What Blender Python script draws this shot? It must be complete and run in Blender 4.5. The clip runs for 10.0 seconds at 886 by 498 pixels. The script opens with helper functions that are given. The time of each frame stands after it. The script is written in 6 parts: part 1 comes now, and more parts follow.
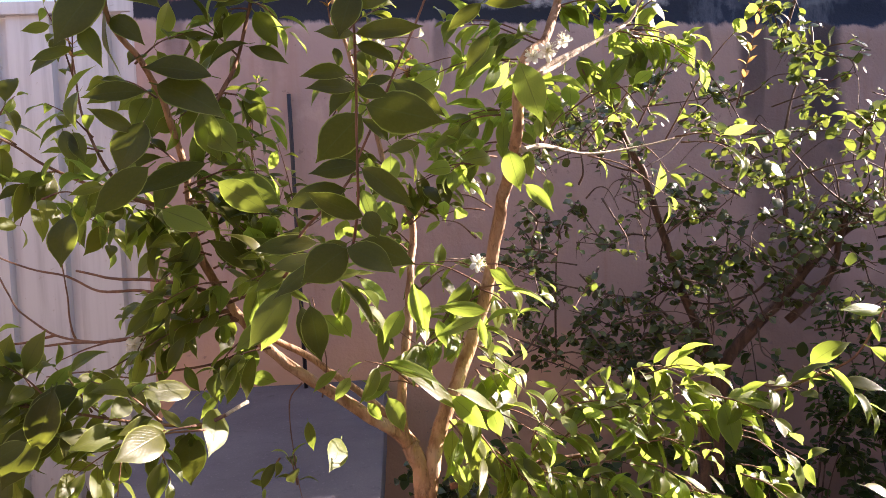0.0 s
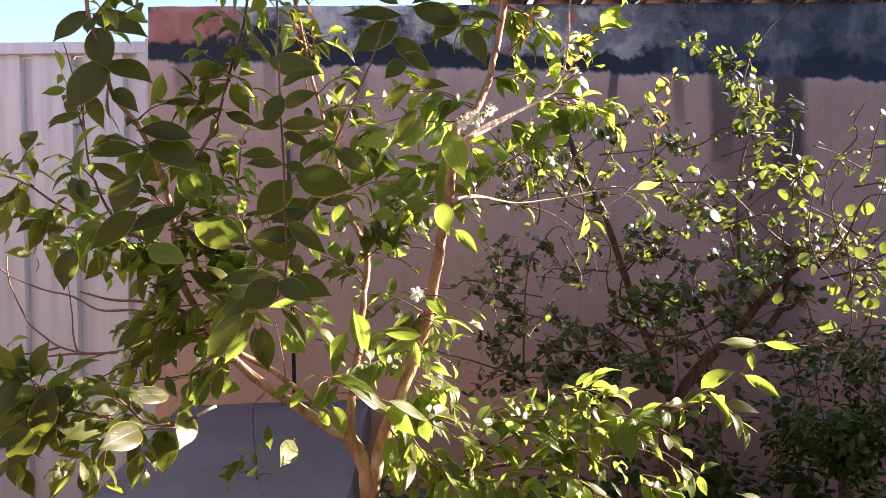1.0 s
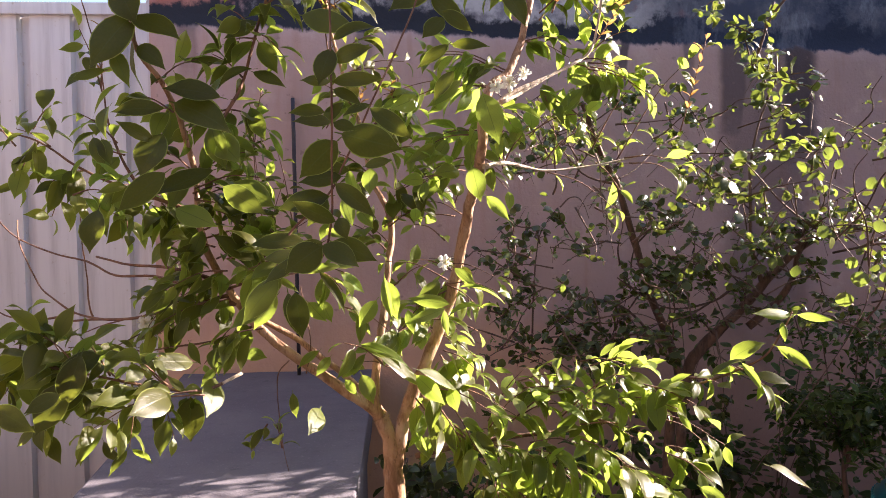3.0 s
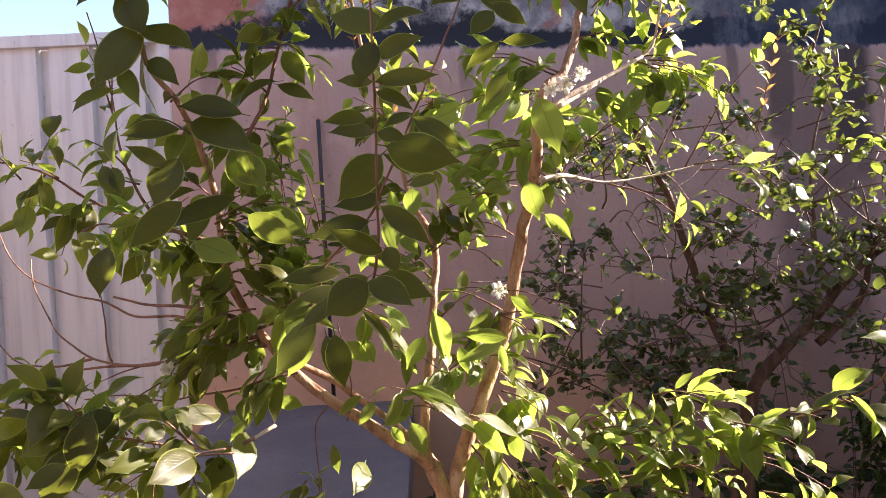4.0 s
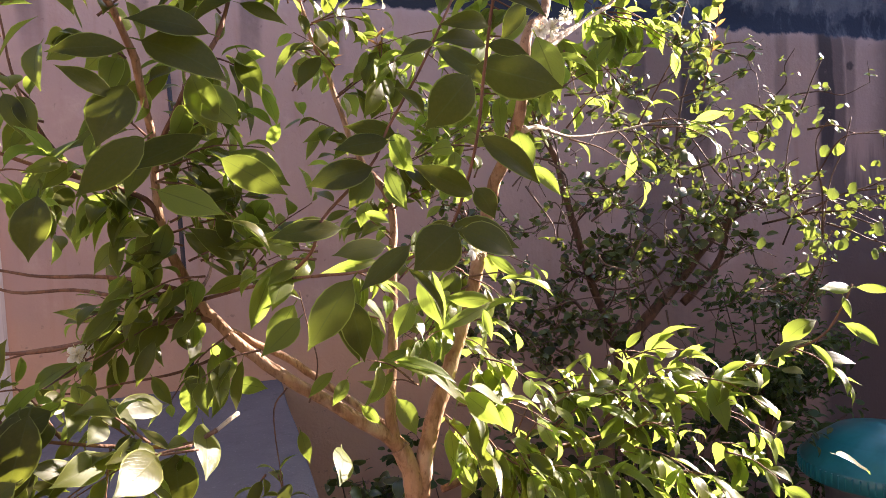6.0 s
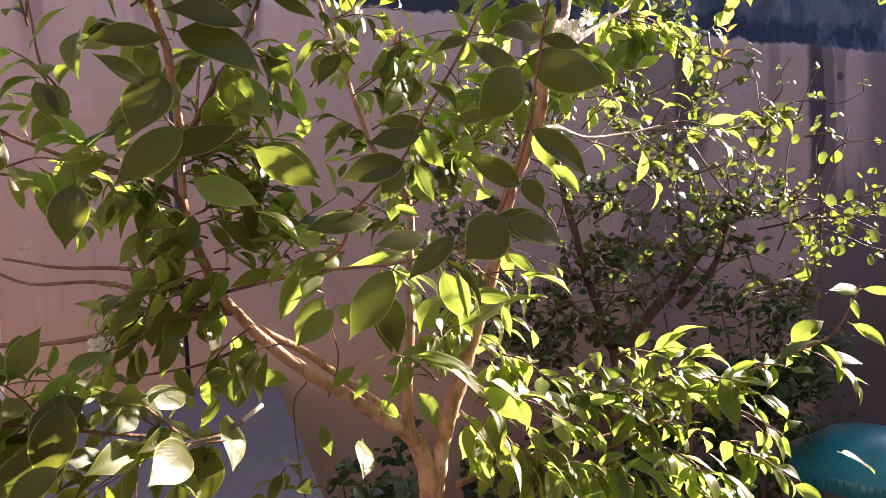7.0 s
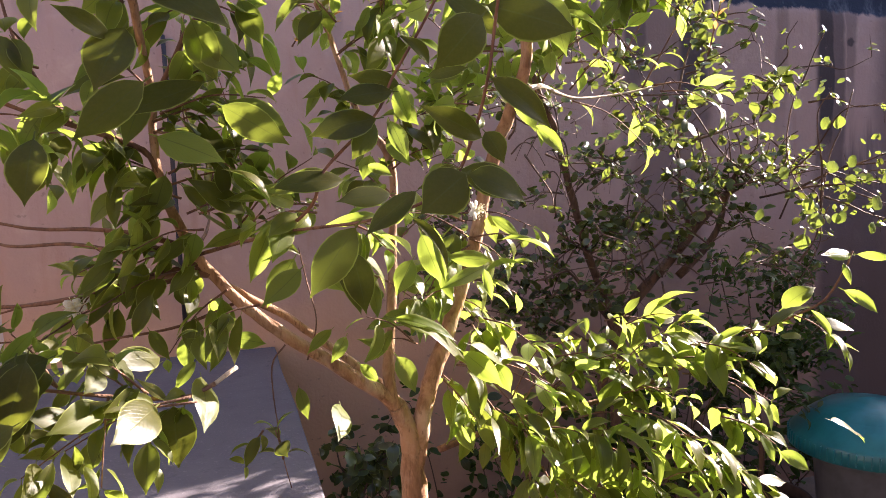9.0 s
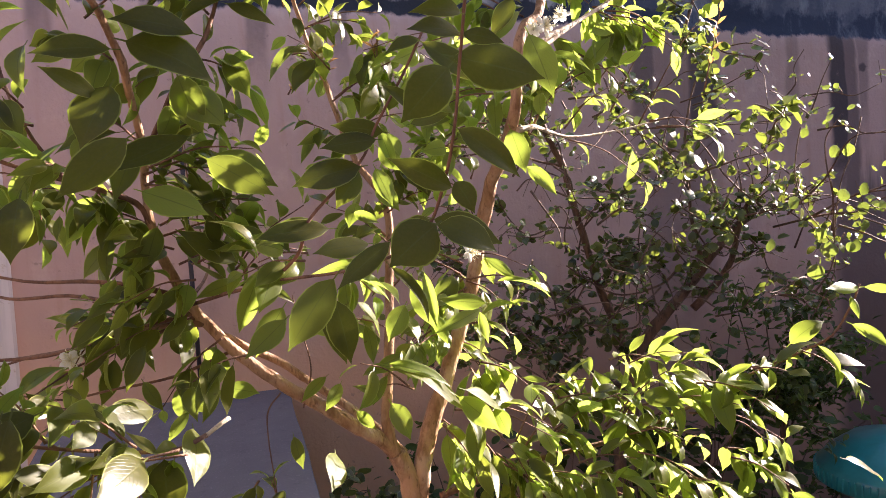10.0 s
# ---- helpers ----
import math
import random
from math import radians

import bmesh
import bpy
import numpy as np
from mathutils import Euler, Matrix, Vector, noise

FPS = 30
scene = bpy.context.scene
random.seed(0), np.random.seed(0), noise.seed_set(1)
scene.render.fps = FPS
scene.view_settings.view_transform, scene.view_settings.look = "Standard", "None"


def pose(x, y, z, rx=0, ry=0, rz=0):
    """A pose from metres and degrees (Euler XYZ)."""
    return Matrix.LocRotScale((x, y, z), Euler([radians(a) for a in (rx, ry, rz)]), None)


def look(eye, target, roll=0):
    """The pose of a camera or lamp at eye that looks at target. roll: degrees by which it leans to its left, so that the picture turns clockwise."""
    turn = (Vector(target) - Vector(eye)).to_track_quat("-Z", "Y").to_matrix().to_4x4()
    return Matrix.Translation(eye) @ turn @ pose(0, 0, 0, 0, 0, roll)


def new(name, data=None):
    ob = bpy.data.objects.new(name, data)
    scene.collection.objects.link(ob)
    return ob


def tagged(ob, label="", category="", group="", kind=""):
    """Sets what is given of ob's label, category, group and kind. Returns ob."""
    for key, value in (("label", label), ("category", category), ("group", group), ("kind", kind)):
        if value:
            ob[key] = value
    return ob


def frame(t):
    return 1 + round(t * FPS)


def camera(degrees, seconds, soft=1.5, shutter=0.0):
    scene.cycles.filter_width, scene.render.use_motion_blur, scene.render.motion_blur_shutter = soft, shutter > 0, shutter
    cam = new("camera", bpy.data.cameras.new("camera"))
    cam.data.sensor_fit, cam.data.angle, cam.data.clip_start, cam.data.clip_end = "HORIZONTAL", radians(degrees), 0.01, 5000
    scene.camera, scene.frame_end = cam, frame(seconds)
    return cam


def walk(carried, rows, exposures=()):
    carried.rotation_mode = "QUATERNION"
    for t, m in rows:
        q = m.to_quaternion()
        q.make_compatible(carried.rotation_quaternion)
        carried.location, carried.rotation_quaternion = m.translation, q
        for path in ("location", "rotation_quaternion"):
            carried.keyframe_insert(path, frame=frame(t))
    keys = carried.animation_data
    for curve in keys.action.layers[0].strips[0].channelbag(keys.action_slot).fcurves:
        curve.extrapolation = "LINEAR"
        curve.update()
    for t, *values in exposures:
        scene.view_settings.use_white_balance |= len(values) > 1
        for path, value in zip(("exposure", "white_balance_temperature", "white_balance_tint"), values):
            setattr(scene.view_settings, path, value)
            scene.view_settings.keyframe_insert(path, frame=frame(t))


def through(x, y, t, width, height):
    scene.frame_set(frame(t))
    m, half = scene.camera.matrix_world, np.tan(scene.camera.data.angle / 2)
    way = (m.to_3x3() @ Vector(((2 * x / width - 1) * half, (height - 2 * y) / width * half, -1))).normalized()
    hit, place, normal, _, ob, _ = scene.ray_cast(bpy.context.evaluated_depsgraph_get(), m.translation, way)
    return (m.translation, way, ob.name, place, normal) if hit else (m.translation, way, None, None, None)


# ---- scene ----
# ---------------------------------------------------------------- camera
cam = camera(63.0, 10.0, soft=0.5)
PATH = [
    (0, (0.092, -0.038, 1.506), (0.22, 1.956, 1.422), -2.7),
    (0.5, (0.133, -0.181, 1.492), (0.268, 1.81, 1.357), -1.5),
    (1, (0.2, -0.238, 1.522), (0.294, 1.759, 1.513), -1.3),
    (1.5, (0.213, -0.241, 1.519), (0.29, 1.757, 1.494), -1.6),
    (2, (0.172, -0.288, 1.498), (0.238, 1.707, 1.378), -1.0),
    (2.2, (0.178, -0.293, 1.499), (0.316, 1.701, 1.435), -1.6),
    (3.3, (0.119, -0.171, 1.516), (0.234, 1.824, 1.426), -0.5),
    (3.5, (0.116, -0.151, 1.514), (0.225, 1.846, 1.455), -1.2),
    (4, (0.103, -0.066, 1.521), (0.152, 1.933, 1.491), -2.9),
    (4.5, (0.047, 0.002, 1.501), (0.03, 1.998, 1.388), -1.8),
    (5, (-0.024, 0.071, 1.506), (0.238, 2.05, 1.384), -1.9),
    (5.5, (-0.072, 0.078, 1.5), (0.484, 1.995, 1.377), -1.6),
    (5.7, (-0.09, 0.071, 1.505), (0.46, 1.99, 1.383), -2.7),
    (6.8, (-0.161, 0.084, 1.497), (0.424, 1.993, 1.372), -2.4),
    (7, (-0.165, 0.079, 1.495), (0.435, 1.984, 1.383), -2.1),
    (7.5, (-0.161, 0.076, 1.49), (0.44, 1.978, 1.347), -2.3),
    (8, (-0.152, 0.072, 1.487), (0.448, 1.975, 1.358), -2.3),
    (8.5, (-0.139, 0.078, 1.482), (0.41, 1.993, 1.303), -1.9),
    (9, (-0.124, 0.084, 1.48), (0.448, 1.991, 1.291), -2.0),
    (9.5, (-0.111, 0.079, 1.483), (0.46, 1.993, 1.364), -3.0),
    (10, (-0.086, 0.079, 1.491), (0.434, 2.008, 1.397), -3.5),
]
walk(cam, [(t, look(eye, target, roll)) for t, eye, target, roll in PATH], exposures=[(0.0, 2.85, 6300, 24), (2.0, 2.72, 6300, 24), (4.0, 2.84, 6300, 24), (5.5, 2.93, 6300, 24), (10.0, 2.90, 6300, 24)])

# ---------------------------------------------------------------- sky, sun
SUN_UP, SUN_RIGHT = 24.0, 72.0      # degrees over the horizon, degrees to the right of straight ahead
world = bpy.data.worlds.new("world")
scene.world = world
world.use_nodes = True
wn = world.node_tree.nodes
sky = wn.new("ShaderNodeTexSky")
sky.sky_type, sky.sun_disc = "NISHITA", False
sky.sun_elevation, sky.sun_rotation = radians(SUN_UP), radians(SUN_RIGHT)
sky.air_density, sky.dust_density = 1.0, 1.8
world.node_tree.links.new(sky.outputs[0], wn["Background"].inputs[0])
wn["Background"].inputs[1].default_value = 0.062
sun = new("sun", bpy.data.lights.new("sun", "SUN"))
sun.data.energy, sun.data.angle, sun.data.color = 5.0, radians(0.53), (1.0, 0.89, 0.74)
up, right = radians(SUN_UP), radians(SUN_RIGHT)
SUNWARD = Vector((math.cos(up) * math.sin(right), math.cos(up) * math.cos(right), math.sin(up)))
sun.matrix_world = look((0, 0, 8), tuple(Vector((0, 0, 8)) - SUNWARD))


# ---------------------------------------------------------------- materials
class Mat:
    """A node material with short calls for the nodes it needs."""

    def __init__(self, name):
        self.m = bpy.data.materials.new(name)
        self.m.use_nodes = True
        self.t = self.m.node_tree
        self.p = self.t.nodes["Principled BSDF"]
        self.out = self.t.nodes["Material Output"]
        self.co = self.node("ShaderNodeTexCoord").outputs["Object"]

    def node(self, kind):
        return self.t.nodes.new(kind)

    def put(self, a, b):
        if isinstance(a, (int, float)):
            b.default_value = a
        elif isinstance(a, tuple):
            b.default_value = (*a, 1.0) if len(a) == 3 and b.type == "RGBA" else a
        else:
            self.t.links.new(a, b)

    def noise(self, scale, detail=4.0, rough=0.55, co=None, stretch=None, distortion=0.0):
        n = self.node("ShaderNodeTexNoise")
        co = self.co if co is None else co
        if stretch:
            m = self.node("ShaderNodeMapping")
            m.inputs["Scale"].default_value = stretch
            self.put(co, m.inputs[0])
            co = m.outputs[0]
        self.put(co, n.inputs["Vector"])
        n.inputs["Scale"].default_value, n.inputs["Detail"].default_value = scale, detail
        n.inputs["Roughness"].default_value, n.inputs["Distortion"].default_value = rough, distortion
        return n.outputs[0]

    def ramp(self, v, lo, hi, a=0.0, b=1.0):
        n = self.node("ShaderNodeMapRange")
        n.interpolation_type = "SMOOTHSTEP"
        for k, w in enumerate((v, lo, hi, a, b)):
            self.put(w, n.inputs[k])
        return n.outputs[0]

    def math(self, op, a, b=0.0):
        n = self.node("ShaderNodeMath")
        n.operation = op
        self.put(a, n.inputs[0])
        self.put(b, n.inputs[1])
        return n.outputs[0]

    def mix(self, f, a, b):
        n = self.node("ShaderNodeMix")
        n.data_type = "RGBA"
        self.put(f, n.inputs[0])
        self.put(a, n.inputs[6])
        self.put(b, n.inputs[7])
        return n.outputs[2]

    def xyz(self):
        n = self.node("ShaderNodeSeparateXYZ")
        self.put(self.co, n.inputs[0])
        return n.outputs

    def finish(self, colour, rough=0.8, bump=None, strength=0.3, distance=0.01, metal=0.0, spec=0.5):
        self.put(colour, self.p.inputs["Base Color"])
        self.put(rough, self.p.inputs["Roughness"])
        self.put(metal, self.p.inputs["Metallic"])
        self.put(spec, self.p.inputs["Specular IOR Level"])
        if bump is not None:
            n = self.node("ShaderNodeBump")
            n.inputs["Strength"].default_value, n.inputs["Distance"].default_value = strength, distance
            self.put(bump, n.inputs["Height"])
            self.put(n.outputs[0], self.p.inputs["Normal"])
        return self.m


def old_wall():
    """Pink limewash over cement plaster; a mouldy, flaking cement coping above; damp runs below it."""
    k = Mat("pink_plaster")
    x, y, z = k.xyz()
    big, fine, grain = k.noise(1.7, 5, 0.6), k.noise(9, 5, 0.65), k.noise(70, 3, 0.6)
    runs = k.noise(6, 4, 0.6, stretch=(4.0, 1.0, 0.35))
    pink = k.mix(k.ramp(big, 0.35, 0.7), (0.465, 0.315, 0.278), (0.41, 0.285, 0.262))
    pink = k.mix(k.ramp(fine, 0.52, 0.78, 0, 0.55), pink, (0.56, 0.42, 0.365))
    pink = k.mix(k.ramp(runs, 0.5, 0.75, 0, 0.4), pink, (0.38, 0.22, 0.18))
    # foot of the wall: oranger to the left, darker brown to the right
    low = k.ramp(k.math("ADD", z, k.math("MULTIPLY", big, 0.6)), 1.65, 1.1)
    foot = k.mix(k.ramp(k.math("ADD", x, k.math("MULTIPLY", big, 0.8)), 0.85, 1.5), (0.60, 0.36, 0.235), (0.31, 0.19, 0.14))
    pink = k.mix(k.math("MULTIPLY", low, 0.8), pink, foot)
    # the flaking band: uneven lower edge, sinking a little to the right
    edge = k.math("ADD", k.math("ADD", z, k.math("MULTIPLY", x, 0.037)),
                  k.math("MULTIPLY", k.math("SUBTRACT", k.noise(10, 5, 0.65, stretch=(1, 1, 0.4)), 0.5), 0.10))
    band = k.ramp(edge, 2.272, 2.292)
    fresh = k.mix(k.ramp(fine, 0.4, 0.62), (0.19, 0.18, 0.20), (0.46, 0.43, 0.43))
    fresh = k.mix(k.ramp(k.noise(5, 3, 0.5), 0.6, 0.66, 0, 0.7), fresh, (0.38, 0.13, 0.09))
    brick = k.ramp(k.math("ADD", x, k.math("MULTIPLY", fine, 0.3)), -0.30, -0.48, 0, 0.8)
    fresh = k.mix(brick, fresh, (0.36, 0.12, 0.085))
    mould = k.ramp(k.math("ADD", k.noise(3.6, 6, 0.7), k.ramp(edge, 2.43, 2.28, -0.05, 0.24)), 0.44, 0.56)
    coping = k.mix(mould, fresh, (0.030, 0.032, 0.042))
    # right end of the coping: darker mould, with bluish haze put into its colour
    right_dark = k.ramp(k.math("ADD", x, k.math("MULTIPLY", fine, 0.5)), 1.25, 1.75)
    bloom = k.ramp(k.noise(4.5, 6, 0.75, stretch=(1.6, 1, 0.6)), 0.50, 0.66, 0.0, 0.55)
    coping = k.mix(k.math("MULTIPLY", right_dark, 0.8), coping, k.mix(bloom, (0.035, 0.045, 0.075), (0.20, 0.21, 0.25)))
    # damp runs under the coping: centre, half width, lowest point, strength
    damp = None
    wob = k.math("MULTIPLY", k.math("SUBTRACT", k.noise(5, 4, 0.6, stretch=(1, 1, 0.5)), 0.5), 0.09)
    for cx, half, foot, much in ((1.085, 0.022, 1.98, 0.85), (1.37, 0.025, 2.02, 0.6), (1.71, 0.20, 0.95, 0.5), (1.56, 0.06, 1.75, 0.75), (1.845, 0.09, 1.62, 0.9),
                                 (2.30, 0.035, 1.68, 0.35), (2.552, 0.055, 1.45, 0.95), (2.70, 0.03, 1.7, 0.45), (3.05, 0.22, 0.9, 0.55), (2.62, 0.05, 0.2, 0.7),
                                 (-0.70, 0.05, 2.1, 0.6), (0.0, 0.04, 2.05, 0.6), (0.30, 0.03, 2.06, 0.55), (-0.36, 0.03, 2.12, 0.5)):
        off = k.math("ABSOLUTE", k.math("SUBTRACT", k.math("ADD", x, wob), cx))
        across = k.ramp(off, half * 1.25, half * 0.6)
        down = k.ramp(k.math("ADD", z, k.math("MULTIPLY", fine, 0.35)), foot + 0.05, foot + 0.42)
        one = k.math("MULTIPLY", k.math("MULTIPLY", across, down), much)
        damp = one if damp is None else k.math("MAXIMUM", damp, one)
    # a bare hole in the plaster, and the soaked stretch of wall past the last run
    hx, hz = k.math("SUBTRACT", x, 2.69), k.math("SUBTRACT", z, 2.05)
    gap = k.math("SQRT", k.math("ADD", k.math("MULTIPLY", hx, hx), k.math("MULTIPLY", hz, hz)))
    damp = k.math("MAXIMUM", damp, k.ramp(k.math("ADD", gap, k.math("MULTIPLY", grain, 0.02)), 0.045, 0.022, 0, 0.9))
    soaked = k.math("MULTIPLY", k.ramp(k.math("ADD", x, wob), 2.46, 2.56), k.ramp(k.math("ADD", z, k.math("MULTIPLY", runs, 0.8)), 2.15, 1.75, 0, 0.7))
    damp = k.math("MAXIMUM", damp, soaked)
    colour = k.mix(damp, pink, (0.060, 0.050, 0.056))
    spot = k.ramp(k.noise(26, 3, 0.6), 0.66, 0.72, 0, 0.5)
    colour = k.mix(spot, colour, (0.22, 0.15, 0.14))
    colour = k.mix(band, colour, coping)
    h = k.math("ADD", k.math("MULTIPLY", fine, 0.7), k.math("MULTIPLY", grain, 0.35))
    h = k.math("SUBTRACT", h, k.math("MULTIPLY", band, 0.8))
    return k.finish(colour, 0.92, h, 0.55, 0.012, spec=0.15)


def concrete(name, a, b, dirt):
    k = Mat(name)
    big, fine, grain = k.noise(2.5, 5, 0.6), k.noise(18, 5, 0.7), k.noise(120, 2, 0.6)
    c = k.mix(k.ramp(big, 0.35, 0.65), a, b)
    c = k.mix(k.ramp(fine, 0.55, 0.72, 0, 0.6), c, dirt)
    c = k.mix(k.ramp(grain, 0.6, 0.75, 0, 0.35), c, tuple(v * 2.2 for v in a))
    return k.finish(c, 0.9, k.math("ADD", fine, grain), 0.4, 0.004, spec=0.2)


def gate_paint():
    k = Mat("cream_sheet_metal")
    x, y, z = k.xyz()
    runs = k.noise(7, 5, 0.65, stretch=(3.0, 1.0, 0.18))
    c = k.mix(k.ramp(runs, 0.4, 0.75), (0.65, 0.63, 0.64), (0.50, 0.48, 0.49))
    c = k.mix(k.ramp(k.noise(28, 4, 0.7), 0.62, 0.72, 0, 0.6), c, (0.36, 0.28, 0.21))
    c = k.mix(k.ramp(k.math("ADD", z, k.math("MULTIPLY", runs, 0.7)), 1.2, 0.4, 0, 0.5), c, (0.30, 0.24, 0.20))
    return k.finish(c, 0.55, k.noise(40, 3), 0.08, 0.004, spec=0.4)


def bark(name, a, b, pale):
    k = Mat(name)
    strips = k.noise(38, 5, 0.65, stretch=(1, 1, 0.3), distortion=0.6)
    patches, flakes = k.noise(16, 4, 0.6), k.noise(150, 3, 0.6, stretch=(1, 1, 0.35))
    c = k.mix(k.ramp(strips, 0.4, 0.65), a, b)
    c = k.mix(k.ramp(patches, 0.50, 0.70, 0, 0.4), c, pale)
    c = k.mix(k.ramp(flakes, 0.58, 0.70, 0, 0.6), c, tuple(v * 0.55 for v in b))
    h = k.math("ADD", strips, k.math("ADD", patches, k.math("MULTIPLY", flakes, -0.6)))
    return k.finish(c, 0.75, h, 0.9, 0.005, spec=0.25)


def leaf_skin(name, single, dark, mid, young, glow, gloss=0.36, through=0.5, shine=0.26):
    """A thin leaf: waxy above, letting sunlight through. single: one object a leaf, else one island a leaf."""
    k = Mat(name)
    if single:
        info = k.node("ShaderNodeObjectInfo")
        rnd = info.outputs["Random"]
        tone = k.node("ShaderNodeSeparateColor")
        k.put(info.outputs["Color"], tone.inputs[0])
        leaf_tone = tone.outputs[0]
    else:
        rnd = k.node("ShaderNodeNewGeometry").outputs["Random Per Island"]
        a = k.node("ShaderNodeAttribute")
        a.attribute_name = "leaf_tone"
        leaf_tone = a.outputs["Fac"]
    uv = k.node("ShaderNodeUVMap").outputs[0]
    s = k.node("ShaderNodeSeparateXYZ")
    k.put(uv, s.inputs[0])
    u, v = s.outputs[0], s.outputs[1]
    across = k.math("ABSOLUTE", u)
    rib = k.ramp(across, 0.055, 0.015)
    slant = k.math("ADD", k.math("MULTIPLY", v, 11.0), k.math("MULTIPLY", across, -5.0))
    vein = k.ramp(k.math("ABSOLUTE", k.math("SUBTRACT", k.math("FRACT", slant), 0.5)), 0.42, 0.5)
    # dark to young: how shaded or sunlit the leaf looks, put into its colour
    base = k.mix(k.ramp(leaf_tone, 0.0, 0.5), dark, mid)
    base = k.mix(k.ramp(leaf_tone, 0.45, 1.0), base, young)
    shift = k.node("ShaderNodeHueSaturation")
    k.put(k.ramp(rnd, 0, 1, 0.475, 0.515), shift.inputs[0])
    k.put(k.ramp(rnd, 0, 1, 0.8, 1.12), shift.inputs[1])
    k.put(k.ramp(k.math("FRACT", k.math("MULTIPLY", rnd, 7.3)), 0, 1, 0.7, 1.3), shift.inputs[2])
    k.put(base, shift.inputs[4])
    base = shift.outputs[0]
    spots = k.ramp(k.noise(60, 4, 0.6), 0.66, 0.74, 0, 0.55)
    base = k.mix(spots, base, (0.16, 0.11, 0.03))
    base = k.mix(k.math("MULTIPLY", rib, 0.28), base, (0.20, 0.22, 0.07))
    base = k.mix(k.math("MULTIPLY", vein, 0.10), base, (0.22, 0.28, 0.08))
    # pale leaf margin, made brighter to hold the sunlit rim in colour
    lit_margin = k.ramp(across, 0.90, 0.97)
    blotch = k.ramp(k.noise(22, 3, 0.55), 0.35, 0.7)
    base = k.mix(k.math("MULTIPLY", blotch, 0.3), base, (0.12, 0.10, 0.022))
    base = k.mix(k.math("MULTIPLY", lit_margin, 0.55), base, (0.34, 0.36, 0.10))
    lit = k.mix(k.ramp(leaf_tone, 0.0, 0.9), tuple(c * f for c, f in zip(glow, (0.48, 0.41, 0.32))), tuple(min(1.0, c * 1.2) for c in glow))
    lit = k.mix(k.math("MULTIPLY", k.math("MAXIMUM", rib, k.math("MULTIPLY", vein, 0.35)), 0.6), lit, tuple(c * 0.35 for c in glow))
    lit = k.mix(k.math("MULTIPLY", lit_margin, 0.7), lit, tuple(min(1.0, c * 1.3) for c in glow))
    lit = k.mix(spots, lit, (0.10, 0.06, 0.01))
    h = k.math("ADD", k.math("MULTIPLY", rib, -1.0), k.math("ADD", k.math("MULTIPLY", vein, -0.5), k.math("MULTIPLY", k.noise(7, 3), 1.2)))
    k.finish(base, k.ramp(rnd, 0, 1, gloss - 0.07, gloss + 0.12), h, 0.16, 0.002, spec=shine)
    tr = k.node("ShaderNodeBsdfTranslucent")
    k.put(lit, tr.inputs[0])
    ms = k.node("ShaderNodeMixShader")
    ms.inputs[0].default_value = through
    k.put(k.p.outputs[0], ms.inputs[1])
    k.put(tr.outputs[0], ms.inputs[2])
    k.put(ms.outputs[0], k.out.inputs[0])
    return k.m


def plain(name, colour, rough=0.6, scale=30.0, vary=0.25, spec=0.4, bump=0.15):
    k = Mat(name)
    n = k.noise(scale, 4, 0.6)
    c = k.mix(k.ramp(n, 0.35, 0.7), colour, tuple(v * (1 - vary) for v in colour))
    return k.finish(c, rough, n, bump, 0.003, spec=spec)


def petal_skin():
    k = Mat("white_petal")
    k.finish((0.86, 0.86, 0.78), 0.6, spec=0.3)
    tr = k.node("ShaderNodeBsdfTranslucent")
    tr.inputs[0].default_value = (0.9, 0.9, 0.8, 1)
    ms = k.node("ShaderNodeMixShader")
    ms.inputs[0].default_value = 0.4
    k.put(k.p.outputs[0], ms.inputs[1])
    k.put(tr.outputs[0], ms.inputs[2])
    k.put(ms.outputs[0], k.out.inputs[0])
    return k.m


M_WALL = old_wall()
M_SLAB = concrete("grey_cement", (0.125, 0.112, 0.126), (0.155, 0.14, 0.154), (0.09, 0.083, 0.092))
M_GROUND = concrete("packed_earth", (0.20, 0.15, 0.115), (0.25, 0.19, 0.145), (0.15, 0.11, 0.085))
M_HOUSE = concrete("house_plaster", (0.55, 0.52, 0.47), (0.50, 0.46, 0.42), (0.42, 0.38, 0.34))
# dark tone made up for the unseen walls, to cut bounced light
M_FRONT = concrete("dark_unseen_wall_plaster", (0.17, 0.135, 0.115), (0.14, 0.11, 0.095), (0.10, 0.08, 0.07))
M_GATE = gate_paint()
M_TILE = plain("weathered_clay_tile", (0.20, 0.13, 0.11), 0.9, 14, 0.6, 0.15, 0.4)
M_BARK = bark("orange_brown_bark", (0.42, 0.25, 0.145), (0.22, 0.115, 0.06), (0.66, 0.52, 0.40))
# thin branches and stub: their sunlit look is partly put into this colour
M_PALE = bark("pale_sunlit_bark", (0.52, 0.42, 0.32), (0.38, 0.28, 0.20), (0.62, 0.54, 0.44))
M_YOUNG = leaf_skin("young_leaf", True, (0.20, 0.10, 0.04), (0.24, 0.14, 0.05), (0.28, 0.18, 0.05), (0.62, 0.34, 0.10))
M_TWIG = bark("red_brown_twig", (0.20, 0.105, 0.062), (0.115, 0.06, 0.040), (0.27, 0.175, 0.125))
M_BUSHBARK = bark("dark_bush_bark", (0.15, 0.09, 0.062), (0.09, 0.055, 0.042), (0.24, 0.17, 0.13))
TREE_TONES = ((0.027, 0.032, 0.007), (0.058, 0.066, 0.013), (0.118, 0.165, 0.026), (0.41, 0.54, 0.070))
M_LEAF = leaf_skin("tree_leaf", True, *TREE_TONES)
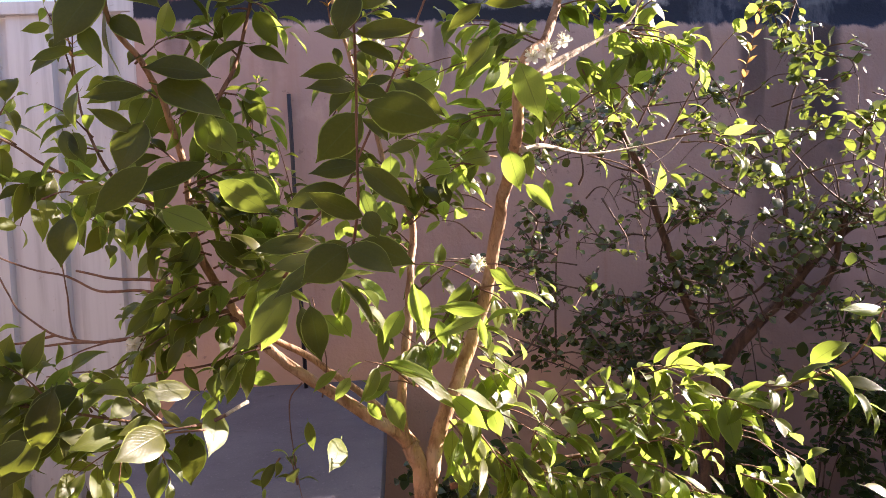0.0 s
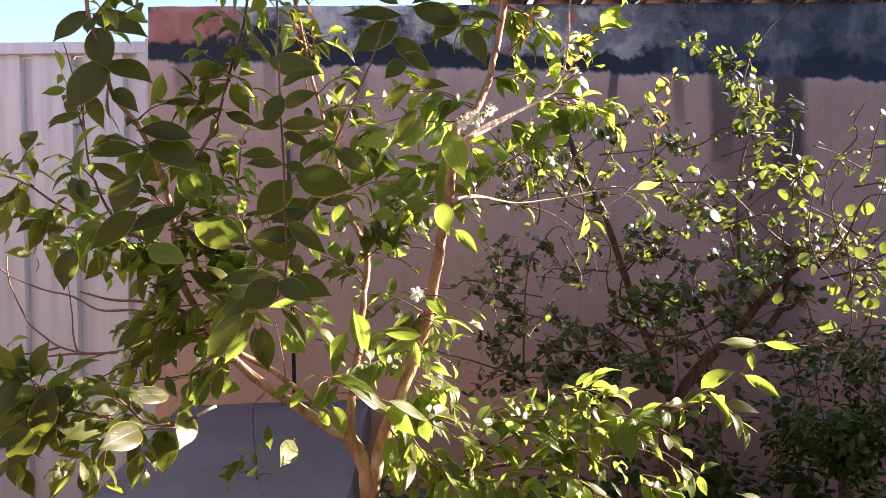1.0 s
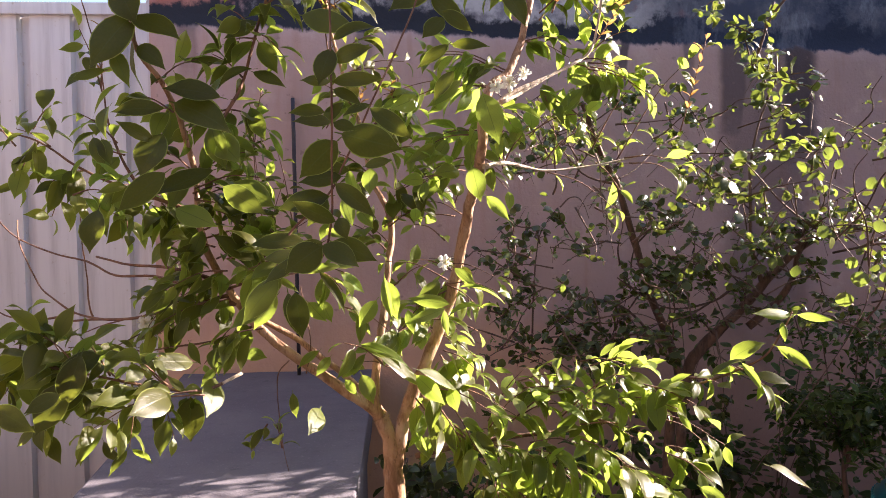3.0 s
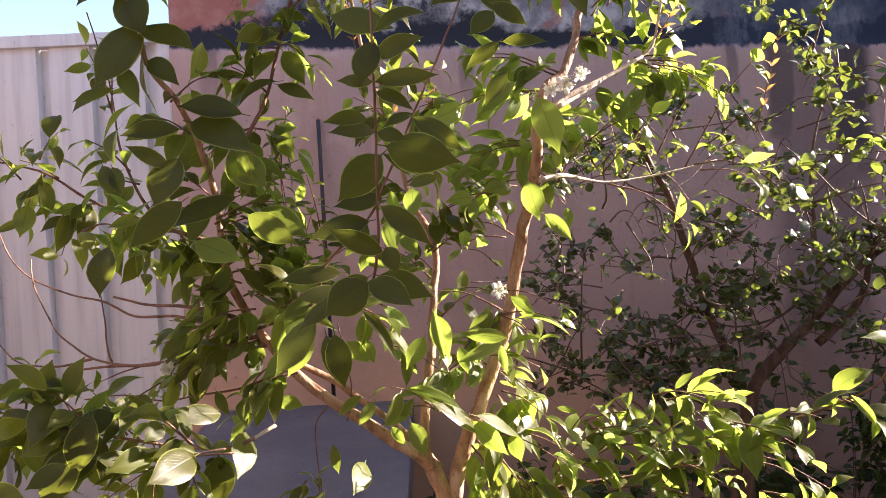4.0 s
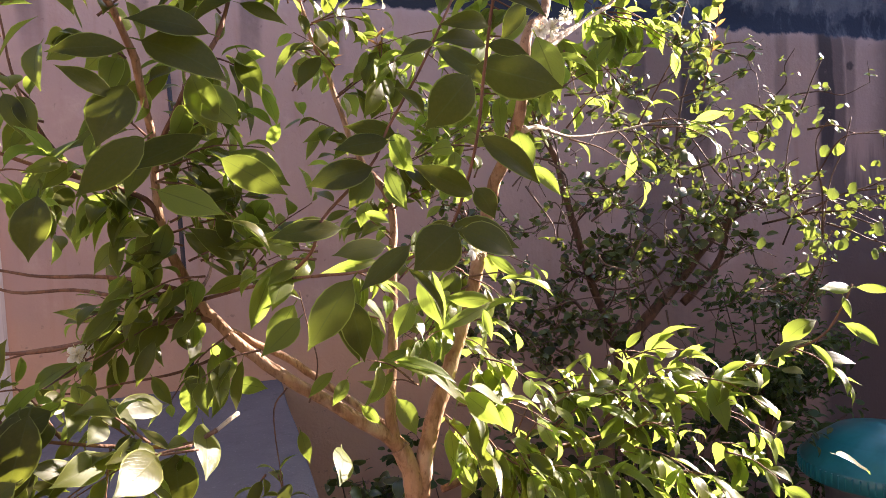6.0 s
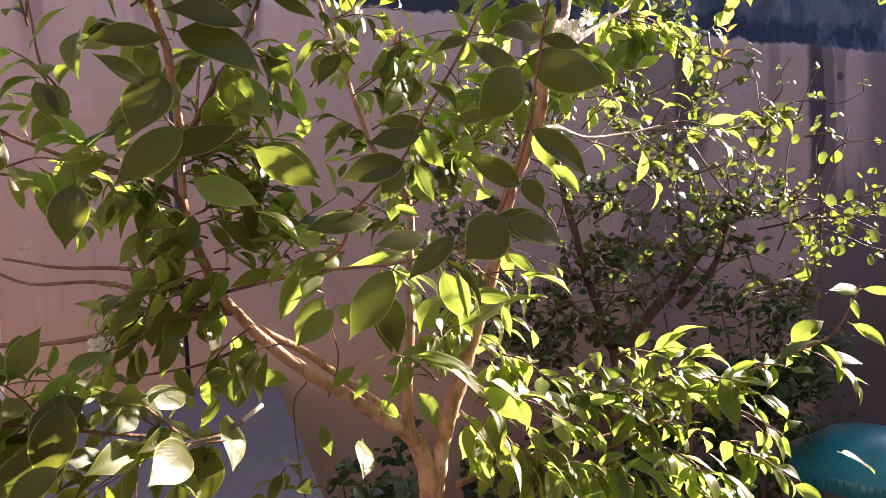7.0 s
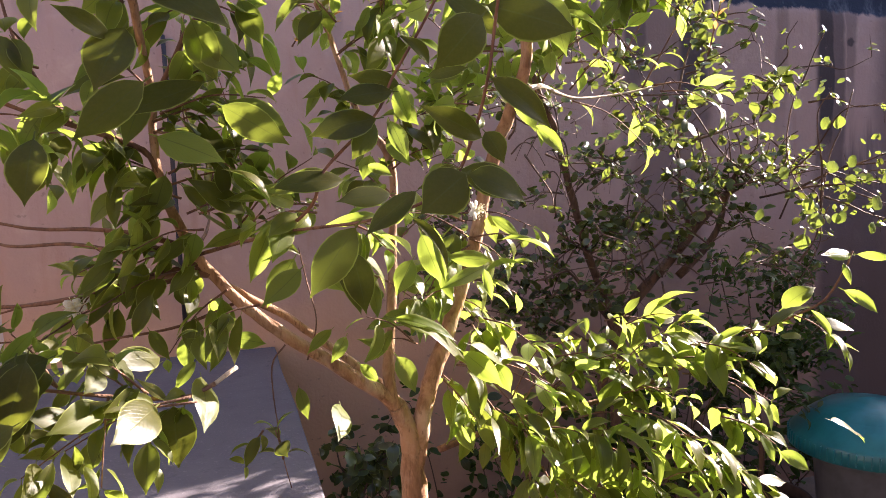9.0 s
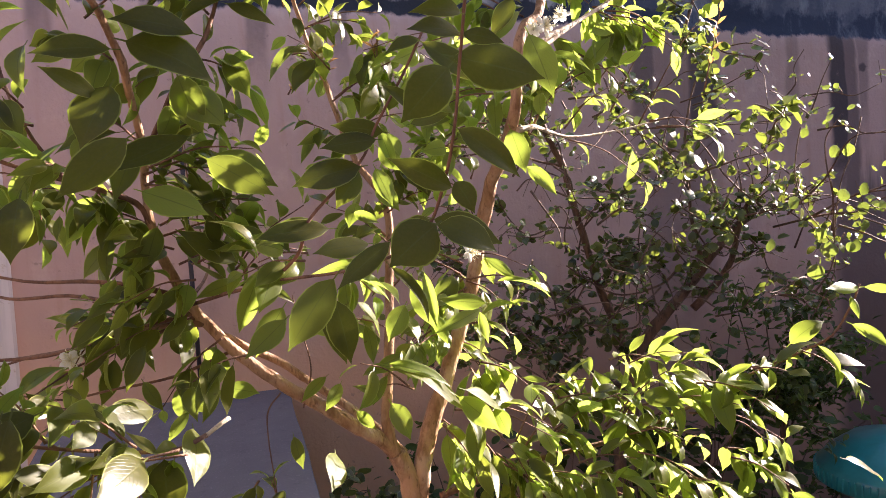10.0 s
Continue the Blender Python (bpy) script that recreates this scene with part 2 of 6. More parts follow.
M_LEAVES = leaf_skin("tree_leaves", False, *TREE_TONES)
BUSH_TONES = ((0.030, 0.050, 0.022), (0.058, 0.085, 0.030), (0.16, 0.20, 0.03), (0.30, 0.40, 0.055))
M_BUSHLEAF = leaf_skin("bush_leaf", True, *BUSH_TONES, gloss=0.26, through=0.3, shine=0.7)
M_BUSHLEAVES = leaf_skin("bush_leaves", False, *BUSH_TONES, gloss=0.26, through=0.3, shine=0.7)
# leaves of plants in the wall's shade, with that shade put into the colour
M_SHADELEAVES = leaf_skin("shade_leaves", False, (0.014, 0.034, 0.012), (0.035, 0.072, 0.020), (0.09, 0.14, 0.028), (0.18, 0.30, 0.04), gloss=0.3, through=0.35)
M_PETAL = petal_skin()
M_STAMEN = plain("cream_stamen", (0.85, 0.80, 0.55), 0.6)
M_TUB = plain("turquoise_plastic", (0.018, 0.185, 0.215), 0.30, 12, 0.2, 0.5, 0.05)
M_GREYPOT = plain("grey_plastic", (0.17, 0.18, 0.21), 0.5, 14, 0.25)
M_CLAY = plain("dark_clay", (0.085, 0.055, 0.045), 0.85, 20, 0.4, 0.2)
M_BLACK = plain("black_metal", (0.035, 0.03, 0.04), 0.5, 20, 0.4)
M_SOIL = plain("potting_soil", (0.06, 0.042, 0.03), 0.95, 60, 0.5, 0.1, 0.8)


# ---------------------------------------------------------------- mesh helpers
def part(name, bm, material, parent=None, label=""):
    mesh = bpy.data.meshes.new(name)
    bm.to_mesh(mesh)
    bm.free()
    mesh.materials.append(material)
    ob = new(name, mesh)
    if parent:
        ob.parent = parent
    return tagged(ob, label)


def thing(name, label, category, at=(0, 0, 0), group="", kind=""):
    ob = new(name)
    ob.location = at
    ob.empty_display_size = 0.05
    return tagged(ob, label, category, group, kind)


def box(bm, x0, x1, y0, y1, z0, z1, bevel=0.0):
    vs = [bm.verts.new((x, y, z)) for x in (x0, x1) for y in (y0, y1) for z in (z0, z1)]
    fs = [bm.faces.new([vs[i] for i in f]) for f in ((0, 1, 3, 2), (4, 6, 7, 5), (0, 4, 5, 1), (2, 3, 7, 6), (0, 2, 6, 4), (1, 5, 7, 3))]
    if bevel:
        bmesh.ops.bevel(bm, geom=list({e for f in fs for e in f.edges}), offset=bevel, segments=2, affect="EDGES", profile=0.6)


def smooth(ob):
    for f in ob.data.polygons:
        f.use_smooth = True
    return ob


def curve(points, steps):
    """Points along a smooth line through the given ones."""
    ps = [Vector(p) for p in points]
    ps = [ps[0] * 2 - ps[1]] + ps + [ps[-1] * 2 - ps[-2]]
    res = []
    for i in range(1, len(ps) - 2):
        for s in range(steps):
            t = s / steps
            a, b, c, d = ps[i - 1:i + 3]
            res.append(0.5 * (2 * b + (c - a) * t + (2 * a - 5 * b + 4 * c - d) * t * t + (3 * b - a - 3 * c + d) * t ** 3))
    res.append(ps[-2].copy())
    return res


def tube(bm, line, r0, r1, sides=8, knots=0.0):
    rings, n = [], len(line)
    for i, p in enumerate(line):
        d = (line[min(i + 1, n - 1)] - line[max(i - 1, 0)]).normalized()
        a = d.cross(Vector((0.31, -0.9, 0.3))).normalized()
        b = d.cross(a)
        r = r1 + (r0 - r1) * (1 - i / (n - 1)) ** 1.5
        ring = []
        for s in range(sides):
            g = 2 * math.pi * s / sides
            rr = r * (1 + knots * noise.noise(Vector((p.x * 40 + s, p.y * 40, p.z * 40))))
            ring.append(bm.verts.new(p + (a * math.cos(g) + b * math.sin(g)) * rr))
        rings.append(ring)
    for q, w in zip(rings, rings[1:]):
        for s in range(sides):
            bm.faces.new((q[s], q[(s + 1) % sides], w[(s + 1) % sides], w[s])).smooth = True
    bm.faces.new(rings[0][::-1])
    bm.faces.new(rings[-1])


def lathe(bm, profile, sides=40, centre=(0, 0, 0)):
    rings = [[bm.verts.new((centre[0] + r * math.cos(2 * math.pi * s / sides), centre[1] + r * math.sin(2 * math.pi * s / sides), centre[2] + z))
              for s in range(sides)] for r, z in profile]
    for q, w in zip(rings, rings[1:]):
        for s in range(sides):
            bm.faces.new((q[s], q[(s + 1) % sides], w[(s + 1) % sides], w[s])).smooth = True
    return rings


# ---------------------------------------------------------------- leaves
LEAF_EDGE = ((0.0, 0.03), (0.05, 0.26), (0.14, 0.62), (0.27, 0.90), (0.41, 1.0), (0.55, 0.95), (0.67, 0.78), (0.77, 0.53), (0.86, 0.27), (0.93, 0.11), (1.0, 0.01))
ROUND_EDGE = ((0.0, 0.04), (0.14, 0.62), (0.38, 0.98), (0.62, 0.96), (0.85, 0.60), (1.0, 0.08))


def leaf_shape(edge, width, fold, curl, wave, sweep=0.0, twist=0.0, seed=0):
    """A leaf one long along +y, facing +z: an oval drawn out to a drip tip; fold: radians of each half about the midrib; curl: radians its tip hangs by;
    sweep and twist bend it aside and about its length."""
    rng = random.Random(seed)
    phase = rng.uniform(0, 6)
    verts, uvs, faces = [], [], []
    y = z = last = 0.0
    for v, share in edge:
        bend = curl * (v ** 1.25 - 0.22)
        y, z, last = y + (v - last) * math.cos(bend), z - (v - last) * math.sin(bend), v
        w = width * 0.5 * share
        turn = twist * (v - 0.25)
        for u in (-1, -0.55, 0, 0.55, 1):
            x = u * w * math.cos(fold)
            lift = abs(u) * w * math.sin(fold) - 0.35 * w * max(0.0, abs(u) - 0.55)
            lift += wave * abs(u) * math.sin(9.0 * v + phase + (2.1 if u > 0 else 0.0)) * min(1.0, 4 * v * (1 - v))
            x, lift = x * math.cos(turn) - lift * math.sin(turn), x * math.sin(turn) + lift * math.cos(turn)
            verts.append((x + sweep * v * v, y + lift * math.sin(bend) * 0.5, z + lift))
            uvs.append((u, v))
    for i in range(len(edge) - 1):
        for j in range(4):
            a = i * 5 + j
            faces.append((a, a + 1, a + 6, a + 5))
    # the stalk
    n = len(verts)
    for u, y, z in ((-0.012, 0.0, 0), (0.012, 0.0, 0), (0.008, -0.13, -0.01), (-0.008, -0.13, -0.01)):
        verts.append((u, y, z))
        uvs.append((0.0, 0.0))
    faces.append((n, n + 3, n + 2, n + 1))
    return np.array(verts), uvs, faces


def leaf_mesh(name, shape, material):
    verts, uvs, faces = shape
    mesh = bpy.data.meshes.new(name)
    mesh.from_pydata(verts.tolist(), [], faces)
    layer = mesh.uv_layers.new(name="UVMap")
    for loop in mesh.loops:
        layer.data[loop.index].uv = uvs[loop.vertex_index]
    for f in mesh.polygons:
        f.use_smooth = True
    mesh.materials.append(material)
    return mesh


TREE_SHAPES = [leaf_shape(LEAF_EDGE, *form, seed=i) for i, form in enumerate((
    (0.52, 0.20, 0.40, 0.014), (0.48, 0.38, 0.65, 0.018, 0.05, 0.2), (0.55, 0.12, 0.25, 0.020, -0.03, -0.15), (0.42, 0.55, 1.05, 0.016, -0.08, 0.5),
    (0.46, 0.32, 0.10, 0.018, 0.04, -0.3), (0.38, 0.65, 0.85, 0.014, 0.10, -0.6), (0.44, 0.42, 1.35, 0.020, 0.0, 0.3)))]
SPRAY_FORMS = (0, 1, 1, 3, 3, 4, 5, 6, 6)
TREE_MESHES = [leaf_mesh("leaf", s, M_LEAF) for s in TREE_SHAPES]
BUSH_SHAPES = [leaf_shape(ROUND_EDGE, *form, seed=11 + i) for i, form in enumerate(((0.78, 0.25, 0.4, 0.02), (0.88, 0.15, 0.2, 0.03), (0.70, 0.4, 0.7, 0.02, 0.05, 0.3)))]
BUSH_MESHES = [leaf_mesh("leaf", s, M_BUSHLEAF) for s in BUSH_SHAPES]


def leaf_pose(base, along, facing, length, wide=1.0):
    """The matrix of a leaf at base that points along and faces facing."""
    y = Vector(along).normalized()
    z = Vector(facing) - y * Vector(facing).dot(y)
    z = z.normalized() if z.length > 1e-4 else y.orthogonal().normalized()
    x = y.cross(z)
    m = Matrix((x * length * wide, y * length, z * length)).transposed().to_4x4()
    m.translation = base
    return m


class Foliage:
    """Gathers the leaves of one plant: the first ones as parts of their own, the rest joined."""

    def __init__(self, meshes, shapes, limit):
        self.meshes, self.shapes, self.limit = meshes, shapes, limit
        self.singles, self.rest = [], []

    def add(self, m, kind, leaf_tone, single=False):
        (self.singles if single else self.rest).append((m, kind, leaf_tone))

    def build(self, plant, material, near):
        rest = self.rest
        rest.sort(key=near)
        room = max(0, self.limit - len(self.singles))
        for m, kind, leaf_tone in self.singles + rest[:room]:
            ob = new("leaf", self.meshes[kind])
            ob.parent = plant
            ob.matrix_local = m
            ob.color = (leaf_tone, leaf_tone, leaf_tone, 1)
        rest = rest[room:]
        if not rest:
            return
        vs, fs, uv, leaf_tones, n = [], [], [], [], 0
        for m, kind, leaf_tone in rest:
            v, u, f = self.shapes[kind]
            a = np.array(m)
            vs.append(v @ a[:3, :3].T + a[:3, 3])
            fs += [tuple(i + n for i in q) for q in f]
            uv += u
            leaf_tones += [leaf_tone] * len(v)
            n += len(v)
        mesh = bpy.data.meshes.new("foliage")
        mesh.from_pydata(np.concatenate(vs).tolist(), [], fs)
        layer = mesh.uv_layers.new(name="UVMap")
        idx = np.empty(len(mesh.loops), dtype=np.int32)
        mesh.loops.foreach_get("vertex_index", idx)
        layer.data.foreach_set("uv", np.array(uv, dtype=np.float32)[idx].ravel())
        att = mesh.attributes.new("leaf_tone", "FLOAT", "POINT")
        att.data.foreach_set("value", np.array(leaf_tones, dtype=np.float32))
        mesh.polygons.foreach_set("use_smooth", np.ones(len(mesh.polygons), dtype=bool))
        mesh.materials.append(material)
        ob = new("foliage", mesh)
        ob.parent = plant
        tagged(ob, kind="stuff")


# ---------------------------------------------------------------- the walls, the gate and the ground
WALL_Y, WALL_TOP, WALL_LEFT = 2.80, 2.54, -0.858
bm = bmesh.new()
bmesh.ops.create_grid(bm, x_segments=60, y_segments=60, size=1.0)
for v in bm.verts:
    v.co = Vector((v.co.x * 60, v.co.y * 60, 0.0))
ground = tagged(part("ground", bm, M_GROUND), "dry packed brown earth in a shaded walled yard", "ground", kind="structure")

bm = bmesh.new()
nx, nz = 160, 90
grid = [[bm.verts.new((WALL_LEFT + (4.6 - WALL_LEFT) * i / nx, WALL_Y, -0.1 + (WALL_TOP + 0.1) * j / nz)) for j in range(nz + 1)] for i in range(nx + 1)]
for i in range(nx):
    for j in range(nz):
        bm.faces.new((grid[i][j], grid[i + 1][j], grid[i + 1][j + 1], grid[i][j + 1])).smooth = True
for v in bm.verts:
    p = v.co.copy()
    band = max(0.0, min(1.0, (p.z + 0.037 * p.x - 2.275) / 0.03))
    v.co.y += 0.006 * noise.noise(p * 2.0) + 0.003 * noise.noise(p * 9.0) + band * (0.016 + 0.012 * noise.noise(p * 7.0))
back = [bm.verts.new((x, WALL_Y + 0.17, z)) for x, z in ((WALL_LEFT, -0.1), (4.6, -0.1), (4.6, WALL_TOP), (WALL_LEFT, WALL_TOP))]
bm.faces.new((back[0], back[3], back[2], back[1]))
top = [grid[i][nz] for i in range(nx + 1)]
bm.faces.new(top + [back[2], back[3]])
left = [grid[0][j] for j in range(nz + 1)]
bm.faces.new([*left, back[3], back[0]])
right_side = [grid[nx][j] for j in range(nz + 1)]
bm.faces.new([*right_side[::-1], back[1], back[2]])
bmesh.ops.recalc_face_normals(bm, faces=bm.faces)
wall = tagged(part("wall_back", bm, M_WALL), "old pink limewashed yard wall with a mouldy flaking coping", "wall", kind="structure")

# clay barrel tiles laid across the top of the wall
tile = bmesh.new()
arc = [(math.cos(math.pi * i / 10), math.sin(math.pi * i / 10)) for i in range(11)]
rings = [[tile.verts.new((c * r, y, s * r * 0.85)) for c, s in arc] for y, r in ((-0.05, 0.102), (0.22, 0.092))]
inner = [[tile.verts.new((c * (r - 0.013), y, s * (r - 0.013) * 0.85)) for c, s in arc] for y, r in ((-0.05, 0.102), (0.22, 0.092))]
for i in range(10):
    tile.faces.new((rings[0][i], rings[0][i + 1], rings[1][i + 1], rings[1][i])).smooth = True
    tile.faces.new((inner[0][i + 1], inner[0][i], inner[1][i], inner[1][i + 1])).smooth = True
    tile.faces.new((rings[0][i + 1], rings[0][i], inner[0][i], inner[0][i + 1]))
    tile.faces.new((rings[1][i], rings[1][i + 1], inner[1][i + 1], inner[1][i]))
for i in (0, 10):
    tile.faces.new((rings[0][i], rings[1][i], inner[1][i], inner[0][i]))
bmesh.ops.recalc_face_normals(tile, faces=tile.faces)
first_tile = part("tile", tile, M_TILE, wall)
first_tile.location = (0.62, WALL_Y, WALL_TOP - 0.004)
for i in range(1, 17):
    t = new("tile", first_tile.data)
    t.parent = wall
    t.location = (0.62 + 0.232 * i, WALL_Y + 0.004 * (i % 3), WALL_TOP - 0.004)
    t.rotation_euler = (0, 0, 0.03 * ((i * 7) % 5 - 2))

# unseen walls; left and house wall stand close and dark to cut fill light
for name, x0, x1, y0, y1, h, label in (("wall_right", 4.6, 4.8, -3.0, 2.97, 2.7, "plain unseen side wall, added to close the yard"),
                                       ("wall_left", -2.35, -2.15, -1.99, 2.85, 2.6, "plain unseen side wall, added to close the yard"),
                                       ("wall_across", -4.1, 4.6, -2.2, -2.0, 3.6, "unseen brown wall added across the yard to cut fill light")):
    bm = bmesh.new()
    box(bm, x0, x1, y0, y1, -0.1, h)
    tagged(part(name, bm, M_HOUSE if name == "wall_right" else M_FRONT), label, "wall", kind="structure")

# the gate: a trapezoidal sheet between rails
GATE_Y, GATE_TOP, PITCH = 2.88, 2.41, 0.2125
gate = thing("metal_gate", "cream painted ribbed sheet-metal gate, weather-stained", "gate", (-0.89, GATE_Y, 0))
bm = bmesh.new()
xs = [(-0.035, 0.0)]
for k in range(12):
    c = -0.075 - PITCH * k
    xs += [(c + 0.026, 0.0), (c + 0.019, 0.032), (c - 0.019, 0.032), (c - 0.026, 0.0)]
xs.append((-2.6, 0.0))
lo = [bm.verts.new((a, b, 0.06)) for a, b in xs]
hi = [bm.verts.new((a, b, GATE_TOP - 0.045)) for a, b in xs]
for i in range(len(xs) - 1):
    bm.faces.new((lo[i], hi[i], hi[i + 1], lo[i + 1]))
sheet = part("sheet", bm, M_GATE, gate)
solid = sheet.modifiers.new("thickness", "SOLIDIFY")
solid.thickness = 0.0015
for name, a in (("top_rail", (-2.6, 0.012, -0.022, 0.03, GATE_TOP - 0.048, GATE_TOP)), ("bottom_rail", (-2.6, 0.012, -0.02, 0.03, 0.03, 0.075)), ("jamb", (-0.034, 0.010, -0.018, 0.03, 0.075, GATE_TOP - 0.048))):
    bm = bmesh.new()
    box(bm, *a, bevel=0.003)
    part(name, bm, M_GATE, gate)
bm = bmesh.new()
box(bm, -4.1, -3.495, 2.86, 3.03, -0.1, 2.45)
tagged(part("wall_gate_side", bm, M_HOUSE), "plastered pier beside the metal gate", "wall", kind="structure")
bm = bmesh.new()
box(bm, -0.879, WALL_LEFT - 0.003, WALL_Y + 0.03, WALL_Y + 0.16, -0.1, GATE_TOP + 0.004, bevel=0.004)
tagged(part("gate_post", bm, M_GATE), "narrow cream painted steel gate post", "gate post", kind="structure")

# the raised cement slab against the wall
slab = thing("cement_bench", "grey cement bench slab against the wall, dappled with sun", "bench", (-0.26, 1.66, 0))
bm = bmesh.new()
box(bm, -0.385, 0.288, -0.37, 1.135, 0.768, 0.888, bevel=0.006)
bmesh.ops.subdivide_edges(bm, edges=[e for e in bm.edges if e.calc_length() > 0.3], cuts=12, use_grid_fill=True)
for v in bm.verts:
    v.co.x += (0.288 - v.co.x) / 0.673 * 0.10 * (0.05 - v.co.y)
    v.co.z += 0.003 * noise.noise(v.co * 5)
    v.co.x += 0.006 * noise.noise(v.co * 4 + Vector((3, 1, 0)))
part("slab", bm, M_SLAB, slab)
for sx in (-0.28, 0.16):
    bm = bmesh.new()
    box(bm, sx, sx + 0.09, -0.26, 1.08, 0.0, 0.764, bevel=0.006)
    part("support", bm, M_SLAB, slab)


# ---------------------------------------------------------------- the cherry tree
tree = thing("cherry_tree", "young garden cherry tree with orange-brown bark, glossy leaves, white flowers", "tree", (0.16, 1.075, 0.0))
leaves = Foliage(TREE_MESHES, TREE_SHAPES, 300)
BACK = {}


def limb(plant, points, r0, r1, sunny=0, pale=False, clear=0):
    """One woody limb of a plant; trunks first."""
    bm = bmesh.new()
    line = curve(points, 5)
    off = plant.location
    thick = r0 > 0.008
    line = [p + Vector((noise.noise(p * 31), noise.noise(p * 31 + Vector((5, 0, 0))), 0)) * min(0.003, r0 * 0.5) - off for p in line]
    tube(bm, line, r0, r1, 12 if thick else 7, 0.22)
    if sunny:
        SUNLIT.extend((p + off, 0.004) for p in line[3:sunny if sunny > 1 else -3:2])
    # leaves that would hide this stretch from the camera are left out
    if clear:
        KEPT_IN_VIEW.extend((p + off, r0) for p in line[2:clear:2])
    first = plant.name not in BACK
    BACK[plant.name] = 1
    if plant is tree:
        mat = M_PALE if pale else M_BARK if r0 > 0.0058 else M_TWIG
    else:
        mat = M_BUSHBARK
    part("trunk" if first else "branch", bm, mat, plant)


# about where the camera stands
CAMERA_SPOT = Vector((0.0, 0.0, 1.5))


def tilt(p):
    """The way a leaf at p faces to glint the sun at the camera."""
    return (SUNWARD + (CAMERA_SPOT - p).normalized()).normalized()


SUNLIT, KEPT_IN_VIEW, GLARE, DIM = [], [], [], []


def shades(p, reach, pieces=None):
    """Whether a leaf of that reach at p would shade a sunlit piece, or hide from the camera a stem kept in view."""
    for at, r in pieces or SUNLIT:
        d = p - at
        s = d.dot(SUNWARD)
        if s > 0.012 and (d - SUNWARD * s).length < reach + r:
            return True
    for at, r in KEPT_IN_VIEW if pieces is None else ():
        d = p - at
        s = -d.y
        if s > 0.0 and abs(d.x + 0.16 * s) < reach * 0.45 + r and abs(d.z) < reach:
            return True
    return False


def spray(start, end, pairs, length, tone, more=1, dense=False):
    """A twig with pairs of opposite leaves, and a young pair at its end; more: side twigs behind it; dense: no gaps for the sun."""
    a, b = Vector(start), Vector(end)
    side_rng = random.Random(round(a.x * 541 + b.z * 877, 4))
    for k in range(more):
        o = Vector((side_rng.uniform(-0.03, 0.03), side_rng.uniform(0.02, 0.09), side_rng.uniform(-0.035, 0.03)))
        p = Vector((side_rng.uniform(-0.03, 0.03), 0, side_rng.uniform(-0.035, 0.035)))
        spray(tuple(a + o * 0.5), tuple(b + o + p), max(2, pairs - 1), length * 0.95, tone, 0)
    rng = random.Random(round(a.x * 977 + a.z * 3571 + b.x * 131, 4))
    sag = (b - a).length * 0.10
    line = curve([a, a.lerp(b, 0.5) + Vector((0, 0, sag)), b], 5)
    grown = []
    d = (b - a).normalized()
    side = d.cross(Vector((0, 0, 1)))
    side = side.normalized() if side.length > 0.2 else Vector((1, 0, 0))
    upw = side.cross(d).normalized()
    for i in range(pairs + 1):
        t = 0.12 + 0.88 * i / pairs
        q = line[min(len(line) - 1, int(t * (len(line) - 1)))]
        turn = rng.uniform(-0.5, 0.5) + (math.pi / 2 if i % 2 else 0.0)
        for s in (-1, 1):
            if rng.random() < 0.06:
                continue
            size = length * rng.uniform(0.6, 1.15) * (0.72 if i == pairs else 1.0)
            leaf_tone = min(1.0, max(0.0, tone + rng.uniform(-0.28, 0.28) + (0.2 if i == pairs else 0.0)))
            free = False
            for again in range(4):
                out = (side * math.cos(turn + again * 0.8) + upw * math.sin(turn + again * 0.8)) * s
                way = (out * rng.uniform(0.7, 1.0) + d * rng.uniform(0.2, 0.9) + Vector((0, 0, rng.uniform(-0.9, 0.15)))).normalized()
                face = Vector((rng.gauss(0.25, 0.40), rng.gauss(-0.15, 0.40), 1.0))
                # some leaves are turned to glint at the camera
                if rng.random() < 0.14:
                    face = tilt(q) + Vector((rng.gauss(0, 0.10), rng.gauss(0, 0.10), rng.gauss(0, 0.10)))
                    camera_way = (CAMERA_SPOT - q).normalized()
                    way = (way - camera_way * (way.dot(face) / camera_way.dot(face))).normalized()
                p = q + way * size * 0.14
                free = dense or not shades(p + way * size * 0.5, size * 0.33)
                if free:
                    break
            if not free:
                continue
            grown.append((leaf_pose(p - tree.location, way, face, size, rng.uniform(0.82, 1.15)), rng.choice(SPRAY_FORMS), leaf_tone, i))
    if len(grown) < pairs:
        return
    far = max(g[3] for g in grown)
    last = min(len(line), max(3, int((0.12 + 0.88 * far / pairs) * (len(line) - 1)) + 1))
    bm = bmesh.new()
    tube(bm, [p - tree.location for p in line[:last]], 0.0017, 0.0007, 5)
    part("twig", bm, M_TWIG, tree)
    for m, kind, leaf_tone, i in grown:
        leaves.add(m, kind, leaf_tone)


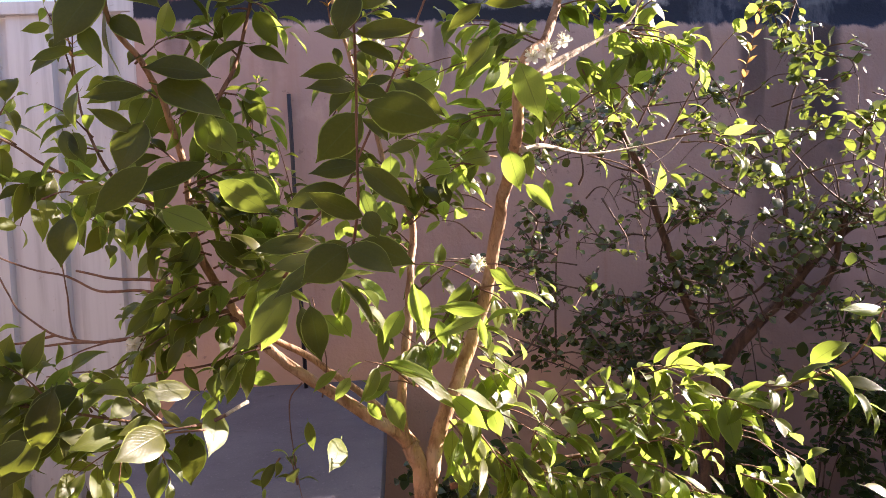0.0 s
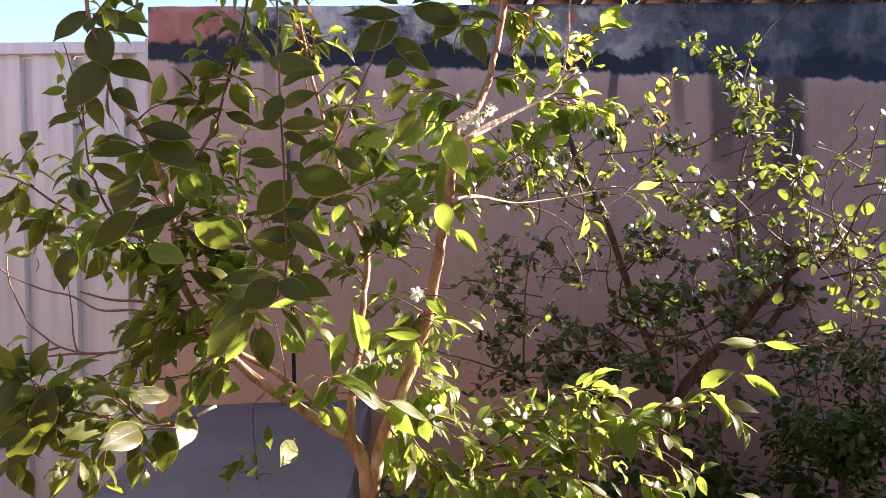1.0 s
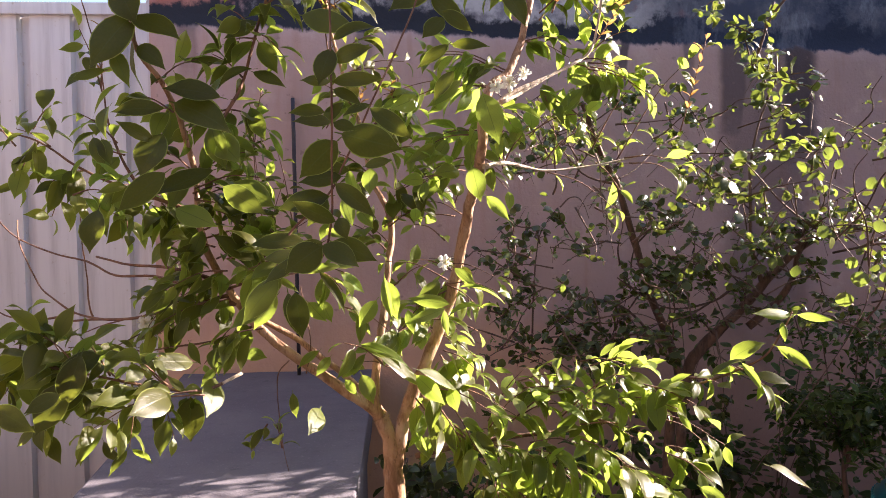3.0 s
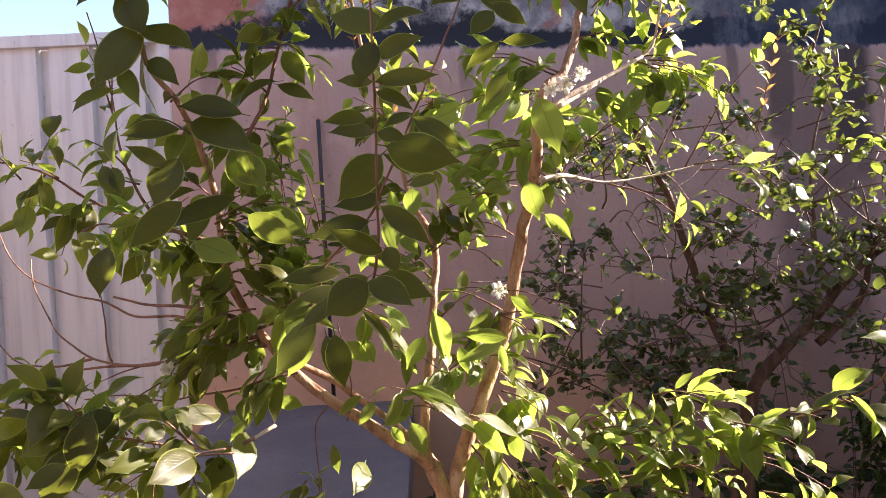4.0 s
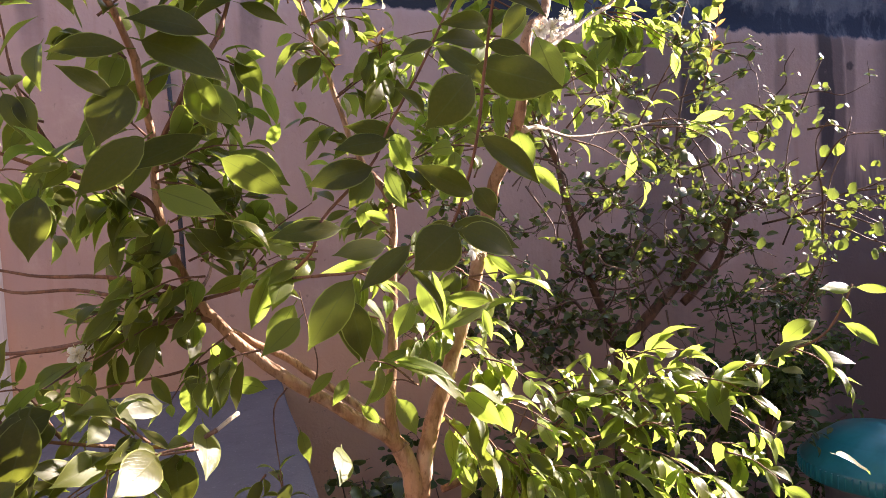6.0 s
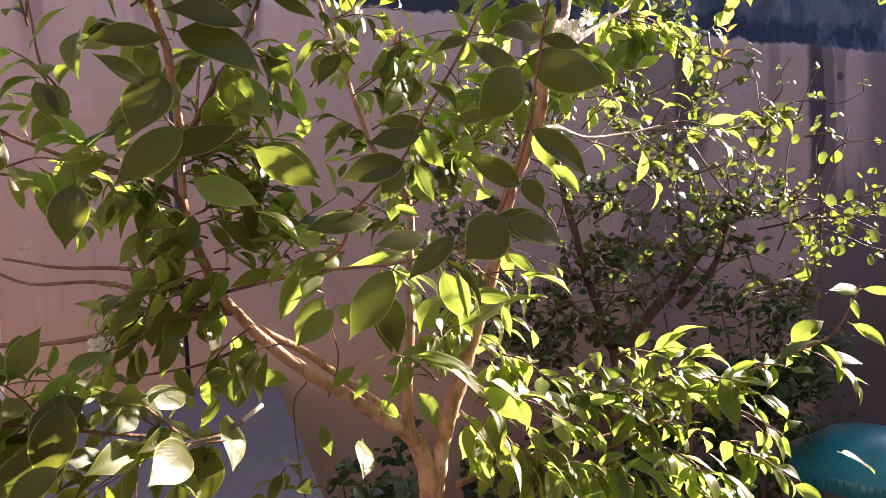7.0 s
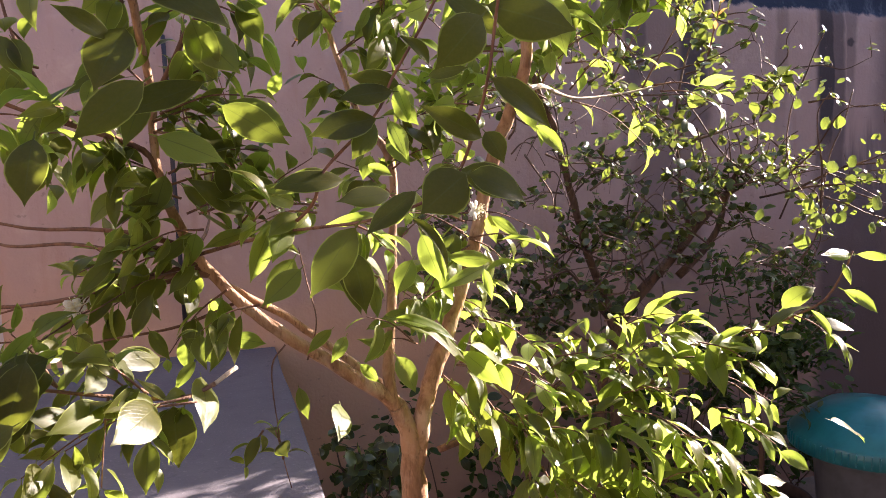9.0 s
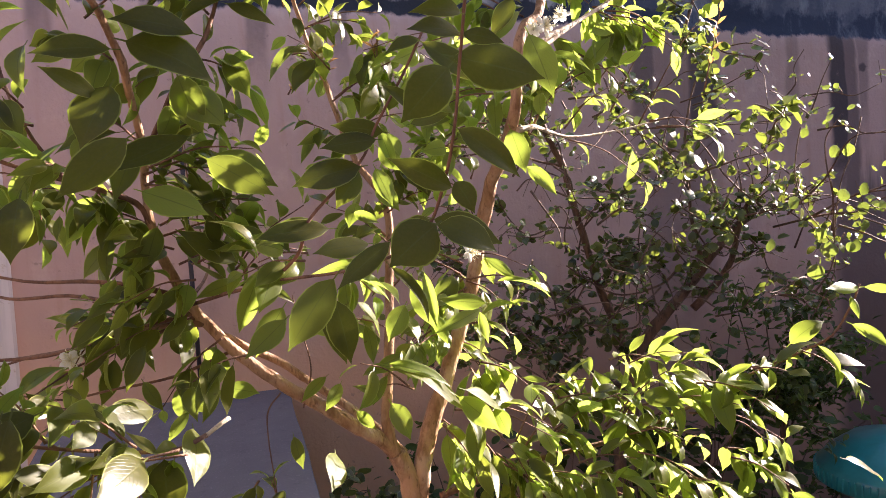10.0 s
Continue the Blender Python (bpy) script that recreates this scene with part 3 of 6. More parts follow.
def single(base, tip, width, face, tone):
    """One leaf from its base to its tip; face: degrees it is turned about its length, from facing the house; 999: it is
    turned to glint at the camera; tone: set darker for shaded leaves, brighter for sunlit ones.
    """
    a, b = Vector(base), Vector(tip)
    d = b - a
    n = Vector((0, -1, 0.35))
    n = n - d.normalized() * n.dot(d.normalized())
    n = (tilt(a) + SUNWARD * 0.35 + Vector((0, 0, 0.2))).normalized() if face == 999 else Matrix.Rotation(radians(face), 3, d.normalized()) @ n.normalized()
    rng = random.Random(round(a.x * 613 + a.z * 911, 4))
    if face != 999 and shades((a + b) * 0.5, d.length * 0.22, GLARE):
        return
    if tone <= 0.3 and a.y < 0.80:
        DIM.append((a + b) * 0.5)
    if tone >= 0.65 and face != 999:
        SUNLIT.append((a.lerp(b, 0.5), d.length * 0.12))
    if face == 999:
        # slid along the line of sight to keep its look from the camera
        camera_way = (CAMERA_SPOT - a).normalized()
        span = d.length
        d = d - camera_way * (d.dot(n) / camera_way.dot(n))
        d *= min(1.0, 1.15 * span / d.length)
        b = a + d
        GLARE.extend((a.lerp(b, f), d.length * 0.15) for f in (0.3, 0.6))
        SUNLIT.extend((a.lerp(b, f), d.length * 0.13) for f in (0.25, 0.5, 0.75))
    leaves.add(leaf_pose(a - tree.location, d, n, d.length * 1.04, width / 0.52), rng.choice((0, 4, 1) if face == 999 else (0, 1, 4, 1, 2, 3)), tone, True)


# trunk and limbs
limb(tree, [(0.136, 1.075, 0.8), (0.128, 1.08, 0.907), (0.120, 1.085, 1.003), (0.117, 1.08, 1.085), (0.112, 1.078, 1.125), (0.095, 1.074, 1.158)], 0.027, 0.013)  # trunk
limb(tree, [(0.116, 1.08, 1.122), (0.083, 1.075, 1.174), (0.044, 1.060, 1.206), (-0.015, 1.048, 1.253), (-0.052, 1.042, 1.281), (-0.086, 1.038, 1.309), (-0.128, 1.048, 1.352), (-0.161, 1.055, 1.394), (-0.180, 1.035, 1.44), (-0.192, 1.023, 1.477), (-0.200, 1.02, 1.53), (-0.197, 0.995, 1.596), (-0.206, 0.94, 1.68), (-0.219, 0.905, 1.724), (-0.242, 0.88, 1.765), (-0.249, 0.87, 1.813), (-0.269, 0.87, 1.873), (-0.283, 0.87, 1.953)], 0.0112, 0.003, clear=24)  # left limb
limb(tree, [(0.108, 1.08, 1.156), (0.065, 1.095, 1.202), (0.006, 1.10, 1.252), (-0.045, 1.09, 1.296), (-0.09, 1.075, 1.328), (-0.125, 1.06, 1.352)], 0.0068, 0.005)  # twin of left limb
limb(tree, [(0.098, 1.076, 1.148), (0.087, 1.075, 1.185), (0.088, 1.08, 1.234), (0.103, 1.1, 1.333), (0.109, 1.12, 1.394), (0.12, 1.15, 1.509), (0.091, 1.2, 1.571), (0.075, 1.23, 1.624), (0.048, 1.27, 1.732), (0.015, 1.28, 1.84), (-0.011, 1.28, 1.97), (-0.032, 1.28, 2.087)], 0.01, 0.003, sunny=1, clear=26)  # middle stem
limb(tree, [(0.122, 1.078, 1.070), (0.138, 1.08, 1.15), (0.170, 1.09, 1.229), (0.204, 1.1, 1.31), (0.236, 1.1, 1.403), (0.254, 1.08, 1.507), (0.266, 1.04, 1.567), (0.271, 1.0, 1.614), (0.279, 0.99, 1.69), (0.293, 1.0, 1.735), (0.325, 1.02, 1.762), (0.349, 1.05, 1.818), (0.376, 1.08, 1.918), (0.397, 1.1, 2.039)], 0.0135, 0.006, sunny=1, clear=48)  # right stem
limb(tree, [(0.277, 0.99, 1.688), (0.329, 1.02, 1.725), (0.383, 1.05, 1.752), (0.453, 1.09, 1.79), (0.487, 1.1, 1.818), (0.503, 1.1, 1.881), (0.513, 1.1, 1.997)], 0.0045, 0.002, sunny=1, pale=True)  # pale branch
limb(tree, [(0.307, 1.0, 1.705), (0.35, 1.03, 1.729), (0.406, 1.06, 1.764), (0.462, 1.08, 1.793)], 0.004, 0.002, pale=True)  # second pale branch
limb(tree, [(0.276, 1.0, 1.599), (0.318, 1.04, 1.608), (0.363, 1.08, 1.603), (0.408, 1.1, 1.598), (0.5, 1.13, 1.609), (0.604, 1.15, 1.63)], 0.0045, 0.0015, pale=True)  # side branch
limb(tree, [(0.157, 1.08, 1.085), (0.257, 1.1, 1.099), (0.365, 1.12, 1.105), (0.47, 1.12, 1.115), (0.567, 1.1, 1.149), (0.649, 1.06, 1.199), (0.717, 1.02, 1.237), (0.748, 0.97, 1.275), (0.772, 0.952, 1.325), (0.785, 0.95, 1.352)], 0.0055, 0.0015)  # low right branch
limb(tree, [(-0.146, 0.935, 1.258), (-0.183, 0.92, 1.25), (-0.254, 0.88, 1.272), (-0.328, 0.86, 1.295), (-0.403, 0.85, 1.313), (-0.499, 0.85, 1.329)], 0.0030, 0.0012)  # low left branch
limb(tree, [(-0.122, 0.96, 1.268), (-0.133, 0.948, 1.264), (-0.146, 0.935, 1.258)], 0.0028, 0.0025, sunny=1, pale=True)  # cut stub
limb(tree, [(-0.194, 1.022, 1.485), (-0.212, 1.02, 1.528), (-0.289, 1.02, 1.559), (-0.326, 1.03, 1.571), (-0.406, 1.04, 1.609), (-0.467, 1.05, 1.65), (-0.543, 1.05, 1.672)], 0.0045, 0.0015)  # left twig
limb(tree, [(-0.289, 1.02, 1.561), (-0.325, 1.03, 1.618), (-0.351, 1.04, 1.688), (-0.362, 1.05, 1.768), (-0.396, 1.06, 1.894)], 0.003, 0.001)  # left shoot
limb(tree, [(-0.198, 1.0, 1.575), (-0.157, 0.95, 1.646), (-0.126, 0.94, 1.688), (-0.105, 0.95, 1.736), (-0.085, 0.95, 1.809), (-0.063, 0.95, 1.873), (-0.045, 0.95, 1.965)], 0.0035, 0.002)  # red shoot
limb(tree, [(-0.150, 1.054, 1.382), (-0.223, 1.07, 1.355), (-0.306, 1.1, 1.325), (-0.376, 1.0, 1.286)], 0.003, 0.001)  # lower leaf twig
limb(tree, [(-0.170, 1.052, 1.405), (-0.222, 1.06, 1.424), (-0.287, 1.1, 1.433), (-0.362, 1.15, 1.435), (-0.44, 1.2, 1.448)], 0.0045, 0.002)  # flower twig
limb(tree, [(-0.142, 1.052, 1.370), (-0.195, 1.055, 1.372), (-0.262, 1.07, 1.361), (-0.35, 1.12, 1.339), (-0.444, 1.18, 1.331), (-0.503, 1.2, 1.325)], 0.0045, 0.002)  # lower flower twig
limb(tree, [(-0.16, 1.055, 1.385), (-0.218, 1.08, 1.371), (-0.314, 1.15, 1.342), (-0.39, 1.2, 1.328), (-0.447, 1.24, 1.323), (-0.514, 1.27, 1.333), (-0.578, 1.31, 1.362), (-0.618, 1.34, 1.387), (-0.672, 1.38, 1.469), (-0.685, 1.4, 1.52)], 0.0036, 0.0014)  # bare twig
limb(tree, [(-0.175, 1.04, 1.415), (-0.24, 1.1, 1.401), (-0.33, 1.18, 1.411), (-0.421, 1.24, 1.409), (-0.492, 1.28, 1.435), (-0.582, 1.33, 1.451), (-0.693, 1.4, 1.486), (-0.758, 1.45, 1.534), (-0.80, 1.48, 1.60)], 0.0034, 0.0014)  # bare upper twig
limb(tree, [(-0.474, 1.255, 1.327), (-0.477, 1.25, 1.345), (-0.481, 1.25, 1.401), (-0.487, 1.25, 1.473), (-0.489, 1.25, 1.53)], 0.0022, 0.001)  # bare upright twig
limb(tree, [(-0.39, 1.2, 1.328), (-0.443, 1.22, 1.313), (-0.498, 1.24, 1.292)], 0.002, 0.0009)  # bare side twig
limb(tree, [(-0.514, 1.27, 1.333), (-0.586, 1.3, 1.318), (-0.654, 1.33, 1.317), (-0.703, 1.36, 1.323), (-0.757, 1.4, 1.353), (-0.80, 1.42, 1.42)], 0.0026, 0.0012)  # bare low twig
limb(tree, [(-0.112, 1.044, 1.334), (-0.19, 1.06, 1.305), (-0.267, 1.08, 1.293), (-0.328, 1.1, 1.283), (-0.39, 1.1, 1.296), (-0.453, 1.1, 1.292)], 0.0024, 0.001)  # bare far twig
limb(tree, [(-0.058, 1.042, 1.272), (-0.077, 1.035, 1.246), (-0.075, 1.03, 1.177), (-0.069, 1.03, 1.122), (-0.061, 1.03, 1.082)], 0.0012, 0.0006)  # hanging twig
limb(tree, [(-0.030, 1.045, 1.248), (-0.022, 1.03, 1.275), (-0.018, 1.02, 1.309), (-0.027, 1.03, 1.354), (-0.035, 1.03, 1.4)], 0.0014, 0.0008)  # thin upright twig
limb(tree, [(-0.165, 1.052, 1.40), (-0.150, 1.22, 1.42), (-0.150, 1.36, 1.45), (-0.170, 1.42, 1.52), (-0.185, 1.42, 1.68), (-0.165, 1.42, 1.80)], 0.003, 0.001)  # shaded shoot
# large single leaves; the last number is their tone, set by sun or shade
single((0.044, 1.0, 1.386), (0.079, 0.98, 1.344), 0.65, 999, 0.5)
single((0.162, 0.93, 1.273), (0.243, 0.91, 1.236), 0.25, 999, 0.5)
single((-0.161, 0.95, 1.263), (-0.161, 0.93, 1.201), 0.55, 999, 0.6)
single((-0.203, 0.86, 1.26), (-0.265, 0.84, 1.226), 0.52, 999, 0.5)
single((0.001, 0.975, 1.203), (-0.01, 0.955, 1.152), 0.52, 999, 0.6)
single((0.102, 0.915, 1.297), (0.183, 0.895, 1.247), 0.3, 999, 0.5)
single((-0.209, 1.0, 1.28), (-0.28, 0.98, 1.287), 0.4, 999, 0.3)
single((-0.295, 0.9, 1.326), (-0.32, 0.88, 1.309), 0.6, 999, 0.4)
single((0.749, 0.95, 1.092), (0.825, 0.93, 1.057), 0.35, 999, 0.5)
single((0.515, 0.9, 1.077), (0.585, 0.88, 1.09), 0.4, 999, 0.4)
single((0.478, 0.9, 1.099), (0.499, 0.88, 1.063), 0.5, 999, 0.4)
single((0.535, 0.98, 1.084), (0.466, 0.96, 1.129), 0.3, 999, 0.5)
single((0.541, 1.0, 1.105), (0.556, 0.98, 1.085), 0.35, 999, 0.5)
single((0.485, 0.97, 1.083), (0.521, 0.95, 1.043), 0.3, 999, 0.5)
single((0.514, 0.93, 1.101), (0.545, 0.91, 1.053), 0.6, 999, 0.5)
single((0.298, 1.02, 1.135), (0.307, 1.0, 1.103), 0.25, 999, 0.5)
single((0.625, 0.96, 1.195), (0.638, 0.94, 1.165), 0.5, 999, 0.5)
single((0.2, 0.97, 1.165), (0.202, 0.95, 1.104), 0.2, 999, 0.5)
single((-0.336, 0.9, 1.331), (-0.306, 0.88, 1.301), 0.5, 999, 0.5)
single((-0.283, 0.98, 1.289), (-0.265, 0.96, 1.259), 0.65, 999, 0.5)
single((-0.294, 0.88, 1.217), (-0.286, 0.86, 1.178), 0.55, 999, 0.5)
single((-0.316, 0.86, 1.217), (-0.325, 0.84, 1.183), 0.55, 999, 0.45)
single((-0.29, 0.9, 1.275), (-0.312, 0.88, 1.256), 0.4, 999, 0.4)
single((-0.446, 0.84, 1.301), (-0.389, 0.82, 1.306), 0.35, 999, 0.4)
single((0.228, 0.85, 1.714), (0.179, 0.835, 1.673), 0.28, -50, 0.5)
single((-0.271, 0.875, 1.887), (-0.318, 0.85, 1.84), 0.55, 10, 0.1)
single((-0.267, 0.875, 1.883), (-0.181, 0.85, 1.849), 0.5, -20, 0.1)
single((-0.267, 0.875, 1.862), (-0.238, 0.85, 1.797), 0.65, 15, 0.1)
single((-0.247, 0.875, 1.812), (-0.302, 0.85, 1.738), 0.6, 0, 0.1)
single((-0.247, 0.875, 1.812), (-0.174, 0.85, 1.78), 0.6, -30, 0.1)
single((-0.24, 0.875, 1.768), (-0.196, 0.85, 1.737), 0.55, 0, 0.1)
single((-0.248, 0.875, 1.776), (-0.235, 0.85, 1.714), 0.5, 60, 0.1)
single((-0.205, 0.875, 1.678), (-0.273, 0.85, 1.673), 0.42, 0, 0.05)
single((-0.124, 0.875, 1.694), (-0.199, 0.85, 1.708), 0.5, 10, 0.05)
single((-0.19, 0.875, 1.686), (-0.105, 0.85, 1.653), 0.62, -10, 0.05)
single((-0.22, 0.875, 1.629), (-0.265, 0.85, 1.657), 0.4, 0, 0.1)
single((-0.208, 0.875, 1.641), (-0.235, 0.85, 1.581), 0.8, 10, 0.15)
single((-0.137, 0.875, 1.588), (-0.229, 0.85, 1.547), 0.45, 20, 0.1)
single((-0.282, 0.875, 1.682), (-0.294, 0.85, 1.637), 0.6, 30, 0.5)
single((-0.275, 0.875, 1.76), (-0.246, 0.85, 1.711), 0.45, 0, 0.3)
single((-0.288, 0.875, 1.734), (-0.327, 0.85, 1.717), 0.35, 0, 0.3)
single((-0.082, 0.94, 1.821), (-0.128, 0.93, 1.792), 0.6, 0, 0.1)
single((-0.079, 0.94, 1.789), (-0.049, 0.93, 1.744), 0.6, 10, 0.15)
single((-0.089, 0.94, 1.748), (-0.15, 0.93, 1.73), 0.4, 20, 0.1)
single((-0.089, 0.94, 1.744), (-0.038, 0.93, 1.723), 0.45, -20, 0.1)
single((-0.136, 0.94, 1.637), (-0.085, 0.93, 1.616), 0.6, 10, 0.6)
single((-0.094, 0.94, 1.689), (-0.073, 0.93, 1.638), 0.5, 20, 0.4)
single((-0.019, 0.79, 1.413), (-0.004, 0.77, 1.351), 0.5, 0, 0.05)
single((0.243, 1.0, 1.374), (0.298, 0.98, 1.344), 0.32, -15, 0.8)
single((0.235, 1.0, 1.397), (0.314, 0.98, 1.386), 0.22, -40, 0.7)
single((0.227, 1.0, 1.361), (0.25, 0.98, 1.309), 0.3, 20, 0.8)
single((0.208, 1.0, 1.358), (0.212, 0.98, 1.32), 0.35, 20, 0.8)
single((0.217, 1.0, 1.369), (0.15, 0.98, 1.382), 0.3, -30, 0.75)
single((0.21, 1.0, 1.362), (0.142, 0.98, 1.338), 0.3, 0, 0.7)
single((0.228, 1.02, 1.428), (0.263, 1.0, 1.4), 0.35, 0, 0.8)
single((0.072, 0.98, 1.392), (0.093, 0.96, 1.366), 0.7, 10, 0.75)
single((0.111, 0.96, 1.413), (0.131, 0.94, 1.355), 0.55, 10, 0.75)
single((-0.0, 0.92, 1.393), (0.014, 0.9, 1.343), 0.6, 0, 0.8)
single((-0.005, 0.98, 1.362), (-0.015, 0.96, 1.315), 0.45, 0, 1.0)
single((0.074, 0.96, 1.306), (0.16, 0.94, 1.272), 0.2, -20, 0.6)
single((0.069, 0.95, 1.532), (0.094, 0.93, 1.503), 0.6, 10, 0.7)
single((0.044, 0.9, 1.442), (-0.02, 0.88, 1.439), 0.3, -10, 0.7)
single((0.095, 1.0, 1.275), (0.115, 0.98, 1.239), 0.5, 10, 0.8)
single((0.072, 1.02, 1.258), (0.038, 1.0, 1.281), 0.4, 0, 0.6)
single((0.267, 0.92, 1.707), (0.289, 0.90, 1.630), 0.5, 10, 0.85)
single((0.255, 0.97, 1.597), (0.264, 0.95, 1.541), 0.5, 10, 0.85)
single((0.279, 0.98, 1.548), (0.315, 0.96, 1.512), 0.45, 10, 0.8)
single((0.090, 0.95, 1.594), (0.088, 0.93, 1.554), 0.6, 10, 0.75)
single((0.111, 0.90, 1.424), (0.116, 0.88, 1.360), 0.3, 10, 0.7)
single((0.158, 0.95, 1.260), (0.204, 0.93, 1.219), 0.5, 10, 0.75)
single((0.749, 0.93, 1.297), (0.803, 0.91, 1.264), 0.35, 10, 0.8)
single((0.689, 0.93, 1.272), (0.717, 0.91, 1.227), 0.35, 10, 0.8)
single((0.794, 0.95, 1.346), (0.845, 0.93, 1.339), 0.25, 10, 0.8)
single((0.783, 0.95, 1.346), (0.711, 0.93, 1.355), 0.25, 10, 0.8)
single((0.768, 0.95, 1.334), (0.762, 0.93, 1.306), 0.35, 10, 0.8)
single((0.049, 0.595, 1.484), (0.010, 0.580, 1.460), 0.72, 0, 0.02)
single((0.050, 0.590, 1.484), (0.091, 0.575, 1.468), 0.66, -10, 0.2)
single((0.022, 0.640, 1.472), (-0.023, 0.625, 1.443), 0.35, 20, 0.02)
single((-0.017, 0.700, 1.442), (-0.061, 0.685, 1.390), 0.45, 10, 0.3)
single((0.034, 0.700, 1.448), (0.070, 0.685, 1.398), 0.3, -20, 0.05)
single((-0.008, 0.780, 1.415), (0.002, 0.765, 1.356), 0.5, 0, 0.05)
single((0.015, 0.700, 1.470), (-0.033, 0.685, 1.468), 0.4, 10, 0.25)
single((0.445, 1.11, 1.768), (0.485, 1.10, 1.758), 0.62, 10, 1.0)
single((0.003, 0.82, 1.798), (0.076, 0.8, 1.776), 0.45, 0, 0.2)
single((-0.101, 0.98, 1.45), (-0.163, 0.96, 1.49), 0.45, 0, 0.2)
single((-0.182, 0.84, 1.532), (-0.123, 0.82, 1.507), 0.5, -15, 0.7)
single((-0.189, 0.82, 1.581), (-0.249, 0.8, 1.53), 0.45, -10, 0.2)
single((-0.12, 0.86, 1.563), (-0.059, 0.84, 1.524), 0.45, 15, 0.35)
single((-0.289, 0.84, 1.531), (-0.297, 0.82, 1.473), 0.7, 10, 0.15)
single((-0.338, 0.95, 1.645), (-0.315, 0.93, 1.6), 0.5, 0, 0.3)
single((-0.145, 0.9, 1.656), (-0.123, 0.88, 1.594), 0.6, 20, 0.5)
single((-0.056, 0.8, 1.398), (-0.093, 0.78, 1.367), 0.55, 0, 0.5)
single((-0.191, 0.92, 1.241), (-0.189, 0.9, 1.179), 0.68, 0, 0.05)
single((0.071, 0.95, 1.263), (0.092, 0.93, 1.223), 0.6, 0, 0.6)
single((-0.221, 0.86, 1.272), (-0.296, 0.84, 1.234), 0.45, 0, 0.1)
single((-0.171, 1.0, 1.289), (-0.128, 0.98, 1.296), 0.6, -40, 0.4)
single((-0.001, 1.0, 1.283), (0.079, 0.98, 1.332), 0.4, -30, 0.4)
single((-0.323, 0.8, 1.294), (-0.36, 0.78, 1.23), 0.6, 0, 0.1)
single((-0.309, 0.82, 1.272), (-0.347, 0.8, 1.255), 0.6, 10, 0.1)
single((-0.316, 0.82, 1.329), (-0.331, 0.8, 1.278), 0.7, 0, 0.05)
single((-0.293, 0.84, 1.324), (-0.34, 0.82, 1.306), 0.6, 0, 0.05)
single((0.759, 0.97, 1.278), (0.846, 0.95, 1.232), 0.3, -10, 0.7)
single((0.052, 0.98, 1.235), (0.079, 0.96, 1.207), 0.8, 20, 0.8)
single((0.412, 1.06, 1.181), (0.471, 1.04, 1.152), 0.3, -20, 0.8)
single((0.469, 1.08, 1.207), (0.479, 1.06, 1.186), 0.6, 0, 0.8)
single((0.533, 1.06, 1.227), (0.588, 1.04, 1.202), 0.4, -30, 0.8)
single((0.526, 1.05, 1.221), (0.575, 1.03, 1.182), 0.6, -10, 0.85)
single((0.591, 1.04, 1.197), (0.631, 1.02, 1.17), 0.7, -10, 0.85)
single((0.588, 1.1, 1.24), (0.618, 1.08, 1.25), 0.35, 0, 1.0)
single((0.484, 1.08, 1.219), (0.514, 1.06, 1.225), 0.4, -30, 0.7)
single((0.304, 1.1, 1.237), (0.334, 1.08, 1.233), 0.3, -20, 0.8)
single((0.313, 1.08, 1.208), (0.342, 1.06, 1.18), 0.3, -20, 0.7)
single((0.215, 0.98, 1.231), (0.227, 0.96, 1.198), 0.7, 10, 0.85)
single((0.173, 1.0, 1.144), (0.179, 0.98, 1.118), 0.6, 10, 0.85)
single((0.155, 1.0, 1.154), (0.178, 0.98, 1.114), 0.4, 20, 0.8)
single((0.186, 0.97, 1.177), (0.194, 0.95, 1.123), 0.4, 30, 0.2)
single((0.259, 0.98, 1.157), (0.284, 0.96, 1.122), 0.6, 10, 0.05)
single((0.305, 1.0, 1.062), (0.327, 0.98, 1.058), 0.7, -10, 0.8)
single((0.462, 1.0, 1.059), (0.489, 0.98, 1.041), 0.6, -10, 0.75)
single((0.606, 0.98, 1.175), (0.62, 0.96, 1.153), 0.4, 0, 0.8)
single((0.69, 0.97, 1.23), (0.714, 0.95, 1.223), 0.4, -20, 0.8)
single((0.717, 0.97, 1.219), (0.673, 0.95, 1.193), 0.4, 10, 0.8)
single((0.572, 0.95, 1.11), (0.625, 0.93, 1.076), 0.3, -30, 0.8)
single((0.609, 0.9, 1.08), (0.649, 0.88, 1.057), 0.5, 0, 0.8)
single((0.405, 1.0, 1.074), (0.366, 0.98, 1.045), 0.6, 10, 0.75)
single((0.43, 0.98, 1.035), (0.45, 0.96, 1.01), 0.5, 10, 0.8)
single((0.331, 1.0, 1.034), (0.349, 0.98, 1.089), 0.5, 0, 0.6)
single((-0.344, 0.66, 1.297), (-0.288, 0.64, 1.276), 0.5, 0, 0.0)
single((-0.295, 0.72, 1.297), (-0.33, 0.7, 1.281), 0.55, 10, 0.0)
single((-0.401, 0.7, 1.382), (-0.345, 0.68, 1.362), 0.5, 0, 0.0)
single((-0.368, 0.9, 1.357), (-0.399, 0.88, 1.326), 0.6, 10, 0.15)
single((-0.353, 0.88, 1.325), (-0.371, 0.86, 1.288), 0.6, -10, 0.1)
single((-0.383, 0.88, 1.354), (-0.422, 0.86, 1.341), 0.45, 20, 0.3)
single((-0.346, 0.86, 1.294), (-0.37, 0.84, 1.253), 0.75, 0, 0.05)
single((-0.316, 0.9, 1.182), (-0.289, 0.88, 1.152), 0.5, 20, 0.1)
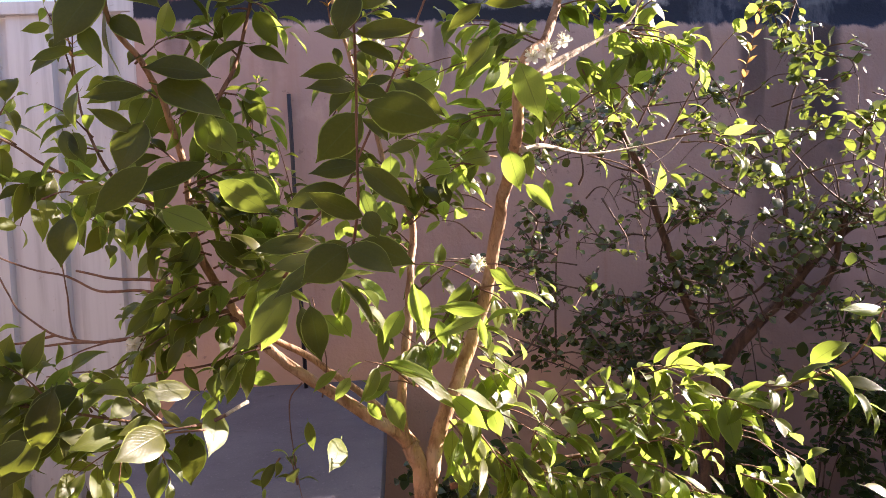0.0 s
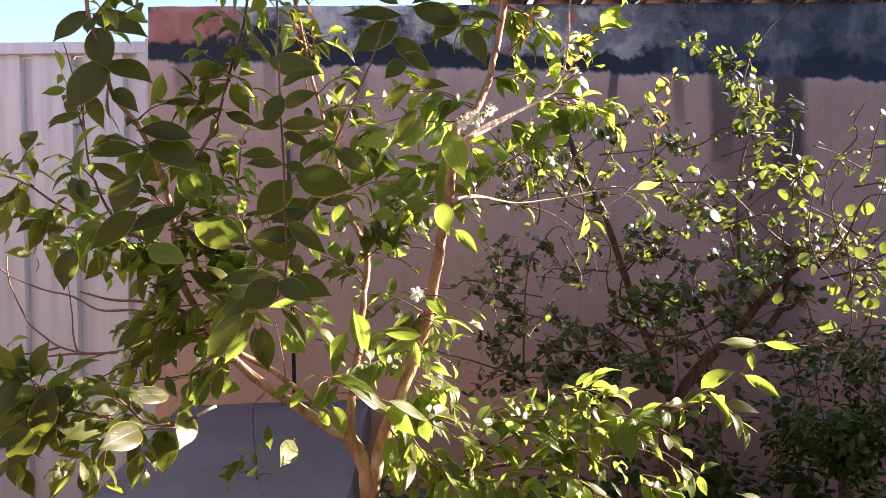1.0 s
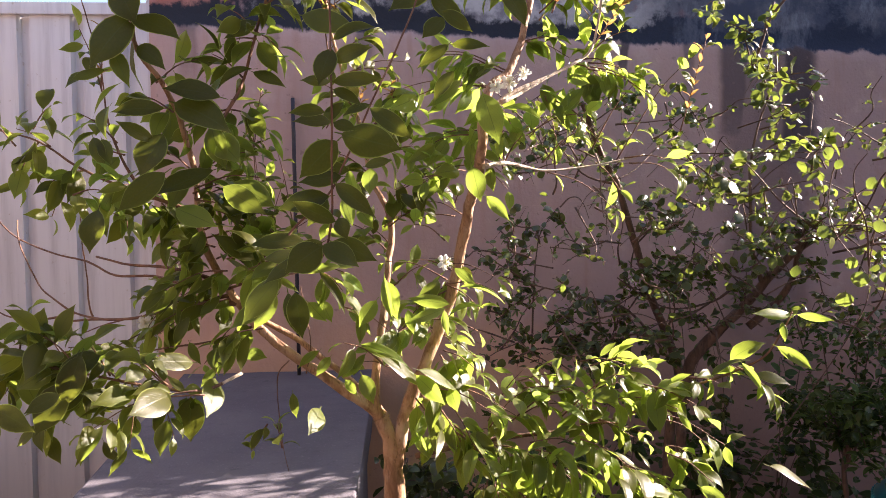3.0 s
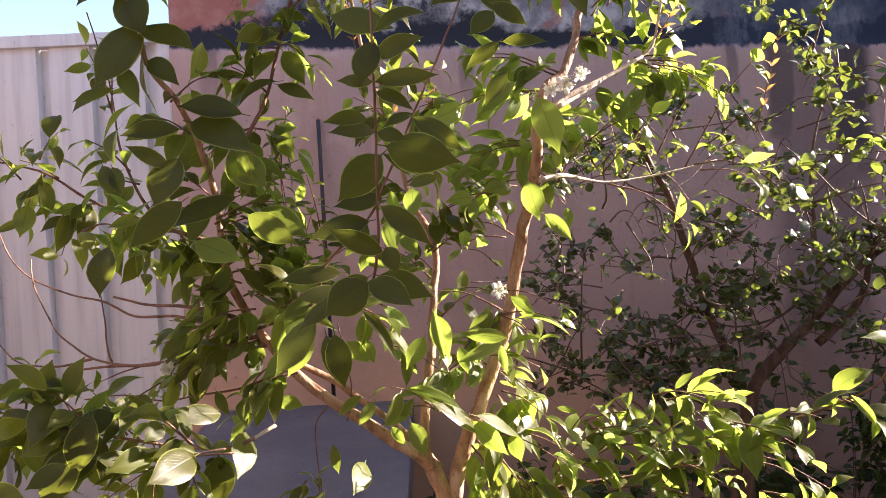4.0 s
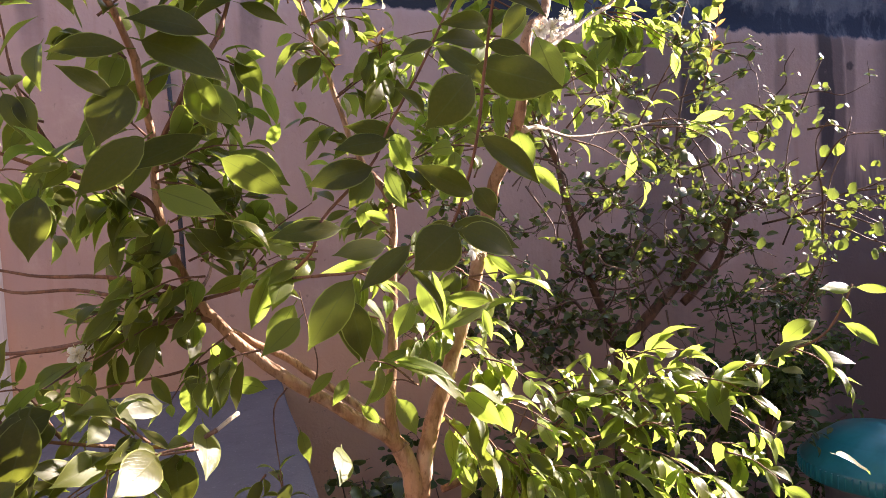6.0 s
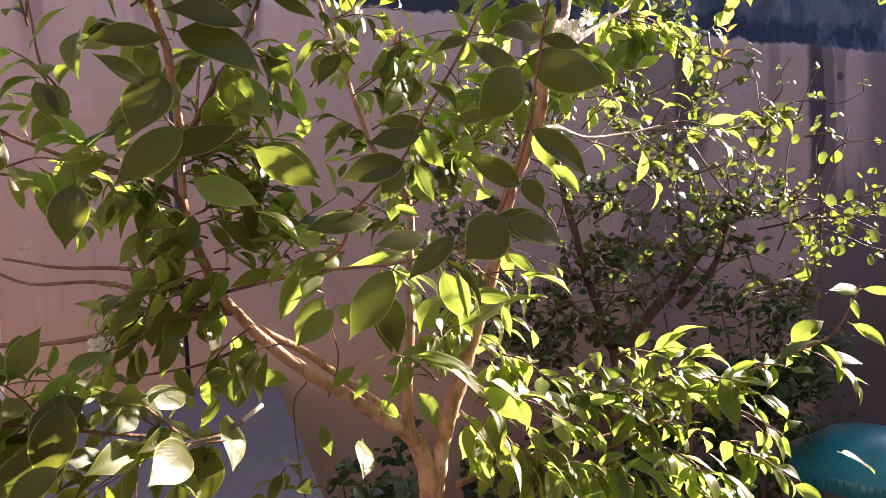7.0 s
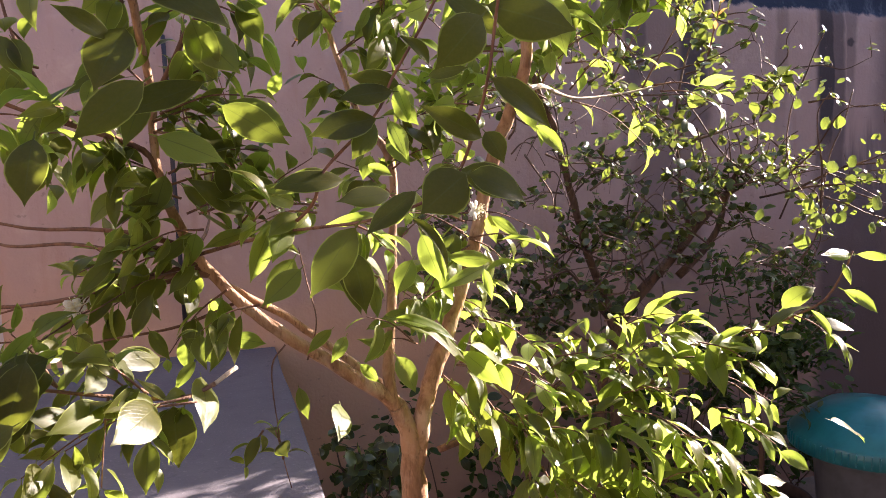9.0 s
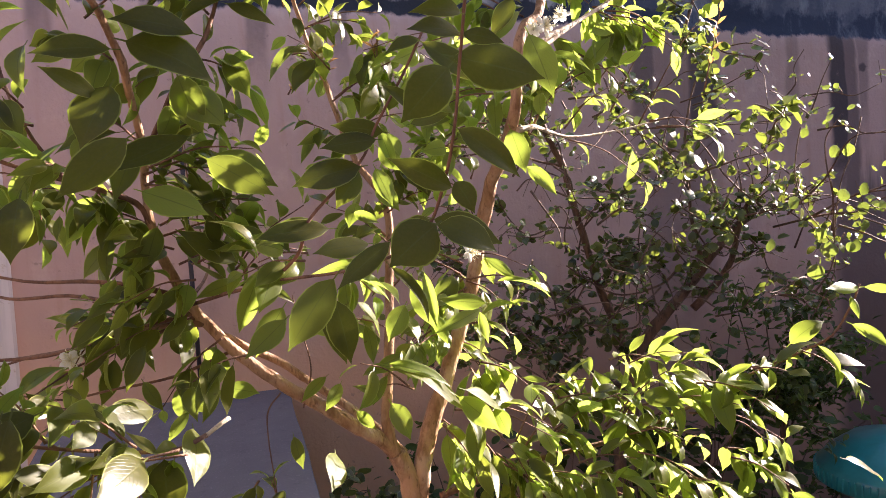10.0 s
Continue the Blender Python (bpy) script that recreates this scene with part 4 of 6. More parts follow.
limb(tree, [(-0.065, 0.9, 1.43), (-0.03, 0.82, 1.437), (0.005, 0.74, 1.446), (0.035, 0.67, 1.462), (0.052, 0.625, 1.485), (0.06, 0.6, 1.52), (0.063, 0.575, 1.56), (0.066, 0.555, 1.62), (0.068, 0.53, 1.68), (0.069, 0.52, 1.76), (0.07, 0.51, 1.9)], 0.0017, 0.0011)  # near upright shoot
limb(tree, [(-0.162, 1.05, 1.396), (-0.11, 0.97, 1.415), (-0.065, 0.9, 1.43), (-0.035, 0.85, 1.46), (-0.022, 0.84, 1.495), (0.033, 0.842, 1.55), (0.055, 0.842, 1.59), (0.098, 0.80, 1.673), (0.14, 0.8, 1.76), (0.18, 0.8, 1.86)], 0.0026, 0.0013)  # leaning shoot
single((-0.372, 0.84, 1.212), (-0.342, 0.82, 1.178), 0.5, -20, 0.1)
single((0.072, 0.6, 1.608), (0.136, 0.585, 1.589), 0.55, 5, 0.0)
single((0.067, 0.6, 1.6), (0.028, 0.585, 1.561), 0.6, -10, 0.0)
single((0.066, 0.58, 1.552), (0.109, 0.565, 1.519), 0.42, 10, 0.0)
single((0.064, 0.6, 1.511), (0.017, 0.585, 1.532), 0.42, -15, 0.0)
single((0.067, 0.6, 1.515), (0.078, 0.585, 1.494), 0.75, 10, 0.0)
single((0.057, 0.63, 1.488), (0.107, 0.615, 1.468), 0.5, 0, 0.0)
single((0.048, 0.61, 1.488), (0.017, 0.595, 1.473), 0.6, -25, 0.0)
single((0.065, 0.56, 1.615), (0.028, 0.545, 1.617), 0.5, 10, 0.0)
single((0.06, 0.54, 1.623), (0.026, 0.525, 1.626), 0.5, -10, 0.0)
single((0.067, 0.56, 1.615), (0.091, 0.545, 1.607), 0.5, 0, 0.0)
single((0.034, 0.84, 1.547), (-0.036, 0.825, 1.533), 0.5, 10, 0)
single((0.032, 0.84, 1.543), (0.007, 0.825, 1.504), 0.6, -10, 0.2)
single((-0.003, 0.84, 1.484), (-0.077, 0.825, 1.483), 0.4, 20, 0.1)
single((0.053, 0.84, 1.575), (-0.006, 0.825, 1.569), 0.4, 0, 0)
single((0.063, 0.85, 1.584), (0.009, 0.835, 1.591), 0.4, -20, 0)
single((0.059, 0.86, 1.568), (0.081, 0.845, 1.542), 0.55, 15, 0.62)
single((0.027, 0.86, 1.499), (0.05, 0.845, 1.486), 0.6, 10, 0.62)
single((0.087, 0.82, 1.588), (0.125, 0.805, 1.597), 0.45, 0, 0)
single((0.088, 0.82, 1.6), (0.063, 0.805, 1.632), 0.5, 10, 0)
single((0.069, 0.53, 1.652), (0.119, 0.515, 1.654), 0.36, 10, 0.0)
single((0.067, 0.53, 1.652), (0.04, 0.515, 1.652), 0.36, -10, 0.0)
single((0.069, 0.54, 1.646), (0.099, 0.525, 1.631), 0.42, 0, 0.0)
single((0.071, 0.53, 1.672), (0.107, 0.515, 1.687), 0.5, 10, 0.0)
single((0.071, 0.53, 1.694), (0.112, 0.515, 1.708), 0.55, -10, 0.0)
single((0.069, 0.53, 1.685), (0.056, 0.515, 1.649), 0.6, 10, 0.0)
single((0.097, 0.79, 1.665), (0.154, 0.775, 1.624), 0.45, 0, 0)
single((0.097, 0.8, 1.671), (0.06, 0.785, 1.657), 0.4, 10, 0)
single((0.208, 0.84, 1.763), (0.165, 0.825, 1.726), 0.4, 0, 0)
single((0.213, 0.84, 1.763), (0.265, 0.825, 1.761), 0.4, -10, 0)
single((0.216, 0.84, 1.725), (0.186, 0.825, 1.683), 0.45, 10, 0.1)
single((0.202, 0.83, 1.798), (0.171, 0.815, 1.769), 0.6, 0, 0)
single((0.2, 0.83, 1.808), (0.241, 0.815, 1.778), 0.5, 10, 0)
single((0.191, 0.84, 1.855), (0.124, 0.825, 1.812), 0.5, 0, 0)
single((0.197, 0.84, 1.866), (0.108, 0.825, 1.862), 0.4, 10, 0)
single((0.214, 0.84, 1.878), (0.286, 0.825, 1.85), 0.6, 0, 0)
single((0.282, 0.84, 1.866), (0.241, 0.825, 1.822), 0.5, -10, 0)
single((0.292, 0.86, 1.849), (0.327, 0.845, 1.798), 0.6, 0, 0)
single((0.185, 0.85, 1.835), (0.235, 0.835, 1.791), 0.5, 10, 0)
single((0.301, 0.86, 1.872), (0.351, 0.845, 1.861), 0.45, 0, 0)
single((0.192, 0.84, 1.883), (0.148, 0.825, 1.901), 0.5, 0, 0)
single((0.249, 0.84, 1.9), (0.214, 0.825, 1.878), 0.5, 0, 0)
single((0.062, 0.86, 1.585), (0.069, 0.84, 1.544), 0.45, 10, 0.85)
single((0.054, 0.86, 1.546), (0.067, 0.84, 1.506), 0.45, 0, 0.85)
single((0.032, 0.87, 1.510), (0.021, 0.85, 1.484), 0.60, 10, 0.80)
single((-0.011, 0.86, 1.489), (-0.078, 0.84, 1.481), 0.45, 0, 0.40)
single((-0.061, 0.95, 1.474), (-0.124, 0.93, 1.469), 0.30, -20, 0.50)
single((-0.097, 1.00, 1.426), (-0.150, 0.98, 1.412), 0.35, 10, 0.60)
single((-0.110, 1.00, 1.432), (-0.061, 0.98, 1.424), 0.40, -20, 0.70)
single((-0.053, 0.90, 1.399), (-0.086, 0.88, 1.353), 0.50, 10, 0.70)
single((-0.100, 0.95, 1.388), (-0.095, 0.93, 1.342), 0.50, 0, 0.50)
single((-0.025, 1.00, 1.361), (-0.009, 0.98, 1.313), 0.50, 10, 1.00)
single((0.004, 1.00, 1.379), (0.020, 0.98, 1.346), 0.50, 0, 0.75)
single((0.068, 0.95, 1.406), (0.080, 0.93, 1.376), 0.70, 10, 0.85)
single((0.088, 0.90, 1.428), (0.101, 0.88, 1.370), 0.45, -10, 0.60)
single((0.071, 0.95, 1.312), (0.147, 0.93, 1.290), 0.28, -30, 0.75)
single((0.117, 1.00, 1.240), (0.074, 0.98, 1.212), 0.60, 0, 0.80)
single((0.236, 1.00, 1.379), (0.293, 0.98, 1.358), 0.40, -20, 0.80)
single((0.209, 1.00, 1.365), (0.246, 0.98, 1.315), 0.30, 0, 0.80)
single((0.038, 1.03, 1.238), (0.060, 1.01, 1.217), 0.50, 0, 0.80)
single((-0.124, 1.00, 1.296), (-0.087, 0.98, 1.289), 0.50, -10, 0.85)
single((-0.142, 0.90, 1.645), (-0.102, 0.88, 1.600), 0.60, 0, 0.60)
single((-0.281, 0.95, 1.515), (-0.281, 0.93, 1.488), 0.40, 20, 0.60)
single((-0.250, 0.95, 1.602), (-0.258, 0.93, 1.570), 0.50, 0, 0.75)
single((-0.112, 0.90, 1.572), (-0.053, 0.88, 1.534), 0.50, 0, 0.45)
single((-0.325, 0.95, 1.642), (-0.305, 0.93, 1.604), 0.55, 0, 0.35)
single((0.096, 0.95, 1.383), (0.068, 0.93, 1.346), 0.50, 10, 0.75)
single((0.147, 1.00, 1.360), (0.155, 0.98, 1.324), 0.40, 0, 0.80)
single((0.203, 1.02, 1.401), (0.170, 1.00, 1.366), 0.40, 0, 0.80)
single((-0.042, 1.00, 1.444), (0.011, 0.98, 1.428), 0.40, -10, 0.60)
single((-0.069, 1.02, 1.416), (-0.037, 1.00, 1.394), 0.40, 0, 0.65)
single((-0.177, 0.93, 1.249), (-0.199, 0.91, 1.254), 0.70, 999, 0.60)
single((-0.260, 0.90, 1.295), (-0.271, 0.88, 1.270), 0.80, 999, 0.40)
single((-0.269, 0.84, 1.215), (-0.258, 0.82, 1.183), 0.50, 999, 0.60)
single((-0.302, 0.80, 1.332), (-0.320, 0.78, 1.263), 0.60, 0, 0.00)
single((-0.256, 1.00, 1.307), (-0.238, 0.98, 1.263), 0.40, 10, 0.05)
single((-0.314, 1.00, 1.287), (-0.336, 0.98, 1.319), 0.40, 0, 0.05)
single((-0.282, 0.95, 1.295), (-0.247, 0.93, 1.305), 0.50, -20, 0.05)
single((-0.220, 1.02, 1.310), (-0.198, 1.00, 1.278), 0.45, 10, 0.35)
single((-0.178, 1.02, 1.296), (-0.147, 1.00, 1.269), 0.50, 0, 0.35)
single((-0.169, 1.00, 1.271), (-0.193, 0.98, 1.244), 0.40, 10, 0.70)
single((-0.047, 1.00, 1.224), (-0.040, 0.98, 1.189), 0.40, 10, 0.50)
single((0.016, 1.00, 1.284), (-0.004, 0.98, 1.257), 0.50, 0, 0.75)
single((-0.002, 1.00, 1.295), (-0.035, 0.98, 1.273), 0.40, 20, 0.60)
single((0.089, 1.00, 1.236), (0.073, 0.98, 1.212), 0.60, 0, 0.95)
single((-0.142, 1.00, 1.341), (-0.105, 0.98, 1.348), 0.50, -20, 0.50)
single((-0.163, 1.00, 1.388), (-0.193, 0.98, 1.360), 0.40, 10, 0.35)
single((-0.169, 1.00, 1.421), (-0.200, 0.98, 1.393), 0.45, 0, 0.40)
single((-0.212, 1.00, 1.357), (-0.235, 0.98, 1.309), 0.40, 10, 0.20)
single((-0.233, 1.00, 1.425), (-0.270, 0.98, 1.396), 0.40, 0, 0.45)
single((-0.111, 1.00, 1.418), (-0.056, 0.98, 1.434), 0.40, -20, 0.50)
single((-0.238, 1.00, 1.491), (-0.253, 0.98, 1.440), 0.45, 10, 0.50)
single((-0.188, 1.00, 1.497), (-0.203, 0.98, 1.454), 0.50, 0, 0.60)
single((-0.018, 1.00, 1.376), (0.011, 0.98, 1.347), 0.50, 0, 0.80)
single((0.038, 1.00, 1.339), (0.010, 0.98, 1.366), 0.40, 0, 0.85)
single((0.075, 1.00, 1.354), (0.088, 0.98, 1.328), 0.60, 10, 0.85)
single((0.015, 1.00, 1.332), (0.043, 0.98, 1.297), 0.40, 0, 0.70)
single((-0.154, 1.00, 1.312), (-0.180, 0.98, 1.277), 0.40, 10, 0.40)
single((-0.252, 1.00, 1.401), (-0.288, 0.98, 1.365), 0.40, 0, 0.40)
single((-0.062, 1.00, 1.416), (-0.093, 0.98, 1.387), 0.50, 10, 0.40)
# leafy sprays
spray((0.278, 1.04, 1.602), (0.331, 1.03, 1.526), 2, 0.07, 0.68, 1)
spray((0.22, 1.12, 1.401), (0.11, 1.11, 1.436), 3, 0.07, 0.68, 1)
spray((0.219, 1.09, 1.393), (0.275, 1.08, 1.352), 3, 0.07, 0.68, 1)
spray((0.219, 1.09, 1.383), (0.13, 1.08, 1.315), 4, 0.07, 0.68, 1)
spray((0.242, 1.08, 1.487), (0.281, 1.07, 1.424), 2, 0.07, 0.68, 1)
spray((0.276, 1.06, 1.659), (0.169, 1.05, 1.63), 4, 0.07, 0.68, 1)
spray((0.271, 1.09, 1.61), (0.177, 1.08, 1.576), 4, 0.07, 0.68, 1)
spray((0.283, 1.0, 1.72), (0.31, 0.99, 1.651), 2, 0.07, 0.68, 1)
spray((0.332, 1.09, 1.776), (0.182, 1.08, 1.807), 5, 0.07, 0.68, 1)
spray((0.308, 1.12, 1.755), (0.117, 1.11, 1.709), 6, 0.07, 0.68, 1)
spray((0.354, 1.09, 1.827), (0.452, 1.08, 1.824), 4, 0.07, 0.68, 1)
spray((0.459, 1.12, 1.796), (0.51, 1.11, 1.767), 2, 0.07, 0.68, 1)
spray((0.396, 1.12, 1.887), (0.46, 1.11, 1.926), 3, 0.07, 0.68, 1)
spray((0.375, 1.12, 1.919), (0.279, 1.11, 1.928), 4, 0.07, 0.68, 1)
spray((0.393, 1.12, 1.972), (0.502, 1.11, 1.894), 4, 0.07, 0.68, 1)
spray((0.511, 1.14, 1.886), (0.6, 1.13, 1.931), 4, 0.07, 0.68, 1)
spray((0.49, 1.14, 1.816), (0.571, 1.13, 1.861), 3, 0.07, 0.68, 1)
spray((0.239, 1.14, 1.517), (0.164, 1.13, 1.509), 3, 0.07, 0.68, 1)
spray((0.191, 1.12, 1.306), (0.264, 1.11, 1.264), 4, 0.07, 0.68, 1)
spray((0.408, 1.1, 1.598), (0.506, 1.07, 1.553), 4, 0.066, 0.62, 2)
spray((0.408, 1.1, 1.598), (0.487, 1.07, 1.636), 4, 0.066, 0.62, 2)
spray((0.433, 1.12, 1.601), (0.609, 1.09, 1.646), 6, 0.066, 0.62, 2)
spray((0.549, 1.15, 1.62), (0.709, 1.12, 1.83), 8, 0.066, 0.62, 2)
spray((0.604, 1.15, 1.63), (0.706, 1.12, 1.669), 4, 0.066, 0.62, 2)
spray((0.563, 1.12, 1.612), (0.65, 1.09, 1.587), 4, 0.066, 0.62, 2)
spray((0.505, 1.15, 1.632), (0.565, 1.12, 1.735), 4, 0.066, 0.62, 2)
spray((0.319, 1.05, 1.609), (0.347, 1.02, 1.654), 3, 0.066, 0.62, 2)
spray((0.343, 1.08, 1.606), (0.409, 1.05, 1.534), 4, 0.066, 0.62, 2)
spray((0.367, 1.1, 1.662), (0.468, 1.07, 1.698), 4, 0.066, 0.62, 2)
spray((0.459, 1.14, 1.664), (0.54, 1.11, 1.692), 4, 0.066, 0.62, 2)
spray((0.524, 1.14, 1.614), (0.591, 1.11, 1.552), 4, 0.066, 0.62, 2)
spray((0.422, 1.1, 1.724), (0.488, 1.07, 1.656), 4, 0.066, 0.62, 2)
spray((0.491, 1.12, 1.79), (0.579, 1.09, 1.741), 4, 0.066, 0.62, 2)
spray((0.159, 1.05, 1.198), (0.207, 1.01, 1.118), 4, 0.066, 0.52, 1)
spray((0.17, 1.02, 1.225), (0.294, 0.98, 1.182), 5, 0.066, 0.52, 1)
spray((0.209, 1.0, 1.209), (0.262, 0.96, 1.113), 5, 0.066, 0.52, 1)
spray((0.292, 1.1, 1.123), (0.362, 1.06, 1.209), 4, 0.066, 0.52, 1)
spray((0.332, 1.08, 1.143), (0.431, 1.04, 1.211), 5, 0.066, 0.52, 1)
spray((0.426, 1.08, 1.15), (0.554, 1.04, 1.247), 6, 0.066, 0.52, 1)
spray((0.458, 1.08, 1.149), (0.551, 1.04, 1.116), 4, 0.066, 0.52, 1)
spray((0.504, 1.05, 1.186), (0.614, 1.01, 1.177), 5, 0.066, 0.52, 1)
spray((0.548, 1.02, 1.222), (0.653, 0.98, 1.169), 5, 0.066, 0.52, 1)
spray((0.632, 1.0, 1.233), (0.685, 0.96, 1.221), 3, 0.066, 0.52, 1)
spray((0.704, 0.98, 1.255), (0.744, 0.94, 1.219), 3, 0.066, 0.52, 1)
spray((0.541, 1.0, 1.158), (0.683, 0.96, 1.102), 6, 0.066, 0.52, 1)
spray((0.445, 1.02, 1.126), (0.524, 0.98, 1.082), 5, 0.066, 0.52, 1)
spray((0.286, 1.02, 1.122), (0.378, 0.98, 1.093), 5, 0.066, 0.52, 1)
spray((0.227, 1.0, 1.15), (0.29, 0.96, 1.084), 5, 0.066, 0.52, 1)
spray((0.604, 0.98, 1.171), (0.656, 0.94, 1.124), 3, 0.066, 0.52, 1)
spray((0.362, 1.0, 1.116), (0.451, 0.96, 1.078), 5, 0.066, 0.52, 1)
spray((0.489, 1.12, 1.233), (0.576, 1.08, 1.249), 4, 0.066, 0.52, 1)
spray((0.328, 1.00, 1.048), (0.382, 0.96, 0.984), 4, 0.062, 0.6, 1)
spray((0.431, 1.00, 1.045), (0.483, 0.96, 0.991), 4, 0.062, 0.6, 1)
spray((0.535, 1.00, 1.053), (0.605, 0.96, 1.002), 4, 0.062, 0.6, 1)
spray((0.588, 1.00, 1.104), (0.656, 0.96, 1.063), 4, 0.062, 0.6, 1)
spray((0.287, 1.00, 1.070), (0.307, 0.96, 0.986), 4, 0.062, 0.6, 1)
spray((0.366, 0.98, 1.012), (0.409, 0.94, 0.986), 4, 0.062, 0.6, 1)
spray((0.468, 0.98, 0.999), (0.518, 0.94, 0.982), 4, 0.062, 0.6, 1)
spray((0.619, 1.00, 1.018), (0.651, 0.96, 0.970), 4, 0.062, 0.6, 1)
spray((0.520, 1.02, 1.078), (0.592, 0.98, 1.047), 4, 0.062, 0.6, 1)
spray((0.393, 1.02, 1.082), (0.448, 0.98, 1.031), 4, 0.062, 0.6, 1)
spray((0.357, 1.1, 1.199), (0.475, 1.06, 1.184), 5, 0.066, 0.52, 1)
spray((-0.142, 1.06, 1.376), (-0.288, 1.04, 1.334), 6, 0.060, 0.38, 1)
spray((-0.173, 1.05, 1.408), (-0.297, 1.03, 1.384), 6, 0.060, 0.38, 1)
spray((-0.149, 1.0, 1.431), (-0.227, 0.98, 1.412), 4, 0.060, 0.42, 0)
spray((-0.113, 1.0, 1.354), (-0.202, 0.98, 1.294), 5, 0.060, 0.38, 1)
spray((-0.09, 0.98, 1.337), (-0.159, 0.96, 1.315), 4, 0.060, 0.38, 1)
spray((-0.173, 1.02, 1.469), (-0.251, 1.0, 1.481), 4, 0.060, 0.42, 0)
spray((-0.194, 1.03, 1.498), (-0.272, 1.01, 1.52), 5, 0.060, 0.42, 0)
spray((-0.216, 1.04, 1.528), (-0.313, 1.02, 1.55), 5, 0.060, 0.42, 0)
spray((-0.41, 1.05, 1.609), (-0.441, 1.03, 1.524), 3, 0.060, 0.42, 0)
spray((-0.33, 1.04, 1.572), (-0.314, 1.02, 1.492), 3, 0.060, 0.42, 0)
spray((-0.391, 1.05, 1.601), (-0.439, 1.03, 1.582), 3, 0.060, 0.42, 0)
spray((-0.448, 1.05, 1.641), (-0.494, 1.03, 1.669), 3, 0.060, 0.42, 0)
spray((-0.472, 1.06, 1.651), (-0.501, 1.04, 1.583), 3, 0.060, 0.42, 0)
spray((-0.476, 1.05, 1.671), (-0.436, 1.03, 1.707), 2, 0.060, 0.42, 0)
spray((-0.364, 1.06, 1.73), (-0.391, 1.04, 1.834), 4, 0.060, 0.42, 0)
spray((-0.505, 1.05, 1.642), (-0.549, 1.03, 1.69), 3, 0.060, 0.42, 0)
spray((-0.191, 1.05, 1.468), (-0.243, 1.03, 1.441), 4, 0.060, 0.42, 0)
spray((-0.239, 1.1, 1.364), (-0.281, 1.08, 1.408), 4, 0.060, 0.38, 1)
spray((-0.28, 1.1, 1.365), (-0.319, 1.08, 1.308), 3, 0.060, 0.38, 1)
spray((-0.17, 0.88, 1.261), (-0.33, 0.86, 1.204), 7, 0.060, 0.38, 1)
spray((-0.212, 0.88, 1.269), (-0.286, 0.86, 1.329), 5, 0.060, 0.38, 1)
spray((-0.246, 0.86, 1.277), (-0.256, 0.84, 1.191), 5, 0.060, 0.38, 1)
spray((-0.328, 0.86, 1.295), (-0.381, 0.84, 1.36), 5, 0.060, 0.38, 1)
spray((-0.323, 0.85, 1.29), (-0.371, 0.83, 1.231), 5, 0.060, 0.38, 1)
spray((-0.36, 0.86, 1.302), (-0.413, 0.84, 1.336), 4, 0.060, 0.38, 1)
spray((-0.296, 0.88, 1.286), (-0.327, 0.86, 1.347), 4, 0.060, 0.38, 1)
spray((-0.403, 0.85, 1.313), (-0.441, 0.83, 1.258), 5, 0.060, 0.38, 1)
spray((-0.436, 0.85, 1.319), (-0.47, 0.83, 1.372), 4, 0.060, 0.38, 1)
spray((0.109, 1.12, 1.394), (0.173, 1.1, 1.436), 3, 0.062, 0.35, 1)
spray((0.11, 1.12, 1.457), (0.03, 1.1, 1.512), 4, 0.062, 0.35, 1)
spray((0.116, 1.13, 1.499), (0.175, 1.11, 1.53), 3, 0.062, 0.35, 1)
spray((0.08, 1.2, 1.599), (0.001, 1.18, 1.644), 4, 0.062, 0.35, 1)
spray((0.061, 1.25, 1.683), (0.155, 1.23, 1.725), 4, 0.062, 0.35, 1)
spray((0.027, 1.27, 1.803), (0.11, 1.25, 1.81), 4, 0.062, 0.35, 1)
spray((-0.007, 1.28, 1.923), (-0.048, 1.26, 2.022), 4, 0.062, 0.35, 1)
spray((-0.186, 0.95, 1.564), (-0.072, 0.93, 1.579), 5, 0.062, 0.35, 1)
spray((-0.191, 0.98, 1.537), (-0.1, 0.96, 1.493), 4, 0.062, 0.35, 1)
spray((-0.185, 1.0, 1.499), (-0.081, 0.98, 1.525), 5, 0.062, 0.35, 1)
spray((-0.185, 0.95, 1.582), (-0.098, 0.93, 1.62), 4, 0.062, 0.35, 1)
spray((-0.167, 1.0, 1.451), (-0.068, 0.98, 1.468), 4, 0.062, 0.35, 1)
spray((-0.112, 1.0, 1.411), (-0.03, 0.98, 1.486), 4, 0.062, 0.35, 1)
spray((-0.085, 0.95, 1.809), (-0.128, 0.93, 1.841), 3, 0.062, 0.35, 1)
spray((-0.071, 0.95, 1.846), (-0.021, 0.93, 1.867), 3, 0.062, 0.35, 1)
spray((-0.239, 0.8, 1.847), (-0.184, 0.78, 1.887), 3, 0.062, 0.35, 1)
spray((0.254, 1.1, 1.529), (0.32, 1.08, 1.552), 4, 0.066, 0.6)
spray((0.132, 1.2, 1.784), (0.122, 1.18, 1.684), 5, 0.066, 0.6)
spray((0.018, 1.28, 1.764), (0.05, 1.26, 1.724), 3, 0.066, 0.6)
spray((-0.025, 0.9, 1.449), (-0.091, 0.88, 1.441), 4, 0.066, 0.6)
spray((0.014, 0.9, 1.434), (0.048, 0.88, 1.407), 4, 0.066, 0.6)
spray((0.143, 1.0, 1.398), (0.284, 0.98, 1.382), 6, 0.066, 0.6)
spray((0.172, 1.02, 1.339), (0.249, 1.0, 1.343), 5, 0.066, 0.6)
